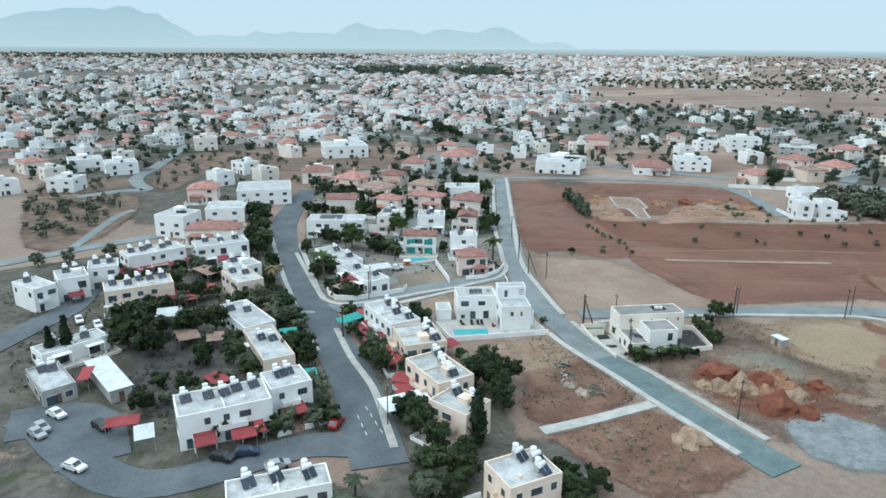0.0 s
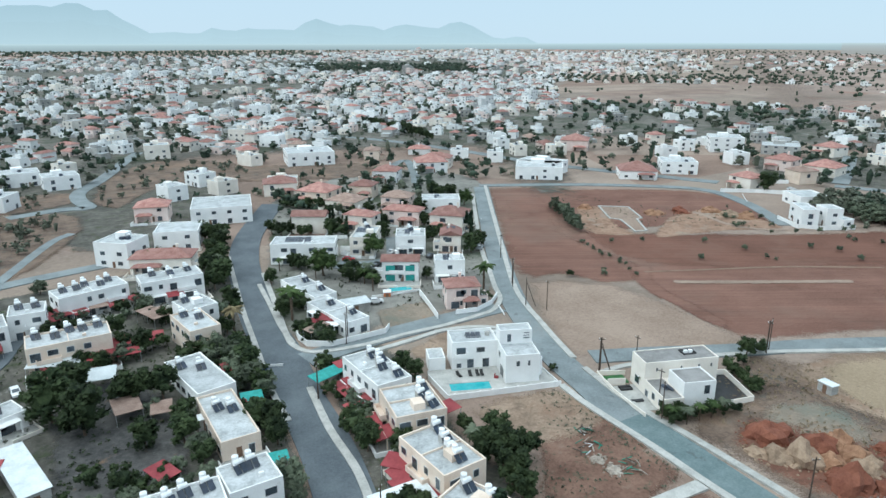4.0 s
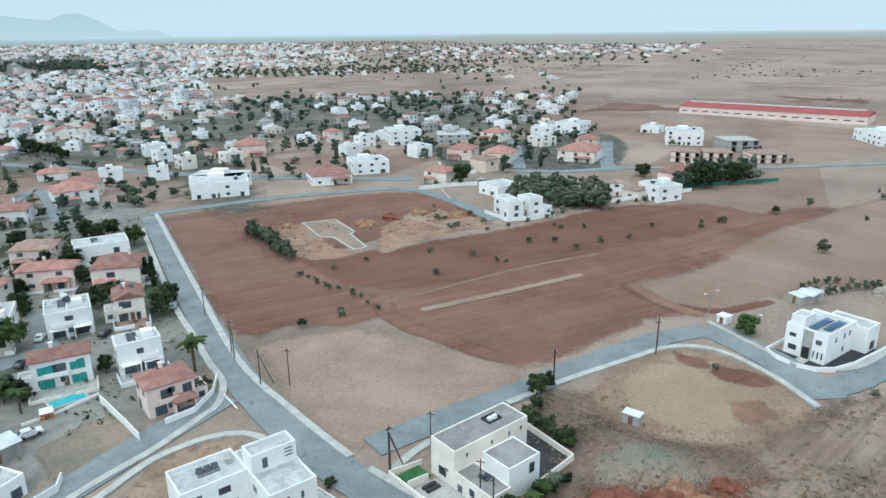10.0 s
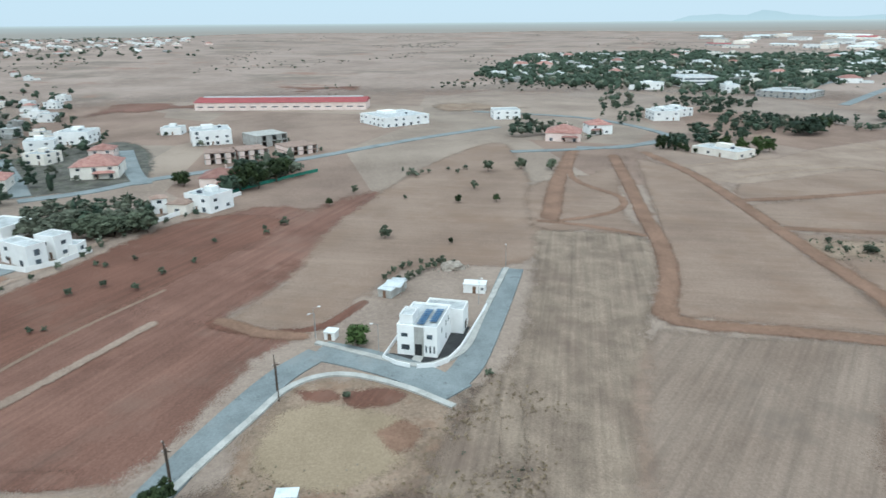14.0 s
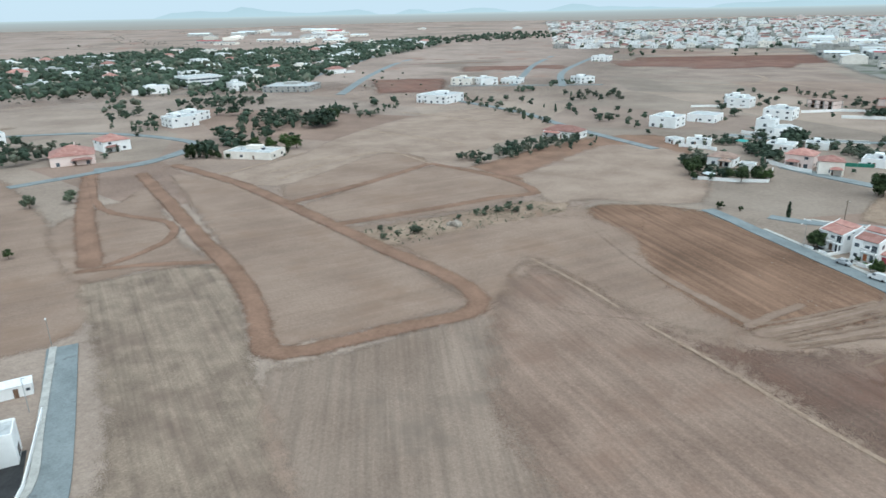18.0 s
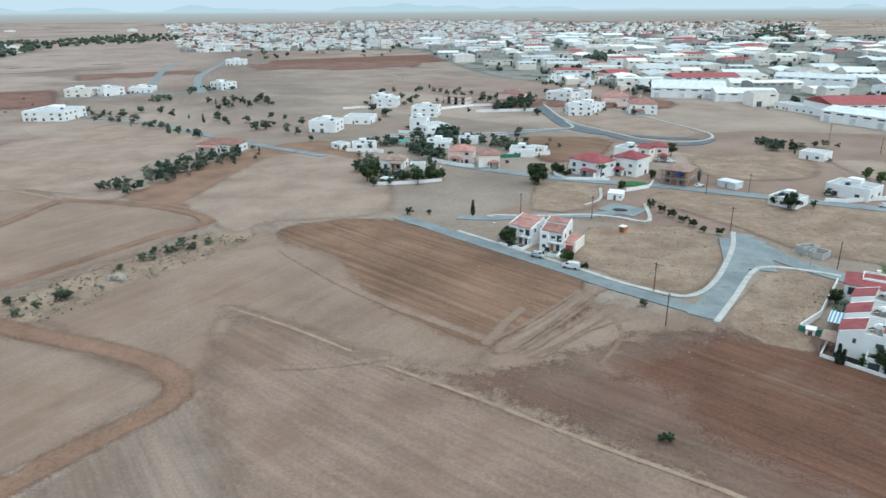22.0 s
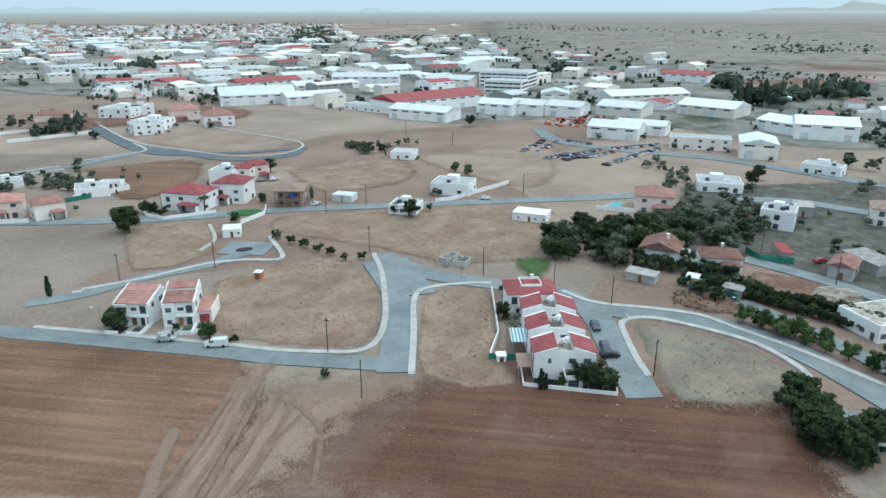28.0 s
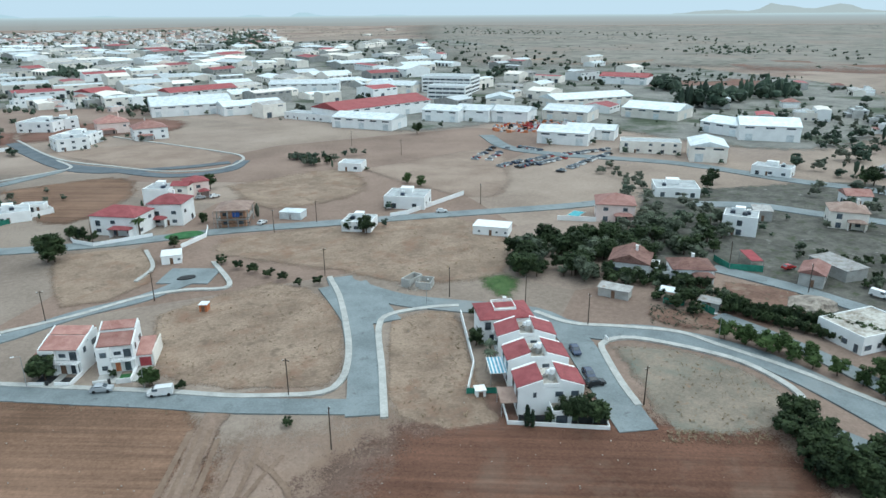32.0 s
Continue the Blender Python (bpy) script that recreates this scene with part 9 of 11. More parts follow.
def far_houses(name, cells, label, red=0.3, size=(9, 16), tall=(3.5, 7.5), big=0.0, garden=0):
    vs, fs, mi = [], [], []
    for x, y, a in cells:
        if inside_foot(x, y, 10) or on_road(x, y, 5) and math.hypot(x - CX, y - CY) < 900:
            continue
        w, d, h = frng.uniform(*size), frng.uniform(*size) * 0.8, frng.uniform(*tall)
        for k in range(garden):
            q = frng.uniform(0, 6.3)
            GARDENS.append((x + math.cos(q) * (w * 0.6 + frng.uniform(2, 12)), y + math.sin(q) * (w * 0.6 + frng.uniform(2, 12)), 0))
        if frng.random() < big:
            w, d, h = w * 1.4, d * 1.3, h * frng.uniform(1.4, 2.2)
        c, s = math.cos(a), math.sin(a)

        def P(u, v, z):
            return (x + u * c - v * s, y + u * s + v * c, z)

        wallmat = int(frng.choice((0, 0, 0, 0, 1, 3, 2)))
        tiled = frng.random() < red

        def block(u0, v0, w, d, h, tiled):
            o = len(vs)
            ring = ((u0 - w / 2, v0 - d / 2), (u0 + w / 2, v0 - d / 2), (u0 + w / 2, v0 + d / 2), (u0 - w / 2, v0 + d / 2))
            vs.extend([P(u, v, -0.5) for u, v in ring] + [P(u, v, h) for u, v in ring])
            for k in range(4):
                fs.append((o + k, o + (k + 1) % 4, o + 4 + (k + 1) % 4, o + 4 + k))
                mi.append(wallmat)
            if tiled:
                i, e, run = len(vs), 0.5, min(w, d) * 0.45
                vs.extend(P(u + math.copysign(e, u - u0), v + math.copysign(e, v - v0), h) for u, v in ring)
                ends = ((-w / 2 + run, 0), (w / 2 - run, 0)) if w >= d else ((0, -d / 2 + run), (0, d / 2 - run))
                vs.extend(P(u0 + p, v0 + q, h + run * 0.5) for p, q in ends)
                quads = ((0, 1, 5, 4), (1, 2, 5), (2, 3, 4, 5), (3, 0, 4)) if w >= d else ((0, 1, 4), (1, 2, 5, 4), (2, 3, 5), (3, 0, 4, 5))
                for q in quads:
                    fs.append(tuple(i + k for k in q))
                    mi.append(4)
            else:
                fs.append((o + 4, o + 5, o + 6, o + 7))
                mi.append(5)

        block(0, 0, w, d, h, tiled)
        if math.hypot(x - CX, y - CY) < 1700:
            if frng.random() < 0.75:
                sw, sd = w * frng.uniform(0.4, 0.7), d * frng.uniform(0.5, 0.9)
                block((w + sw) / 2 * frng.choice((-1, 1)) * 0.98, d * frng.uniform(-0.3, 0.3), sw, sd, max(2.8, h - 3.1), frng.random() < red * 0.7)
            if frng.random() < 0.5:
                block(w * frng.uniform(-0.2, 0.2), -d / 2 - 1.4, w * frng.uniform(0.4, 0.8), 2.9, 2.9, frng.random() < red)
        if not tiled:
            for k in range(2):
                rw, rd = w * frng.uniform(0.12, 0.4), d * frng.uniform(0.15, 0.5)
                block(w * frng.uniform(-0.3, 0.3), d * frng.uniform(-0.25, 0.25), rw, rd, h + frng.uniform(0.7, 2.6), False)
        for f in range(max(1, int(h / 3))):
            for side in range(4):
                L = w if side in (0, 2) else d
                for k in range(max(1, int(L / 4))):
                    if frng.random() < 0.35:
                        continue
                    off, z = (k + 0.5) * L / max(1, int(L / 4)) - L / 2, 0.9 + 3 * f
                    i = len(vs)
                    for u, dz in ((-0.8, 0), (0.8, 0), (0.8, 1.4), (-0.8, 1.4)):
                        t = off + u
                        q = {0: (t, -d / 2 - 0.04), 1: (w / 2 + 0.04, t), 2: (-t, d / 2 + 0.04), 3: (-w / 2 - 0.04, -t)}[side]
                        vs.append(P(*q, z + dz))
                    fs.append((i, i + 1, i + 2, i + 3))
                    mi.append(6)
    return stuff(name, vs, fs, mi, FARWALL + [FARTILE, FARDECK, GLASS], label, "houses")


def ico():
    bm = bmesh.new()
    bmesh.ops.create_icosphere(bm, subdivisions=1, radius=1)
    bm.verts.index_update()
    v = np.array([tuple(q.co) for q in bm.verts])
    f = [tuple(q.index for q in g.verts) for g in bm.faces]
    bm.free()
    return v, f


ICO_V, ICO_F = ico()


def light_crown(seed):
    v, f = broad_crown(seed, 6, 0.42, 0.08, 13, 0.075)
    return np.array(v), f


LIGHT_CROWNS = [light_crown(80 + k) for k in range(5)]


def far_trees(name, cells, label, h=(4, 9), olive=0.35, narrow=0.06):
    """Distant trees: leafy clumps where they stand nearer, a few lumps of foliage far off."""
    vs, fs, mi = [], [], []
    for x, y, a, *own in cells:
        if inside_foot(x, y, 1.5):
            continue
        hh = own[0] if own else frng.uniform(*h)
        m = own[1] if own else int(frng.random() < olive)
        slim = frng.random() < narrow
        if math.hypot(x - CX, y - CY) < 620 and not slim:
            lv, lf = LIGHT_CROWNS[frng.integers(5)]
            c, d = math.cos(a + x), math.sin(a + x)
            broad = hh * frng.uniform(0.85, 1.25)
            o = len(vs)
            vs += (np.stack((lv[:, 0] * c - lv[:, 1] * d, lv[:, 0] * d + lv[:, 1] * c, lv[:, 2]), 1) * (broad, broad, hh) + (x, y, 0)).tolist()
            fs += [tuple(i + o for i in f) for f in lf]
            mi += [m] * len(lf)
            continue
        for k in range(1 if slim else 3):
            s = hh * (0.5 if slim else frng.uniform(0.22, 0.4))
            off = frng.normal(0, 0 if slim else hh * 0.26, 2)
            v = ICO_V * (s * (1 + frng.uniform(-0.38, 0.38, (len(ICO_V), 1)))) * ((0.4, 0.4, 1.1) if slim else (1, 1, 0.9))
            v = v + (x + off[0], y + off[1], hh * (0.5 if slim else frng.uniform(0.3, 0.62)))
            o = len(vs)
            vs += v.tolist()
            fs += [tuple(i + o for i in f) for f in ICO_F]
            mi += [m] * len(ICO_F)
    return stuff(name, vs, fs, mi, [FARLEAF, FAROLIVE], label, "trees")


def far_sheds(name, cells, label, size=(18, 48)):
    vs, fs, mi = [], [], []
    for x, y, a in cells:
        if inside_foot(x, y, 18) or (on_road(x, y, 14) and math.hypot(x - CX, y - CY) < 700):
            continue
        w, d, h = frng.uniform(*size), frng.uniform(size[0] * 0.65, size[1] * 0.6), frng.uniform(4.5, 10)
        a += math.pi / 2 * (frng.random() < 0.3)
        c, s = math.cos(a), math.sin(a)

        def P(u, v, z):
            return (x + u * c - v * s, y + u * s + v * c, z)

        kind = frng.random()
        roof = 5 if kind < 0.15 else 1 if kind < 0.25 else 7 if kind < 0.38 else 4
        o = len(vs)
        rise = d * frng.uniform(0.04, 0.13)
        ring = ((-w / 2, -d / 2), (w / 2, -d / 2), (w / 2, d / 2), (-w / 2, d / 2))
        vs += [P(u, v, -0.5) for u, v in ring] + [P(u, v, h) for u, v in ring] + [P(-w / 2, 0, h + rise), P(w / 2, 0, h + rise)]
        wm = frng.choice((0, 1, 1, 2))
        for q, m in (((0, 1, 5, 4), wm), ((2, 3, 7, 6), wm), ((1, 2, 6, 9, 5), wm), ((3, 0, 4, 8, 7), wm), ((4, 5, 9, 8), roof), ((6, 7, 8, 9), roof)):
            fs.append(tuple(o + k for k in q))
            mi.append(int(m))
        for side in (-1, 1):
            n = int(w / 7)
            for k in range(n):
                off = (k + 0.5) * w / n - w / 2
                z0, z1 = (0, 4) if frng.random() < 0.4 else (h - 2, h - 1)
                i = len(vs)
                vs += [P(off - 2, side * (d / 2 + 0.05), z0), P(off + 2, side * (d / 2 + 0.05), z0), P(off + 2, side * (d / 2 + 0.05), z1), P(off - 2, side * (d / 2 + 0.05), z1)]
                fs.append((i, i + 1, i + 2, i + 3))
                mi.append(6)
    return stuff(name, vs, fs, mi, FARWALL + [FARSHEET, FARRED, GLASS, FAROLDSHEET], label, "warehouses")


def sector(soil, az0, az1, r0, r1):
    """The ground of a far quarter: paved yards, gardens and streets seen from afar."""
    pts = [polar(az0 + (az1 - az0) * k / 8, r0) for k in range(9)] + [polar(az1 - (az1 - az0) * k / 8, r1) for k in range(9)]
    return patch(soil, pts, soft=40.0, name="town_ground")


def cells_in(poly, pitch, keep, turn=None, jitter=0.25, wide=1.0):
    """Points of one turned grid inside a plot; wide stretches the grid along its rows."""
    turn = frng.uniform(0, 1.5) if turn is None else turn
    c, s = math.cos(turn), math.sin(turn)
    uv = [(x * c + y * s, -x * s + y * c) for x, y in poly]
    out = []
    u = min(p[0] for p in uv)
    while u < max(p[0] for p in uv):
        v = min(p[1] for p in uv)
        while v < max(p[1] for p in uv):
            pu, pv = u + frng.uniform(-jitter, jitter) * pitch * wide, v + frng.uniform(-jitter, jitter) * pitch
            x, y = pu * c - pv * s, pu * s + pv * c
            if frng.random() < keep and in_poly(x, y, poly):
                out.append((x, y, turn + frng.uniform(-0.03, 0.03)))
            v += pitch
        u += pitch * wide
    return out


def streak_cells(az0, az1, r0, r1, n, seed, limit=0.12):
    """Scrub that gathers in long streaks along field edges and dry stream beds."""
    out = []
    while len(out) < n:
        az, r = frng.uniform(az0, az1), r0 + (r1 - r0) * math.sqrt(frng.random())
        x, y = polar(az, r)
        if noise.noise((x / 420 + y / 160, y / 420 - x / 700, seed)) > limit and not on_road(x, y, 2):
            out.append((x, y, 0))
    return out


def sector_poly(az0, az1, r0, r1):
    return [polar(az0 + (az1 - az0) * k / 6, r0) for k in range(7)] + [polar(az1 - (az1 - az0) * k / 6, r1) for k in range(7)]


INDUSTRY = [(330, -1090), (213, -800), (140, -690), (18, -610), (-63, -500), (-108, -395), (-211, -379), (-250, -230), (-361, -227), (-600, -366),
            (-687, -596), (-737, -1000), (-824, -1709), (-300, -1900), (221, -1677), (448, -1467)]
SUBURB = [(800, -130), (975, -115), (1450, -330), (1500, -700), (1280, -760), (1280, -950), (1310, -1320), (1090, -1110), (890, -680), (666, -398), (700, -267)]
sector("town", -22, 36, 440, 2850)
sector("town", 33, 62, 500, 830)
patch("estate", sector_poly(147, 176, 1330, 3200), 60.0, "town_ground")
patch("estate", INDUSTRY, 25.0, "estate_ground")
# scrub soil whose grey is in part painted haze
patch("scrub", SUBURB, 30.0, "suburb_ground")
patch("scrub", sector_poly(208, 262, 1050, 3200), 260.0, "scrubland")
# far ground whose pale tone holds painted haze
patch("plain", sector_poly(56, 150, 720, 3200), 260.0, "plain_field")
for az, r0, r1, wide in ((66, 900, 990, 4), (73, 640, 690, 5), (78, 1050, 1100, 3.4), (86, 760, 815, 3), (90, 1300, 1380, 4), (98, 560, 605, 4), (133, 640, 780, 3.2),
                         (138, 1000, 1120, 4), (158, 910, 1040, 6.5), (143, 880, 960, 4), (176, 520, 575, 6), (219, 1100, 1220, 5), (227, 760, 850, 5), (238, 1000, 1200, 7)):
    ring = [(x + frng.normal(0, 14), y + frng.normal(0, 14)) for x, y in sector_poly(az - wide, az + wide, r0, r1)]
    patch(("weedy", "red", "tan")[int(r0) % 3], ring, 16.0, "far_field")

far_houses("town_houses", far_cells(-26, 42, 440, 1500, 18, 0.8, 0.2), "dense white and cream town houses with flat and red roofs", 0.27, (7, 12.5), (3.4, 7.2), big=0.11)
far_houses("town_houses", far_cells(28, 68, 440, 1300, 24, 0.55, 0.2), "scattered white town houses with flat and red roofs", 0.3, (8, 13))
far_houses("distant_town_houses", far_cells(-26, 50, 1450, 3500, 33, 0.8, 0.1), "distant pale town houses on the plain", 0.15, (10, 19), (4, 9), 0.1)
far_houses("distant_town_houses", far_cells(46, 80, 1750, 2900, 44, 0.6, 0.12), "distant pale town houses on the plain", 0.2, (12, 24), (4, 8))
far_houses("suburb_houses", cells_in(SUBURB, 42, 0.4), "white villas among trees in a green suburb", 0.12, (14, 26), (5, 9))
far_houses("southern_town_houses", cells_in(sector_poly(147, 176, 1330, 3000), 31, 0.75, 0.3), "distant pale town houses on a low rise", 0.2, (11, 20), (4, 9), 0.06)
far_houses("southern_town_houses", cells_in(sector_poly(174, 196, 1750, 2700), 38, 0.6, 0.7), "distant pale town houses behind the industrial estate", 0.2, (11, 20), (4, 8))
far_houses("scattered_houses", far_cells(84, 122, 700, 3000, 150, 0.15, 0.5), "scattered white farm buildings on the plain", 0.2, (14, 30), garden=5)
far_houses("scattered_houses", far_cells(229, 262, 300, 800, 40, 0.45), "scattered white houses among trees and yards", 0.4, garden=5)
far_houses("scattered_houses", cells_in([(122, -645), (119, -700), (17, -672), (25, -600)], 22, 0.7, 0.4), "small white houses with red roofs beside the estate", 0.5, (9, 13), garden=2)
far_houses("scattered_houses", cells_in([(545, -735), (540, -830), (480, -800), (470, -640), (505, -610)], 44, 0.5, 0.5), "white houses between bare plots", 0.3, (12, 18), garden=1)
for az0, az1, r0, r1, pitch, keep, turn, size in ((163, 176, 780, 1700, 44, 0.62, 0.3, (20, 50)), (176, 190, 600, 1000, 36, 0.78, 0.12, (18, 48)), (176, 192, 1000, 1750, 46, 0.7, 0.5, (22, 60)),
                                                 (190, 204, 440, 760, 36, 0.72, 0.26, (18, 44)), (192, 206, 760, 1200, 42, 0.7, 0.05, (22, 60)), (192, 208, 1200, 1800, 56, 0.5, 0.6, (22, 60)),
                                                 (204, 218, 480, 820, 36, 0.62, 0.42, (16, 40)), (206, 222, 820, 1150, 46, 0.42, 0.3, (18, 44)), (218, 240, 420, 760, 40, 0.42, 0.7, (14, 34))):
    cells = [c for c in cells_in(sector_poly(az0, az1, r0, r1), pitch, keep, turn, 0.2, 1.35) if in_poly(c[0], c[1], INDUSTRY)]
    far_sheds("industrial_sheds", cells, "pale and red roofed industrial sheds round paved yards", size)
far_sheds("distant_sheds", cells_in(sector_poly(119, 132, 1800, 2500), 70, 0.4, 0.6), "distant pale sheds in a row on the plain", (24, 70))
far_sheds("distant_sheds", far_cells(134, 215, 1900, 2900, 130, 0.3, 0.2), "distant pale sheds on the plain", (24, 60))

far_trees("town_trees", far_cells(-26, 68, 330, 1500, 12.5, 0.75, 0.2), "dark garden trees between town houses", (3.5, 8.5), 0.25)
far_trees("distant_trees", far_cells(-26, 80, 1450, 3600, 30, 0.6, 0.1), "distant dark trees between houses", (5, 10))
far_trees("distant_wood", far_cells(-18, 23, 2850, 3700, 26, 0.45, free=False), "dark distant belt of woodland", (8, 13), 0.1)
far_trees("distant_wood", far_cells(17, 34, 1650, 2050, 18, 0.85, free=False), "dark distant belt of woodland", (8, 13), 0.1)
far_trees("suburb_trees", cells_in(SUBURB, 14, 0.8), "dense dark trees of a green suburb", (7, 13), 0.15)
far_trees("suburb_trees", cells_in([(1310, -1320), (1090, -1110), (1000, -1500), (700, -1900), (860, -2000), (1300, -1700)], 22, 0.6), "dark belt of trees before the southern town", (7, 12), 0.15)
far_trees("southern_town_trees", cells_in(sector_poly(147, 196, 1330, 2900), 34, 0.5), "dark trees between distant houses", (5, 10))
GROVES = (
    ([(814, -25), (941, -101), (913, -314), (844, -466), (707, -252), (747, -182)], 13, 0.6, (2, 4.5), 0.85),
    ([(754, -299), (807, -442), (654, -342), (658, -256)], 12, 0.6, (4, 8), 0.3),
    ([(580, -196), (635, -228), (612, -302), (552, -265)], 9, 0.8, (4, 8), 0.3),
    ([(506, -106), (546, -125), (548, -163), (482, -133)], 9, 0.6, (3, 6), 0.4),
    ([(461, -171), (501, -199), (495, -254), (426, -203)], 9, 0.8, (4, 8), 0.4),
    ([(424, -206), (413, -218), (430, -232), (442, -220)], 6, 1.0, (9, 13), 0.0),
    ([(428, -249), (440, -308), (458, -326), (449, -268)], 8, 0.7, (3, 6), 0.5),
    ([(441, -363), (458, -407), (329, -333), (302, -326), (300, -303), (357, -330)], 9, 0.65, (3, 7), 0.3),
    ([(429, -442), (452, -488), (447, -624), (416, -568)], 9, 0.7, (3, 6), 0.5),
    ([(382, -458), (344, -492), (309, -442), (357, -417)], 9, 0.6, (4, 8), 0.3),
    ([(138, -462), (141, -488), (121, -504), (119, -474)], 6, 0.8, (6, 9), 0.0),
    ([(126, -804), (123, -897), (84, -907), (82, -792)], 10, 0.8, (7, 11), 0.1),
    ([(82, -994), (64, -1140), (35, -1125), (42, -972)], 11, 0.8, (7, 11), 0.1),
    ([(122, -633), (119, -704), (17, -676), (25, -579)], 12, 0.5, (3, 6), 0.4),
    ([(-277, -1649), (-453, -2266), (-616, -2453), (-428, -1709)], 22, 0.8, (9, 14), 0.1),
    ([(-112, -202), (-149, -232), (-154, -230), (-88, -151), (-76, -143), (-66, -156)], 6, 0.7, (3, 5.5), 0.9),
    ([(-284, -226), (-368, -276), (-469, -286), (-303, -196)], 12, 0.55, (3, 7), 0.5),
    ([(-428, -470), (-458, -500), (-470, -492), (-440, -463)], 7, 0.9, (12, 17), 0.0),
    ([(-244, -194), (-258, -171), (-222, -152), (-206, -173)], 9, 0.5, (3, 7), 0.4),
    ([(-369, -676), (-462, -806), (-490, -791), (-407, -672)], 12, 0.7, (6, 10), 0.2),
    ([(-1120, -2059), (-1314, -1458), (-1152, -961), (-968, -557), (-1176, -670), (-1432, -1267), (-1550, -1989), (-1430, -2586)], 30, 0.5, (3, 7), 0.6),
    ([(-977, -980), (-1192, -992), (-1135, -788), (-956, -806)], 20, 0.6, (4, 8), 0.4),
)
for plot, pitch, keep, tall, grey in GROVES:
    far_trees("grove", cells_in(plot, pitch, keep, None, 0.45), "grove of trees and shrubs between distant plots", tall, grey)
for plot in ([(-342, -372), (-372, -396), (-410, -384), (-377, -356)], [(-425, -384), (-462, -412), (-525, -399), (-484, -370)]):
    far_trees("cypress_row", cells_in(plot, 8, 0.65, 0.2, 0.4), "tall dark cypress row beside industrial sheds", (13, 18), 0.0, 1.0)
far_trees("estate_trees", cells_in(INDUSTRY, 34, 0.5, None, 0.48), "dark trees between industrial sheds", (4, 9), 0.2)
for fx, fy, fa, fw, fd in list(FOOT):
    if math.hypot(fx - CX, fy - CY) > 215:
        for k in range(3):
            q, e = frng.uniform(0, 6.3), frng.uniform(1.0, 6)
            GARDENS.append((fx + math.cos(q) * (fw + e), fy + math.sin(q) * (fd + e), 0))
far_trees("garden_trees", [g for g in GARDENS if not on_road(g[0], g[1], 0.5)], "dark shrubs and trees in far gardens", (1.8, 4.5), 0.4)
far_trees("far_woods", FAR_PLANTS, "dark trees and shrubs round distant plots")
far_trees("plain_scrub", streak_cells(58, 136, 520, 2900, 1500, 4.0, 0.26), "dark scrub in streaks on the dry plain", (1.5, 4), 0.75)
far_trees("southern_scrub", streak_cells(196, 266, 1000, 3100, 2200, 8.0, 0.16), "grey-green scrub in streaks on the southern plain", (1.2, 3.2), 0.95)
far_trees("field_scrub", streak_cells(218, 268, 230, 900, 420, 6.0, 0.1), "dark trees and scrub between yards", (2, 6), 0.5)


def ridge(name, az0, az1, dist, height, seed, material, label, base=-30, level=1.0):
    """A far range of hills: a solid ridge with a broken skyline."""
    bm = bmesh.new()
    n = 90
    rows = []
    for k in range(n + 1):
        az = az0 + (az1 - az0) * k / n
        t = k / n
        env = min(1, t * 5, (1 - t) * 5) if level == 1 else 1.0
        h = height * env * (1 - 0.45 * level + level * (0.5 * noise.noise((az * 0.12, seed, 0)) + 0.22 * noise.noise((az * 0.45, seed, 5)) + 0.07 * noise.noise((az * 1.6, seed, 9))))
        f, b = polar(az, dist), polar(az, dist + 250)
        rows.append([bm.verts.new((*f, base)), bm.verts.new((*polar(az, dist + 120), base + (h - base) * 0.7)), bm.verts.new((*b, max(h, base + 1)))])
    for a, b in zip(rows, rows[1:]):
        for i in range(2):
            bm.faces.new((a[i], b[i], b[i + 1], a[i + 1]))
    return tagged(link_mesh(name, bm, material), label, "hills", "", "structure")


# distance haze painted as emission: the hills glow though nothing there is a lamp
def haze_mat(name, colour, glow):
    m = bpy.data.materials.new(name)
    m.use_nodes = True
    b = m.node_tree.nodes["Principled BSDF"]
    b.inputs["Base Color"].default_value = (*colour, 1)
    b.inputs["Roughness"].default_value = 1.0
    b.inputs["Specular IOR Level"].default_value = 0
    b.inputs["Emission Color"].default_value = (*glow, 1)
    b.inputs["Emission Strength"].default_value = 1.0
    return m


HILL_FAR = haze_mat("hazy_far_hills", (0.03, 0.04, 0.05), (0.215, 0.305, 0.365))
HILL_MID = haze_mat("hazy_near_hills", (0.05, 0.06, 0.06), (0.215, 0.245, 0.262))
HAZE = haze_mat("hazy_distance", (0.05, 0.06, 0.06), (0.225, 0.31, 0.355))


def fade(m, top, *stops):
    """Distance that pales with height: haze painted as a glow whose colour runs from the foot to the skyline."""
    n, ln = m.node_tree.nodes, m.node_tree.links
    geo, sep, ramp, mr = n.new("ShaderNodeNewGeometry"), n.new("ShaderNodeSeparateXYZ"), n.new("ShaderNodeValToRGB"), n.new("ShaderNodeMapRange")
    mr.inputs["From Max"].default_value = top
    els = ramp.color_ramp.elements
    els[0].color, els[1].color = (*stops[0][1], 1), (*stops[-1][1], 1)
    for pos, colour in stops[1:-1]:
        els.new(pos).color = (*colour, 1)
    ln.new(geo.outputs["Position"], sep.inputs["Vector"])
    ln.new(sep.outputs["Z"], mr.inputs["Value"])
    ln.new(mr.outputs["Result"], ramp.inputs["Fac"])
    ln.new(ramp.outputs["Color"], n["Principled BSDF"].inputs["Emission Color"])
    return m


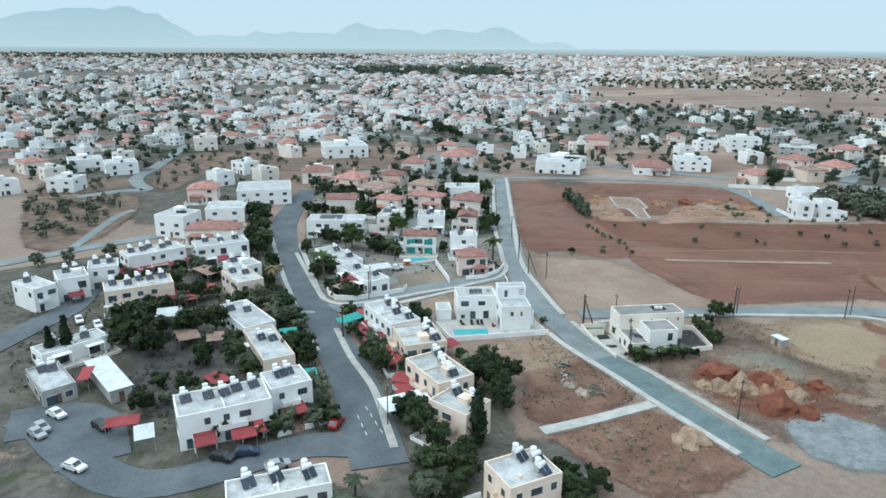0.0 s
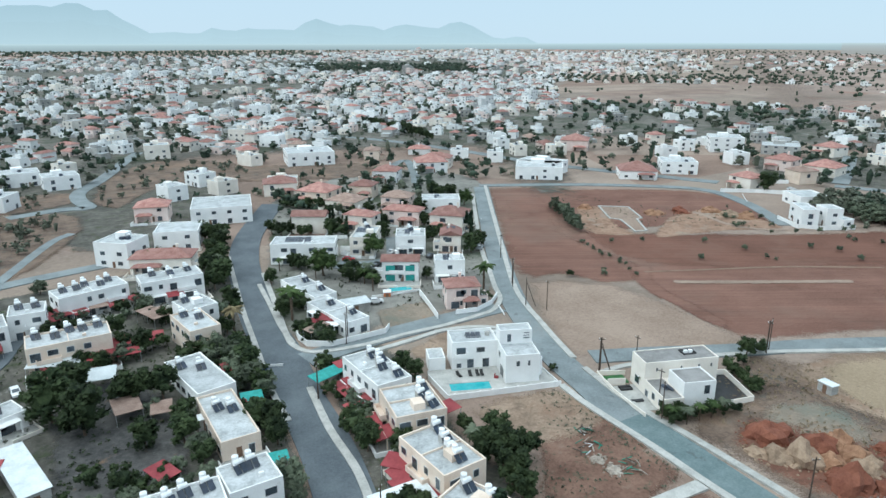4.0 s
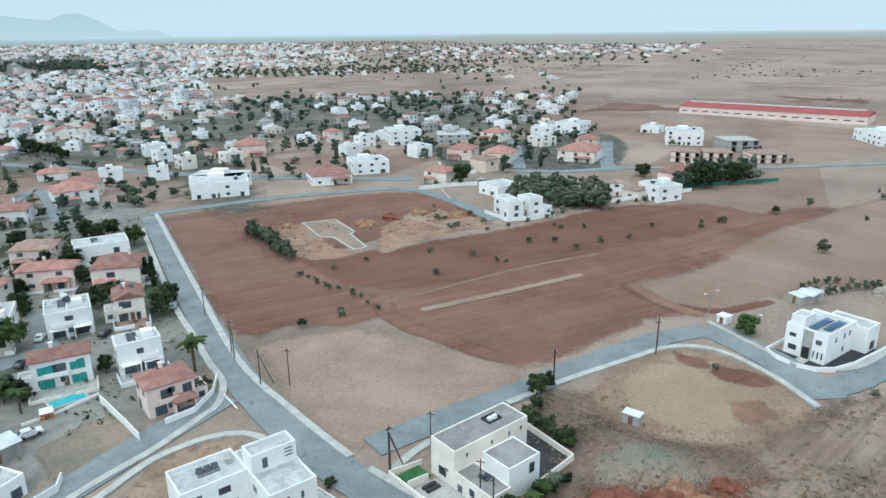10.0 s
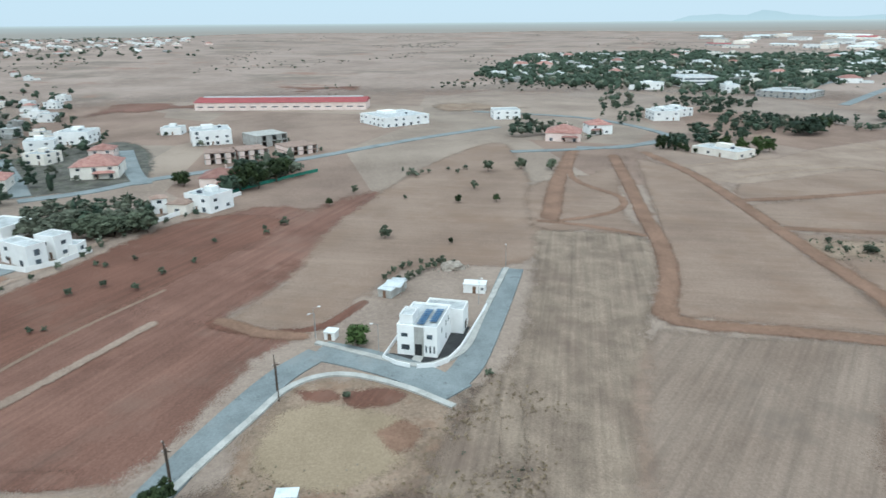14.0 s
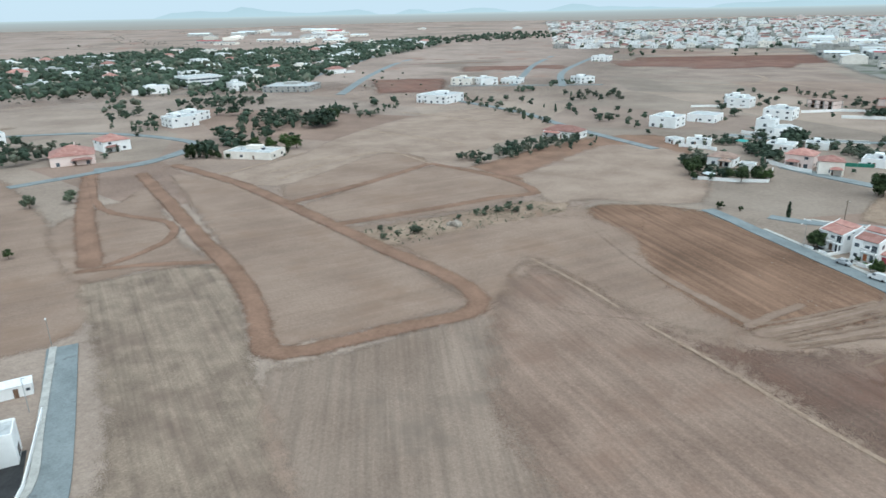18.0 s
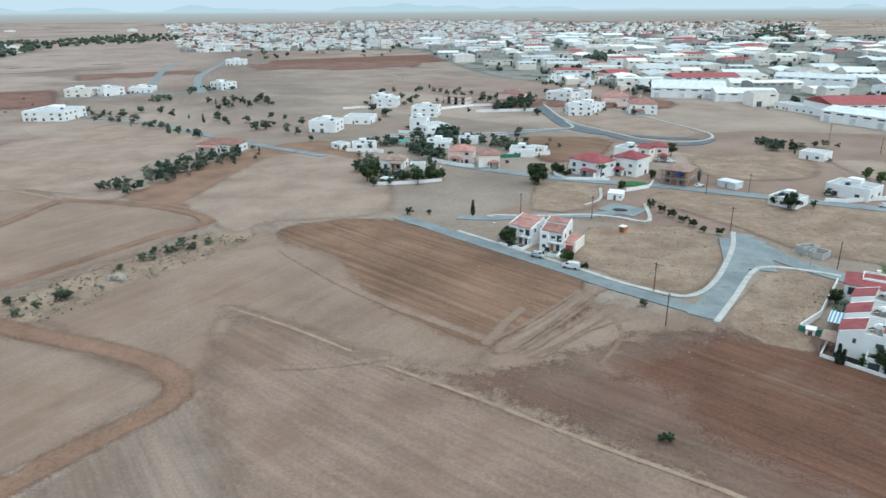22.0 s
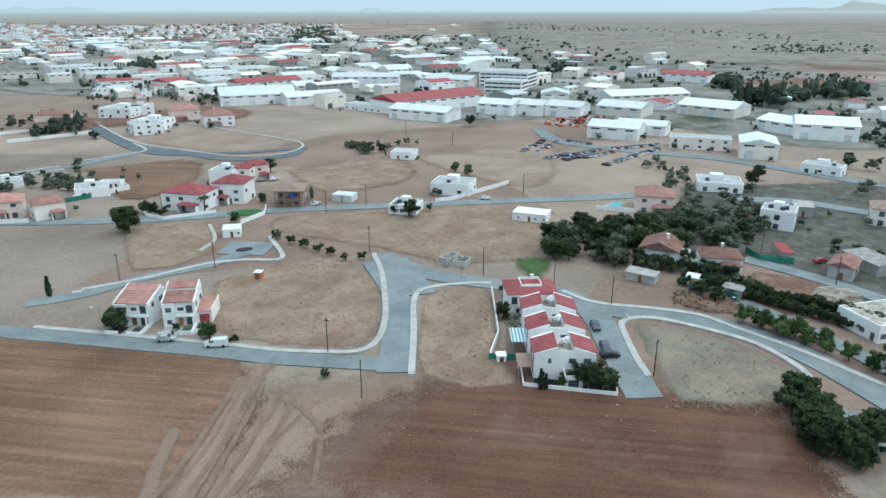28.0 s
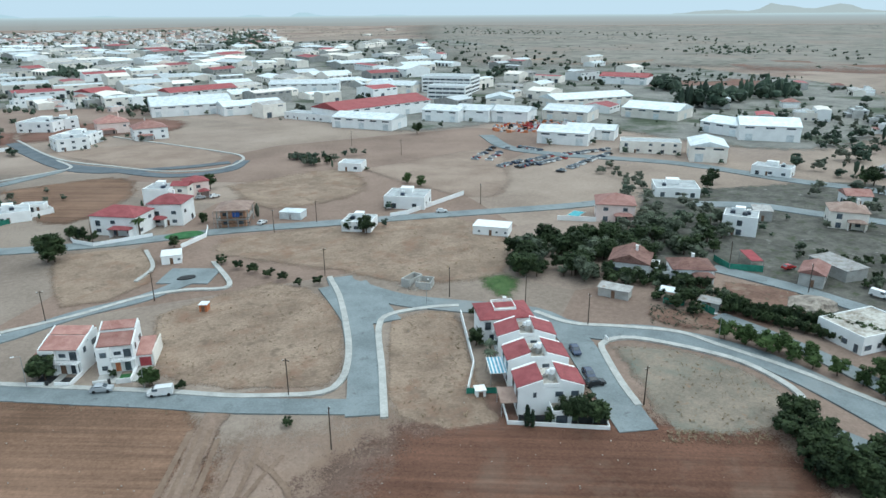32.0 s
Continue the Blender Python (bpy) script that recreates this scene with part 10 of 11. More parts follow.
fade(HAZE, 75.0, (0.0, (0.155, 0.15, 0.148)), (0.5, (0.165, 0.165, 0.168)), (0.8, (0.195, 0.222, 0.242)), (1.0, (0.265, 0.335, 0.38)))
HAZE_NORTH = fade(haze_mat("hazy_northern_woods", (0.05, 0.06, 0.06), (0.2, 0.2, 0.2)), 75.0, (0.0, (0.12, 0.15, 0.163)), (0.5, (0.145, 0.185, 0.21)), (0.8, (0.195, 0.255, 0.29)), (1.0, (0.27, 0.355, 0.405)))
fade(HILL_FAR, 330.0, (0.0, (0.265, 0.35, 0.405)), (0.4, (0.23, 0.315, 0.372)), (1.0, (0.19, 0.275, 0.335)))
# an added low band of glowing haze hides the plain's far edge
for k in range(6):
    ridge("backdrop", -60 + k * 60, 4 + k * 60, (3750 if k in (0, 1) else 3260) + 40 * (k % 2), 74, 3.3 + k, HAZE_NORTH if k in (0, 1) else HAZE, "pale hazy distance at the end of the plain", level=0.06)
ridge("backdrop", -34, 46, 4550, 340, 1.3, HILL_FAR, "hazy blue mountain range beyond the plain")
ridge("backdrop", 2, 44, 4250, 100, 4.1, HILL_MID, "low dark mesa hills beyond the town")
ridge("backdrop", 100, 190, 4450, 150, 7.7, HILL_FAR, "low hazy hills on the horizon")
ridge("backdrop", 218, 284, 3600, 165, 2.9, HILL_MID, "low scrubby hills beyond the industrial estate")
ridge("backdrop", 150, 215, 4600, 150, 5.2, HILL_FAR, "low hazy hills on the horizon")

# ---- poles, vehicles and small things ----
def pole(x, y, h=8.5, arm=True, lean=None):
    key = ("pole", arm)
    if key not in MESHES:
        ob = new("utility_pole")
        tagged(ob, "dark timber utility pole with short crossarm", "utility pole", "utility poles")
        bm = bmesh.new()
        tube(bm, (0, 0, -0.4), (0, 0, 8.5), 0.14, 0.10, 8)
        part("shaft", bm, WOODPOLE, ob)
        if arm:
            part("crossarm", boxes((-0.7, -0.05, 7.9, 0.7, 0.05, 8.05)), WOODPOLE, ob)
            for sx in (-0.6, 0.0, 0.6):
                bm = bmesh.new()
                tube(bm, (sx, 0, 8.05), (sx, 0, 8.25), 0.05, 0.04, 6)
                part("insulator", bm, TANKM, ob)
        MESHES[key] = ob
        ob.matrix_basis = pose(x, y, 0, 0, 0, prng.uniform(0, 180))
    else:
        ob = copy_thing(MESHES[key], pose(x, y, 0, 0, 0, prng.uniform(0, 180)))
    if lean:
        bm = bmesh.new()
        tube(bm, (lean[0], lean[1], -0.3), (0, 0, 7.0), 0.1, 0.08, 7)
        st = link_mesh("strut_pole", bm, WOODPOLE)
        st.matrix_basis = pose(x + 0.15, y, 0)
        tagged(st, "leaning timber strut bracing a utility pole", "strut")
    return ob


def lamp_post(x, y, rot=0):
    if "lamp" not in MESHES:
        ob = new("street_lamp")
        tagged(ob, "slim grey street lamp post with single arm", "street lamp", "street lamps")
        bm = bmesh.new()
        tube(bm, (0, 0, -0.3), (0, 0, 7.5), 0.08, 0.05, 8)
        part("post", bm, STEEL, ob)
        bm = bmesh.new()
        tube(bm, (0, 0, 7.45), (1.2, 0, 7.7), 0.04, 0.04, 6)
        part("arm", bm, STEEL, ob)
        part("lamp_head", boxes((1.0, -0.12, 7.62, 1.7, 0.12, 7.76)), TANKM, ob)
        MESHES["lamp"] = ob
        ob.matrix_basis = pose(x, y, 0, 0, 0, rot)
        return ob
    return copy_thing(MESHES["lamp"], pose(x, y, 0, 0, 0, rot))


CAR_WORDS = ("white", "silver", "dark blue", "red", "black", "blue")
CAR_KEYS = {}


def car(x, y, rot, colour=0, van=False, z=0.40):
    key = (colour, van)
    if key not in CAR_KEYS:
        ob = new("van" if van else "car")
        tagged(ob, f"parked {CAR_WORDS[colour]} {'panel van with side glazing' if van else 'hatchback car with dark windows'}", "van" if van else "car", "parked vehicles")
        L, W, H = (4.9, 1.9, 1.95) if van else (4.3, 1.76, 1.48)
        if van:
            prof = [(-L / 2, 0.35), (L / 2, 0.35), (L / 2, 0.95), (L / 2 - 0.75, 1.15), (L / 2 - 1.5, H - 0.05), (-L / 2 + 0.1, H), (-L / 2, 1.2)]
        else:
            prof = [(-L / 2, 0.32), (L / 2, 0.32), (L / 2 - 0.03, 0.75), (L / 2 - 1.1, 0.95), (L / 2 - 1.85, H - 0.04), (-L / 2 + 0.9, H), (-L / 2 + 0.15, 0.98), (-L / 2, 0.8)]
        bm = bmesh.new()
        n = len(prof)
        rings = []
        for yy, s in ((-W / 2, 0.0), (-W / 2 + 0.08, 0.04), (W / 2 - 0.08, 0.04), (W / 2, 0.0)):
            inset = 0.12
            rings.append([bm.verts.new((px * (1 - (0.01 if s == 0 else 0)), yy * (1 - (inset if pz > 1.05 else 0)), pz - (0.03 if s == 0 else 0))) for px, pz in prof])
        bm.faces.new(rings[0])
        bm.faces.new(rings[-1][::-1])
        for a, b in zip(rings, rings[1:]):
            for k in range(n):
                bm.faces.new((a[k], b[k], b[(k + 1) % n], a[(k + 1) % n]))
        bmesh.ops.recalc_face_normals(bm, faces=bm.faces)
        part("body", bm, CARP[colour], ob)
        if van:
            part("windscreen", boxes((-0.02, -0.75, -0.35, 0.02, 0.75, 0.32)), GLASS, ob, matrix=pose(L / 2 - 1.08, 0, 1.55, 0, -44, 0))
            for sy in (-1, 1):
                part("side_window", boxes((0.4, sy * 0.86 - 0.02, 1.2, 1.35, sy * 0.86 + 0.02, 1.7)), GLASS, ob)
        else:
            part("windscreen", boxes((-0.02, -0.66, -0.4, 0.02, 0.66, 0.4)), GLASS, ob, matrix=pose(L / 2 - 1.44, 0, 1.22, 0, -54, 0))
            part("rear_window", boxes((-0.02, -0.64, -0.34, 0.02, 0.64, 0.34)), GLASS, ob, matrix=pose(-L / 2 + 0.5, 0, 1.25, 0, 56, 0))
            for sy in (-1, 1):
                part("side_window", boxes((-1.2, sy * 0.80 - 0.02, 1.0, 0.35, sy * 0.80 + 0.02, 1.36)), GLASS, ob)
        me = cached("wheel", lambda: wheel_bm(), BLACK)
        for sx in (-L / 2 + 0.8, L / 2 - 0.85):
            for sy in (-W / 2 + 0.02, W / 2 - 0.02):
                shared("wheel", me, ob, pose(sx, sy, 0.32))
        CAR_KEYS[key] = ob
        ob.matrix_basis = pose(x, y, z, 0, 0, rot)
        return ob
    return copy_thing(CAR_KEYS[key], pose(x, y, z, 0, 0, rot))


def wheel_bm():
    bm = bmesh.new()
    tube(bm, (0, -0.11, 0), (0, 0.11, 0), 0.32, 0.32, 12)
    return bm


def rubble(name, x, y, radius, height, material, label, n=40, seed=1):
    """A heap: a rough mound with loose lumps on and round it."""
    rng = random.Random(seed)
    ob = new(name)
    ob.matrix_basis = pose(x, y, 0)
    tagged(ob, label, "heap")
    bm = bmesh.new()
    bmesh.ops.create_icosphere(bm, subdivisions=3, radius=1)
    for v in bm.verts:
        q = v.co.copy()
        f = 1 + 0.5 * noise.noise(q * 1.7 + Vector((seed, 0, 0))) + 0.28 * noise.noise(q * 4.5)
        v.co = Vector((q.x * radius * f, q.y * radius * f, max(-0.2, (max(0, q.z) ** 1.5 - 0.1) * height * 1.45 * f)))
    part("mound", bm, material, ob)
    bm = bmesh.new()
    for k in range(n):
        a, rr = rng.uniform(0, 6.3), radius * rng.uniform(0.5, 1.5)
        s = rng.uniform(0.12, 0.4)
        r2 = bmesh.ops.create_icosphere(bm, subdivisions=1, radius=s)
        for v in r2["verts"]:
            v.co = v.co * rng.uniform(0.7, 1.2) + Vector((math.cos(a) * rr, math.sin(a) * rr, max(0.05, height * (1 - rr / radius) * 0.9) if rr < radius else 0.08))
    p = part("loose_rock", bm, material, ob)
    p["kind"] = "stuff"
    return ob


HEAP_WORDS = {"orange": "mound of orange excavated subsoil", "darkred": "mound of dark red excavated soil", "pale": "mound of pale sandy soil", "rubble": "heap of broken stone and building rubble"}
HEAP_MAT = {k: mat("heaped_" + k + "_earth", d, l, 0.6, 3, 0.95, 0.5) for k, d, l in (
    ("orange", (0.21, 0.105, 0.062), (0.35, 0.20, 0.125)), ("darkred", (0.15, 0.05, 0.032), (0.25, 0.095, 0.06)), ("pale", (0.22, 0.15, 0.105), (0.36, 0.26, 0.185)))}
HEAP_MAT["rubble"] = RUBBLE


def heap(x, y, r, h, kind, seed):
    return rubble("soil_heap" if kind != "rubble" else "rubble_heap", x, y, r, h, HEAP_MAT[kind], HEAP_WORDS[kind] + " on bare ground", 40, seed)


def garden_wall(pts, h):
    ob = new("garden_wall")
    ob.matrix_basis = pose(pts[0][0], pts[0][1], 0)
    tagged(ob, "low white rendered garden boundary wall", "wall")
    rel = [(x - pts[0][0], y - pts[0][1]) for x, y in pts]
    wall_run(ob, rel, h + 0.3, name="wall_panel")
    return ob


def net_fence(pts, h):
    ob = new("net_fence")
    ob.matrix_basis = pose(pts[0][0], pts[0][1], 0)
    tagged(ob, "green windbreak net fence on thin posts", "fence")
    rel = [(x - pts[0][0], y - pts[0][1]) for x, y in pts]
    wall_run(ob, rel, h, 0.05, "net", NET)
    for x, y in rel:
        bm = bmesh.new()
        tube(bm, (x, y, -0.2), (x, y, h + 0.2), 0.05, 0.05, 6)
        part("post", bm, STEEL, ob)
    return ob


STRIPE_BLUE = mat("blue_canvas_stripe", (0.10, 0.30, 0.42), (0.16, 0.42, 0.55), 1, 5, 0.8, 0.05)


def canopy(x, y, rot, w, d, h, kind):
    words = {"red": "red sheet canopy roof on thin posts", "white": "white metal sheet canopy on thin posts", "turq": "turquoise cloth shade canopy on posts",
             "striped": "blue and white striped shade canopy", "brown": "brown tiled carport canopy on posts"}
    ob = root("canopy", x, y, rot, w, d, words[kind], "canopy")
    m = {"red": AWNING, "white": SHEET, "turq": TURQ, "striped": TANKM, "brown": TILE2}[kind]
    bm = bmesh.new()
    for v in box(bm, -w / 2, -d / 2, h - 0.1, w / 2, d / 2, h):
        v.co.z += 0.35 if v.co.y > 0 else 0
    part("cover", bm, m, ob)
    if kind == "striped":
        for k in range(5):
            x0 = -w / 2 + w * (k + 0.25) / 5
            bm = bmesh.new()
            for v in box(bm, x0, -d / 2, h + 0.004, x0 + w / 10, d / 2, h + 0.03):
                v.co.z += 0.35 if v.co.y > 0 else 0
            part("stripe", bm, STRIPE_BLUE, ob)
    for sx in (-1, 1):
        for sy in (-1, 1):
            px, py = sx * (w / 2 - 0.15), sy * (d / 2 - 0.15)
            part("post", boxes((px - 0.05, py - 0.05, -0.2, px + 0.05, py + 0.05, h - 0.08 + (0.3 if sy > 0 else 0))), STEEL, ob)
    return ob


def cabin(x, y, rot, w, d, h, kind):
    words = {"cabin": "small white flat-roofed utility cabin", "shack": "small makeshift shack with metal sheet roof", "trailer": "long white site trailer with windows",
             "kiosk": "small orange hut with white flat roof", "container": "grey-white shipping container on bare ground", "shell": "roofless grey concrete shell of a small building",
             "orangebox": "orange painted panel enclosure by a wall", "scrap": "pile of scrap sheets and timber on soil"}
    name = {"cabin": "utility_cabin", "trailer": "site_trailer", "container": "shipping_container", "shell": "building_shell", "orangebox": "orange_enclosure", "scrap": "scrap_pile"}.get(kind, kind)
    ob = root(name, x, y, rot, w, d, words[kind], name.replace("_", " "))
    wallm = {"kiosk": ORANGE, "orangebox": ORANGE, "shack": GREYR, "shell": GREYR, "scrap": RUBBLE, "container": SHEET}.get(kind, WHITE)
    if kind == "shell":
        bm = bmesh.new()
        shell(bm, w, d, h, h - 0.3)
        part("wall", bm, wallm, ob)
        part("floor_slab", boxes((-w / 2 + 0.2, -d / 2 + 0.2, -0.2, w / 2 - 0.2, d / 2 - 0.2, 0.25)), GREYR, ob)
        return ob
    if kind == "scrap":
        rng = random.Random(int(x * 7))
        for k in range(14):
            part("plank", boxes((-0.9, -0.12, 0, 0.9, 0.12, 0.06)), rng.choice((WOODPOLE, SHEET, NET, RUBBLE)), ob,
                 matrix=pose(rng.uniform(-w / 2, w / 2), rng.uniform(-d / 2, d / 2), 0.1 + 0.05 * k, rng.uniform(-20, 20), rng.uniform(-20, 20), rng.uniform(0, 180)))
        return ob
    part("wall", boxes((-w / 2, -d / 2, -0.2, w / 2, d / 2, h - 0.15)), wallm, ob)
    part("roof", boxes((-w / 2 - 0.15, -d / 2 - 0.15, h - 0.15, w / 2 + 0.15, d / 2 + 0.15, h)), SHEET if kind in ("shack", "container") else TANKM, ob)
    part("door", boxes((-0.45, -d / 2 - 0.05, 0, 0.45, -d / 2 + 0.0, min(2.0, h - 0.4))), DOORM if kind != "container" else STEEL, ob)
    if kind in ("trailer", "cabin") and w > 3:
        for k in range(int(w / 2.5)):
            off = (k + 0.5) * w / int(w / 2.5) - w / 2 + 0.7
            if abs(off) > 0.9:
                add_window(ob, pose(off, -d / 2, 1.0), 0.9, 0.8)
    return ob


MARK_Z = [0.60]


def road_mark(a, b, width):
    MARK_Z[0] += 0.001
    L = math.hypot(b[0] - a[0], b[1] - a[1])
    ob = link_mesh("road_marking", boxes((0, -width / 2, -0.2, L, width / 2, 0)), PAINT)
    ob.matrix_basis = pose(a[0], a[1], MARK_Z[0], 0, 0, math.degrees(math.atan2(b[1] - a[1], b[0] - a[0])))
    return tagged(ob, "worn white painted road line", "road marking", "", "structure")


def dashes(a, b):
    L = math.hypot(b[0] - a[0], b[1] - a[1])
    for k in range(int(L / 3.0)):
        s, e = k * 3.0 / L, (k * 3.0 + 1.4) / L
        road_mark((a[0] + (b[0] - a[0]) * s, a[1] + (b[1] - a[1]) * s), (a[0] + (b[0] - a[0]) * e, a[1] + (b[1] - a[1]) * e), 0.14)


def disc(x, y, r, kind):
    bm = bmesh.new()
    vs = [bm.verts.new((math.cos(k * 0.2618) * r * (1 + 0.12 * noise.noise((k * 0.7, x, y))), math.sin(k * 0.2618) * r * 0.6, 0)) for k in range(24)]
    f = bm.faces.new(vs)
    ret = bmesh.ops.extrude_face_region(bm, geom=[f])
    bmesh.ops.translate(bm, verts=[g for g in ret["geom"] if isinstance(g, bmesh.types.BMVert)], vec=(0, 0, -0.5))
    bmesh.ops.recalc_face_normals(bm, faces=bm.faces)
    ob = link_mesh("lawn" if kind == "lawn" else "asphalt_stain", bm, LAWN if kind == "lawn" else BLACK)
    ob.matrix_basis = pose(x, y, 0.55 if kind == "stain" else 0.4)
    return tagged(ob, "small bright green watered lawn" if kind == "lawn" else "dark wet stain on grey asphalt", "lawn" if kind == "lawn" else "stain", "", "structure")


# placed small things


def foundation(pts):
    """The pale concrete ring beam of a house not yet built, round its levelled floor."""
    ob = new("foundation")
    ob.matrix_basis = pose(pts[0][0], pts[0][1], 0)
    tagged(ob, "pale concrete foundation kerb round a levelled building plot", "foundation")
    wall_run(ob, [(x - pts[0][0], y - pts[0][1]) for x, y in pts + pts[:1]], 0.3, 0.8, "ring_beam", KERB)


foundation([(204.1, 242.3), (214.1, 234.1), (204.2, 216.8), (201.1, 216.4), (190.7, 201.4), (186.3, 203.0), (194.7, 219.3), (192.4, 223.2)])


def swimming_pool(x, y, rot, w, d):
    ob = new("swimming_pool")
    ob.matrix_basis = pose(x, y, 0, 0, 0, rot)
    tagged(ob, "small turquoise swimming pool with pale paved rim", "pool")
    part("rim", boxes((-w / 2 - 0.5, -d / 2 - 0.5, -0.3, w / 2 + 0.5, d / 2 + 0.5, 0.3)), KERB, ob)
    part("pool_water", boxes((-w / 2, -d / 2, 0.1, w / 2, d / 2, 0.34)), POOL, ob, "turquoise swimming pool water")


swimming_pool(78.2, 192.2, -15, 6.4, 3.0)

pole(121.6, 202.1)
pole(107.7, 176.4)
pole(102, 162.6, lean=(2.2,-1.5))
pole(91.4, 122.5, lean=(2.2,-1.5))
pole(99.1, 119.1)
pole(133.7, 110.1)
pole(160.2, 95.3)
pole(49.2, 164.6)
pole(156.8, 94.7)
pole(131.6, 109.4)
pole(91.8, 122.6, lean=(2.5,-0.8))
pole(88.6, 72.2)
pole(27.6, 100.7)
pole(33.7, 142.8)
pole(51.2, 168.5)
pole(34, 143.5)
pole(61.3, -94.1)
pole(103, -180)
pole(77.5, -180.2)
pole(62.1, -114.9)
pole(31.6, -174.2)
pole(8.7, -141.6)
pole(-10.9, -108.8)
pole(3.9, -76.3)
pole(-5.3, -126.5)
pole(31.7, -222.9)
pole(-50.5, -216.2)
pole(-75.4, -93.3)
pole(-73.7, -117.1)
pole(87.7, -239.1)
pole(14.8, -226.1)
pole(-69.8, -323.4)
pole(-58.4, -364.8)
pole(109.2, 178.8)
pole(105.2, 157.5)
pole(131.5, 109.2)
pole(91.2, 105.3)
pole(87.8, 101.4)
lamp_post(172.7, 74.2, 80)
lamp_post(181.3, 87.9, 120)
lamp_post(222.7, 32.7, 160)
lamp_post(196.6, 46.6, 200)
lamp_post(129.9, 226.5, 240)
lamp_post(184.3, 88.2, 280)
lamp_post(-29.6, -85.9, 320)
lamp_post(107.1, -145.1, 0)
lamp_post(86.5, -132.7, 40)
lamp_post(16.5, -140.2, 80)
car(19.0, 105.0, 46, 3)
car(27.1, 162.1, -79, 5)
car(-23.4, 182.4, -85, 0)
car(-19.3, 176.8, -81, 0)
car(-16.2, 178.9, -79, 4)
car(-27.6, 132.2, -58, 0)
car(-24.6, 111.6, -50, 0)
car(-30.6, 126.0, -62, 1)
car(-2.1, 103.1, -41, 4)
car(2.0, 102.8, -15, 2)
car(5.7, 96.5, 0, 1)
car(-20.2, 123.7, -64, 4)
car(-29.9, 128.0, -66, 1)
car(75.9, 225.4, -26, 3)
car(81.6, 215.0, 36, 4)
car(92.0, 225.5, 43, 0)
car(101.2, 214.1, 30, 4)
car(121.2, 213.9, 42, 1)
car(67.0, 185.6, -13, 0)
car(121.0, 216.1, -105, 1)
car(103.3, 254.8, 41, 4)
car(102.8, 276.8, -91, 0)
car(94.0, -135.8, 159, 1)
car(84.0, -128.2, -19, 0, van=True)
car(1.3, -99.4, 66, 2)
car(5.9, -89.8, 68, 2)
car(7.2, -86.5, 164, 4)
car(-30.8, -213.4, 160, 0)
car(38.5, -282.9, -164, 0)
car(44.0, -283.6, 175, 1)
car(-88.3, -81.6, 93, 0, van=True)
car(-87.3, -107.1, 172, 3)
car(308.9, 217.8, -35, 0)
car(32.5, -234.6, -139, 0)
garden_wall([(41.2, 177.9), (40.3, 173.8), (40.8, 168.9), (45.7, 165.4), (60.2, 165.7), (62.5, 168.2)], 1.3)
garden_wall([(81.1, 185.8), (78.3, 174.6), (76.2, 166.9)], 1.5)
garden_wall([(82, 167.2), (87.9, 165.9), (94.4, 168.4), (99.1, 172.5)], 1.2)
garden_wall([(68.3, 190.8), (73.7, 189.3), (82.7, 188.8)], 0.3)
garden_wall([(78.4, 238.4), (89.8, 231.4), (91.5, 233)], 1.4)
garden_wall([(251.2, 186.7), (244.5, 173.6), (250.2, 166.4), (261.6, 160.6)], 1.4)
garden_wall([(291.5, 148.9), (309.1, 137.8), (332.1, 121.8)], 1.4)
garden_wall([(276.2, 233.9), (289.8, 224.2), (297.8, 214.8)], 1.6)
garden_wall([(308.3, 240.6), (324.5, 229.6)], 1.6)
garden_wall([(94.9, -261.7), (93.1, -245.9), (87.7, -238.5), (69.2, -239.8)], 1.2)
garden_wall([(63.1, -222.1), (53.3, -230.1), (50.6, -239.9)], 1.2)
garden_wall([(25.7, -93.6), (30.4, -84.4), (15.6, -73.4), (13, -77.7)], 0.6)
garden_wall([(12.6, -129.6), (24, -105.9), (30.9, -97.4)], 1.5)
garden_wall([(-11.4, -218.6), (-18.6, -218.7), (-52.9, -232.8)], 1.4)
garden_wall([(49.6, 121.8), (52.3, 130.6)], 1.2)
garden_wall([(-9.5, -101.4), (-9.1, -100)], 0.8)
garden_wall([(114.8, -176.6), (112.5, -176.3)], 0.4)
garden_wall([(260.7, -441.0), (250.1, -450.2), (224.7, -456.4)], 1.4)
garden_wall([(186.0, -452.0), (165.3, -474.3), (140.0, -482.0)], 1.6)
garden_wall([(192.0, -345.5), (179.0, -343.5), (165.5, -346.0)], 1.5)
garden_wall([(158.1, -440.8), (136.0, -447.5), (114.7, -454.4)], 1.8)
garden_wall([(154.4, -267.3), (140.0, -257.5), (131.5, -255.2)], 1.6)
garden_wall([(118.4, -283.4), (97.4, -292.6), (99.1, -298.2)], 1.8)
garden_wall([(170.0, -214.5), (153.0, -220.0), (141.5, -227.0), (147.0, -252.0)], 1.2)
garden_wall([(205.0, -284.0), (190.0, -286.0), (184.0, -283.0)], 1.6)
net_fence([(126.0, -279.5), (118.5, -282.0), (112.0, -284.8)], 1.8)
for x, y, kind, turn, wide in ((-10.0, 214.6, "red", 14, 3.8), (-6.0, 215.8, "red", 14, 3.4), (12.3, 205.4, "brown", 10, 5.5), (3.0, 182.2, "red", 1, 5.0), (9.6, 187.1, "red", 12, 3.6),
                              (21.0, 163.0, "red", 100, 3.2), (38.9, 139.4, "red", -87, 4.0), (37.4, 132.6, "red", -87, 4.4), (37.8, 126.0, "red", -100, 4.0), (34.2, 106.8, "red", -86, 3.6),
                              (2.3, 106.4, "red", -2, 4.2), (18.9, 145.3, "red", 92, 3.4)):
    canopy(x, y, turn, wide, 3.4, 2.5, kind)
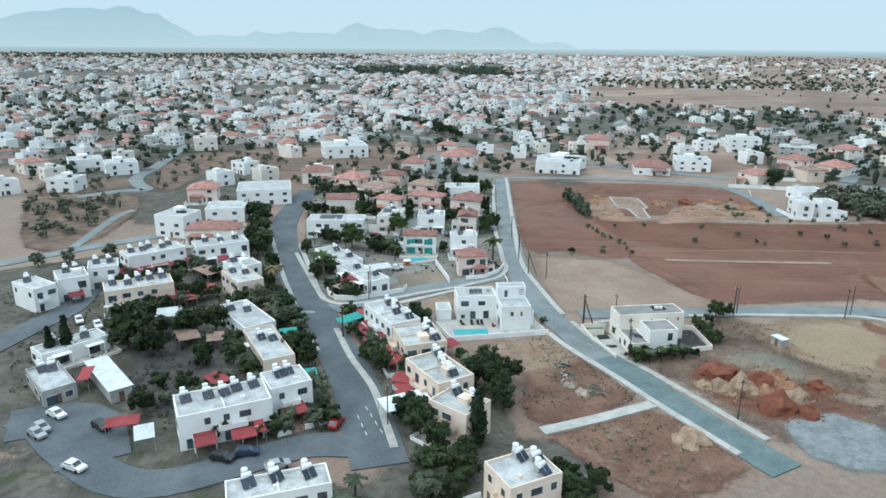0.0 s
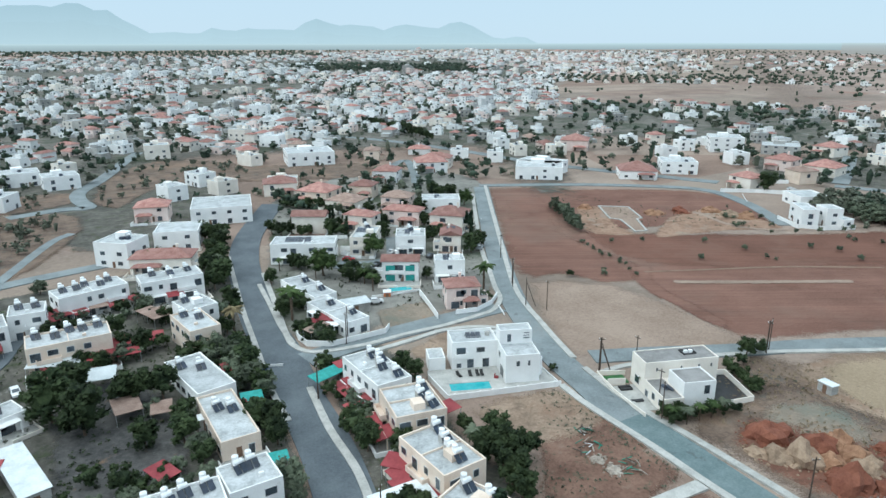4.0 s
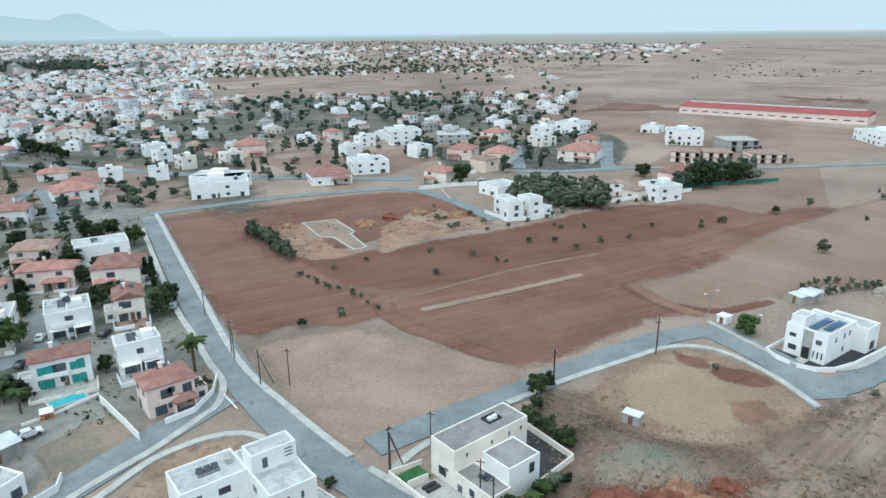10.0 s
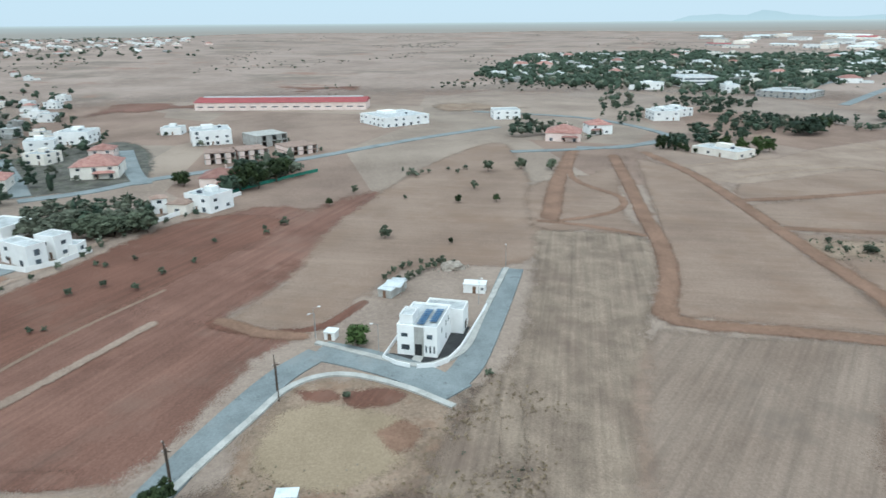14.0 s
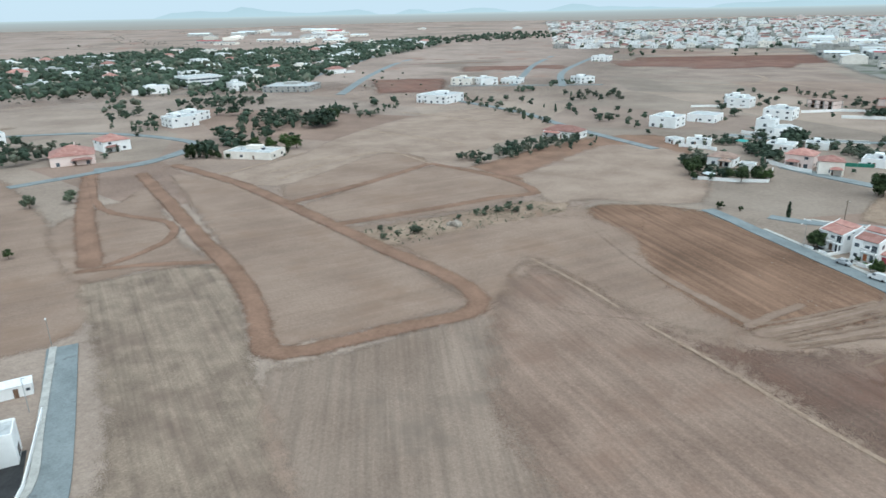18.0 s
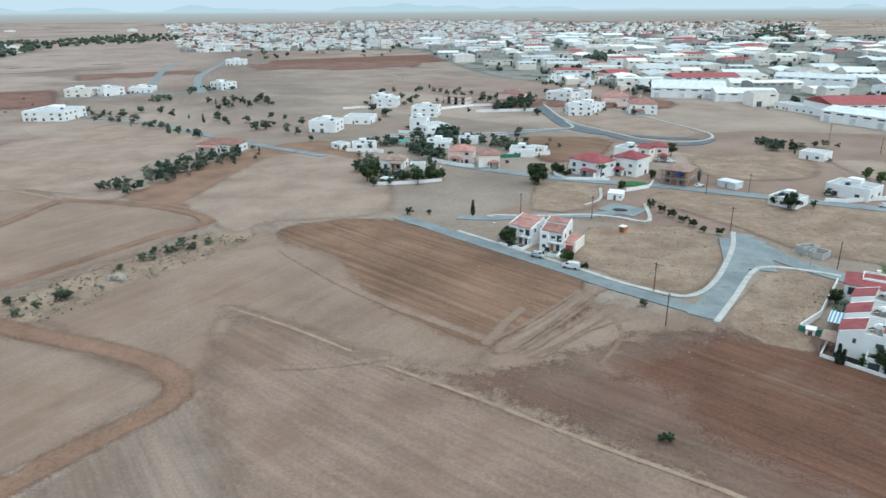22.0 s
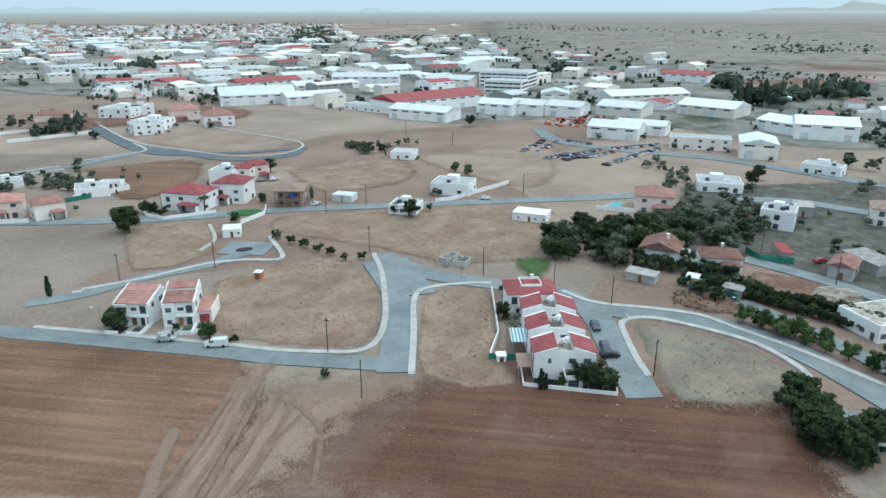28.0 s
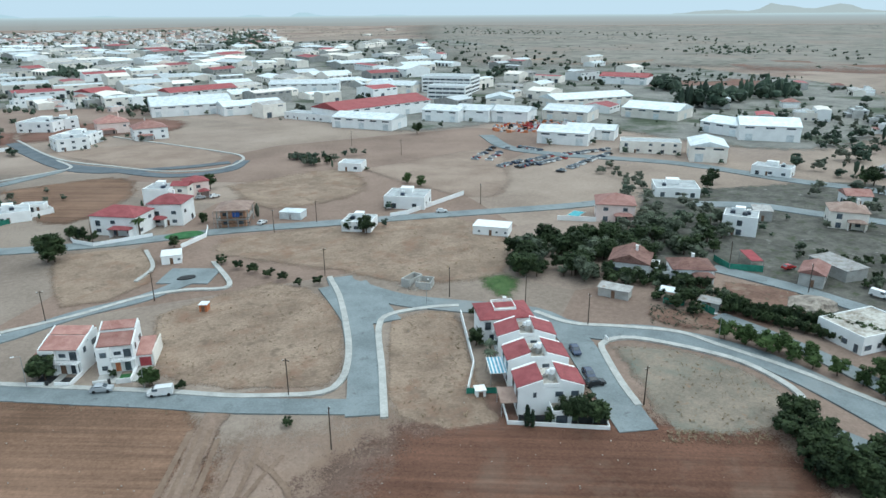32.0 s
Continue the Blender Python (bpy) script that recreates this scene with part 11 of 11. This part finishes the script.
canopy(-41.0, -110.5, 120, 5.2, 3.2, 2.4, "white")
net_fence([(-37.0, -109.0), (-39.2, -106.6), (-40.2, -104.8)], 1.6)
net_fence([(-42.6, -101.4), (-42.2, -99.0), (-42.0, -96.8)], 1.9)
garden_wall([(-62.4, -182.9), (-68.0, -178.2), (-73.0, -173.8)], 1.5)
swimming_pool(-73.5, -185.2, 28, 7.0, 4.0)
canopy(208.6, 67.4, -113, 5.0, 4.2, 2.6, "white")
cabin(183.6, 84.4, -113, 2.6, 2.6, 2.0, "cabin")
canopy(164.5, -218.9, 158, 5, 3.5, 2.4, "white")
canopy(176.0, -234.5, 150, 4, 3.5, 2.4, "red")
canopy(178.5, -306.0, 160, 6, 5, 2.6, "turq")
net_fence([(322.1, 135.3), (343.8, 120.6), (364.4, 100.6), (375, 89.6)], 1.6)
net_fence([(-75, -123.8), (-72.5, -116.2), (-79.3, -109.8)], 2.0)
net_fence([(31.3, -97.4), (25.8, -94.4)], 1.4)
canopy(32.4, 103.1, -1, 9.8, 5.1, 3, "white")
canopy(-16.6, 119.9, -11, 5.8, 3.1, 2.8, "red")
canopy(-22.2, 143.4, -15, 2.3, 5.7, 3, "red")
canopy(-13.4, 114.2, -3, 3.4, 4.7, 2.8, "white")
canopy(1.8, 129.4, 23, 3.8, 5.1, 2.8, "red")
canopy(37.8, 148.3, 18, 7.6, 3.5, 2.6, "turq")
canopy(21.3, 146.2, -9, 4.3, 4.8, 2.6, "turq")
canopy(19.1, 123.9, -8, 4.2, 2.8, 2.6, "turq")
canopy(21.0, 161.6, -20, 3.8, 3.5, 2.8, "red")
canopy(18.2, 144.0, 5, 3.7, 3.5, 2.8, "red")
canopy(-4.7, 186.0, 11, 4.1, 4.8, 2.8, "red")
canopy(0.3, 184.4, 10, 4.2, 4.2, 2.8, "red")
canopy(52.1, 123.0, 8, 5.2, 3.7, 2.8, "red")
canopy(36.1, 112.2, -49, 4.5, 3.9, 2.8, "red")
canopy(49.0, 176.7, -40, 4.7, 3.8, 3, "red")
canopy(22.3, -99.7, 155, 3.8, 6.3, 2.8, "striped")
canopy(27.4, -88.8, 155, 3.5, 5.3, 3, "brown")
canopy(-81.3, -115.6, 148, 3.6, 9.1, 3, "red")
canopy(-3.8, 172.6, -9, 6.6, 5.9, 2.8, "white")
canopy(-11.8, 183.6, -19, 10.9, 3.7, 2.8, "white")
canopy(-0.5, 155.7, 3, 5.1, 6.4, 2.8, "brown")
canopy(5.2, 151.3, -10, 4.0, 4.7, 2.8, "brown")
road_mark((95.2, 166.1), (92.5, 159.5), 0.3)
road_mark((280.5, 224.8), (267, 212.3), 0.2)
dashes((26.2, 108.6), (25.3, 94.8))
dashes((23.6, 106.1), (22.3, 96.1))
disc(66.9, -192.5, 2.6, "stain")
disc(59.7, -235.5, 6.5, "lawn")
heap(100.2, 87.3, 4.4, 2.2, "darkred", 132)
heap(98.5, 71.4, 3.8, 2.6, "darkred", 133)
heap(98.5, 79.4, 3.6, 2.4, "pale", 134)
heap(95.9, 82.3, 2.6, 1.6, "pale", 135)
heap(102.4, 67.1, 2.2, 1.6, "darkred", 136)
heap(104.8, 80.6, 3.2, 2.2, "darkred", 137)
heap(107.6, 75.2, 2.8, 1.8, "orange", 138)
heap(93.6, 85, 2, 1.2, "pale", 139)
heap(106, 72.5, 2.6, 1.8, "pale", 140)
heap(101.5, 76.2, 2.4, 1.6, "orange", 141)
heap(114.3, 73.2, 2.4, 1.4, "darkred", 142)
heap(108.3, 79.3, 3, 2.2, "orange", 143)
heap(75.2, 71.3, 3.5, 1.2, "pale", 144)
heap(226.4, 215.9, 3.5, 1.6, "darkred", 145)
heap(214.6, 220.1, 4, 1.5, "orange", 146)
heap(238.6, 210, 4, 1.8, "orange", 147)
heap(238.8, 200.3, 4, 1.8, "pale", 148)
heap(242.5, 195.7, 4, 1.6, "orange", 149)
heap(196.5, 242.8, 3, 1.4, "orange", 150)
heap(68.4, 94.4, 1.4, 0.6, "rubble", 151)
heap(68.1, 98, 1.2, 0.5, "rubble", 152)
heap(225.6, 48.7, 4, 1.4, "rubble", 153)
heap(209.2, -97.5, 3, 1.5, "rubble", 154)
heap(12.5, -153.8, 4, 0.8, "rubble", 155)
heap(-69.5, -88, 6, 1.6, "rubble", 156)
cabin(206.0, 45.6, -109, 5.9, 3.5, 2.6, "cabin")
cabin(209.2, 67.8, -125, 4.0, 8.7, 2.4, "shack")
cabin(211.1, 66.0, -108, 3.6, 3.1, 2.8, "shack")
cabin(126.3, 91.5, -97, 3.2, 2.0, 2.2, "shack")
cabin(-33.6, -183.0, 134, 12.3, 7.8, 3.2, "trailer")
cabin(67.7, -210.9, 168, 5.8, 6.4, 2.8, "cabin")
cabin(67.3, -166.8, 149, 2.0, 2.2, 2.1, "kiosk")
cabin(19.8, -237.6, 138, 8.4, 5.8, 2.8, "container")
cabin(29.1, -95.8, 160, 2.0, 2.0, 1.6, "cabin")
cabin(13.2, -154.7, 116, 3.0, 6.0, 2.6, "shell")
cabin(10.6, -151.8, 138, 4.3, 5.2, 2, "shell")
cabin(72.7, 190.0, -25, 2.1, 2.3, 1.4, "orangebox")
cabin(72.2, 106.2, -11, 2.1, 2.0, 1.5, "scrap")
cabin(71.5, 93.4, -14, 4.0, 4.1, 1.6, "scrap")
cabin(68.7, 101.9, -4, 5.3, 3.6, 1.2, "scrap")
cabin(11.8, 144.3, -7, 2.6, 2.2, 2.4, "shack")
cabin(-8.2, 165.1, -5, 3.5, 2.6, 2.4, "scrap")
canopy(-12.1, 213.9, 20, 3.2, 8.0, 2.8, "red")
canopy(-8.8, 216.1, 18, 2.5, 6.3, 2.8, "red")
canopy(-5.5, 219.0, 12, 3.5, 4.2, 2.8, "red")
canopy(-0.3, 218.0, 5, 4.6, 6.2, 2.8, "brown")
canopy(8.6, 217.7, 25, 2.6, 3.5, 2.8, "red")
canopy(-2.5, 187.7, -8, 6.8, 4.8, 3, "red")
canopy(2.0, 187.8, 12, 4.4, 4.9, 3, "red")
canopy(10.2, 188.5, -6, 3.0, 3.1, 2.8, "red")
canopy(11.3, 202.3, 23, 4.6, 8.7, 3.2, "brown")
canopy(44.7, 172.5, 26, 6.8, 2.9, 2.8, "brown")
canopy(43.3, 150.8, 9, 5.3, 2.8, 2.8, "red")
canopy(42.2, 142.3, 4, 5.7, 3.4, 2.8, "red")
garden_wall([(82.7, 254.1), (86.4, 251.2)], 1.1)
garden_wall([(76.7, 233.8), (84.5, 227)], 1.0)
garden_wall([(26.3, 171.1), (27.3, 167.1), (28.8, 163), (32.3, 161.3)], 0.5)


def privacy_fence(pts, h):
    """Dark screen panels between posts on a low white plinth."""
    ob = new("privacy_fence")
    ob.matrix_basis = pose(pts[0][0], pts[0][1], 0)
    tagged(ob, "black screen fence on a low white plinth wall", "fence")
    rel = [(x - pts[0][0], y - pts[0][1]) for x, y in pts]
    wall_run(ob, rel, 1.5, 0.06, "screen_panel", COURT)
    for (x0, y0), (x1, y1) in zip(rel, rel[1:]):
        n = 6
        for k in range(n + 1):
            x, y = x0 + (x1 - x0) * k / n, y0 + (y1 - y0) * k / n
            part("post", boxes((x - 0.05, y - 0.05, -0.2, x + 0.05, y + 0.05, 1.6)), STEEL, ob)
    return ob


privacy_fence([(28.2, -84.2), (14.6, -74.9)], 1.5)

# ---- scrapyard and its cars, far off ----
def scrapyard():
    rng = np.random.default_rng(3)
    mats = [CARP[0], CARP[1], CARP[2], CARP[3], CARP[4], ORANGE, GLASS]
    vs, fs, mi = [], [], []

    def add(x, y, a, w, d, z0, z1, m, taper=1.0):
        c, s = math.cos(a), math.sin(a)
        o = len(vs)
        for z, k in ((z0, 1.0), (z1, taper)):
            for sx, sy in ((-1, -1), (1, -1), (1, 1), (-1, 1)):
                u, v = sx * w / 2 * k, sy * d / 2 * k
                vs.append((x + u * c - v * s, y + u * s + v * c, z))
        for q in ((0, 1, 5, 4), (1, 2, 6, 5), (2, 3, 7, 6), (3, 0, 4, 7), (4, 5, 6, 7)):
            fs.append(tuple(o + k for k in q))
            mi.append(m)

    for (ax, ay), (bx, by), n, rows in YARD_ROWS:
        for r in range(rows):
            for k in range(n):
                t = k / n
                L = math.hypot(bx - ax, by - ay)
                ux, uy = (bx - ax) / L, (by - ay) / L
                x = ax + (bx - ax) * t - uy * r * 8 + rng.uniform(-0.6, 0.6)
                y = ay + (by - ay) * t + ux * r * 8 + rng.uniform(-0.6, 0.6)
                if rng.random() < 0.2:
                    continue
                a = math.atan2(uy, ux) + 1.4 + rng.uniform(-0.15, 0.15)
                m = int(rng.choice((0, 0, 0, 1, 1, 2, 3, 4)))
                add(x, y, a, 4.2, 1.75, 0.25, 0.95, m)
                add(x - 0.2 * math.cos(a), y - 0.2 * math.sin(a), a, 2.4, 1.6, 0.95, 1.45, 6, 0.8)
    stuff("parked_scrap_cars", vs, fs, mi, mats, "rows of mixed parked and scrapped cars on dirt", "cars")
    vs.clear(), fs.clear(), mi.clear()
    x0, y0 = SCRAP_AT
    for k in range(260):
        a, rr = rng.uniform(0, 6.3), 34 * math.sqrt(rng.random())
        add(x0 + rr * math.cos(a), y0 + rr * math.sin(a) * 0.6, rng.uniform(0, 3), rng.uniform(0.8, 4), rng.uniform(0.6, 2), 0, rng.uniform(0.5, 2.2), int(rng.choice((0, 1, 1, 3, 4, 5, 5))), rng.uniform(0.6, 1))
    stuff("scrap_heaps", vs, fs, mi, mats, "coloured heaps of scrap metal and machinery parts", "scrap")


YARD_ROWS = [((-101.6, -285.6), (-131.7, -309.9), 9, 2), ((-99.5, -262.7), (-118.3, -266.7), 12, 2), ((-116.6, -264.5), (-139.8, -270.2), 12, 2), ((-115.3, -245.3), (-168.6, -266.7), 24, 1), ((-144.8, -276.2), (-176.7, -275.2), 18, 1), ((-137.1, -306.4), (-141.6, -291.5), 10, 1)]
SCRAP_AT = (-192.5, -361.9)
scrapyard()
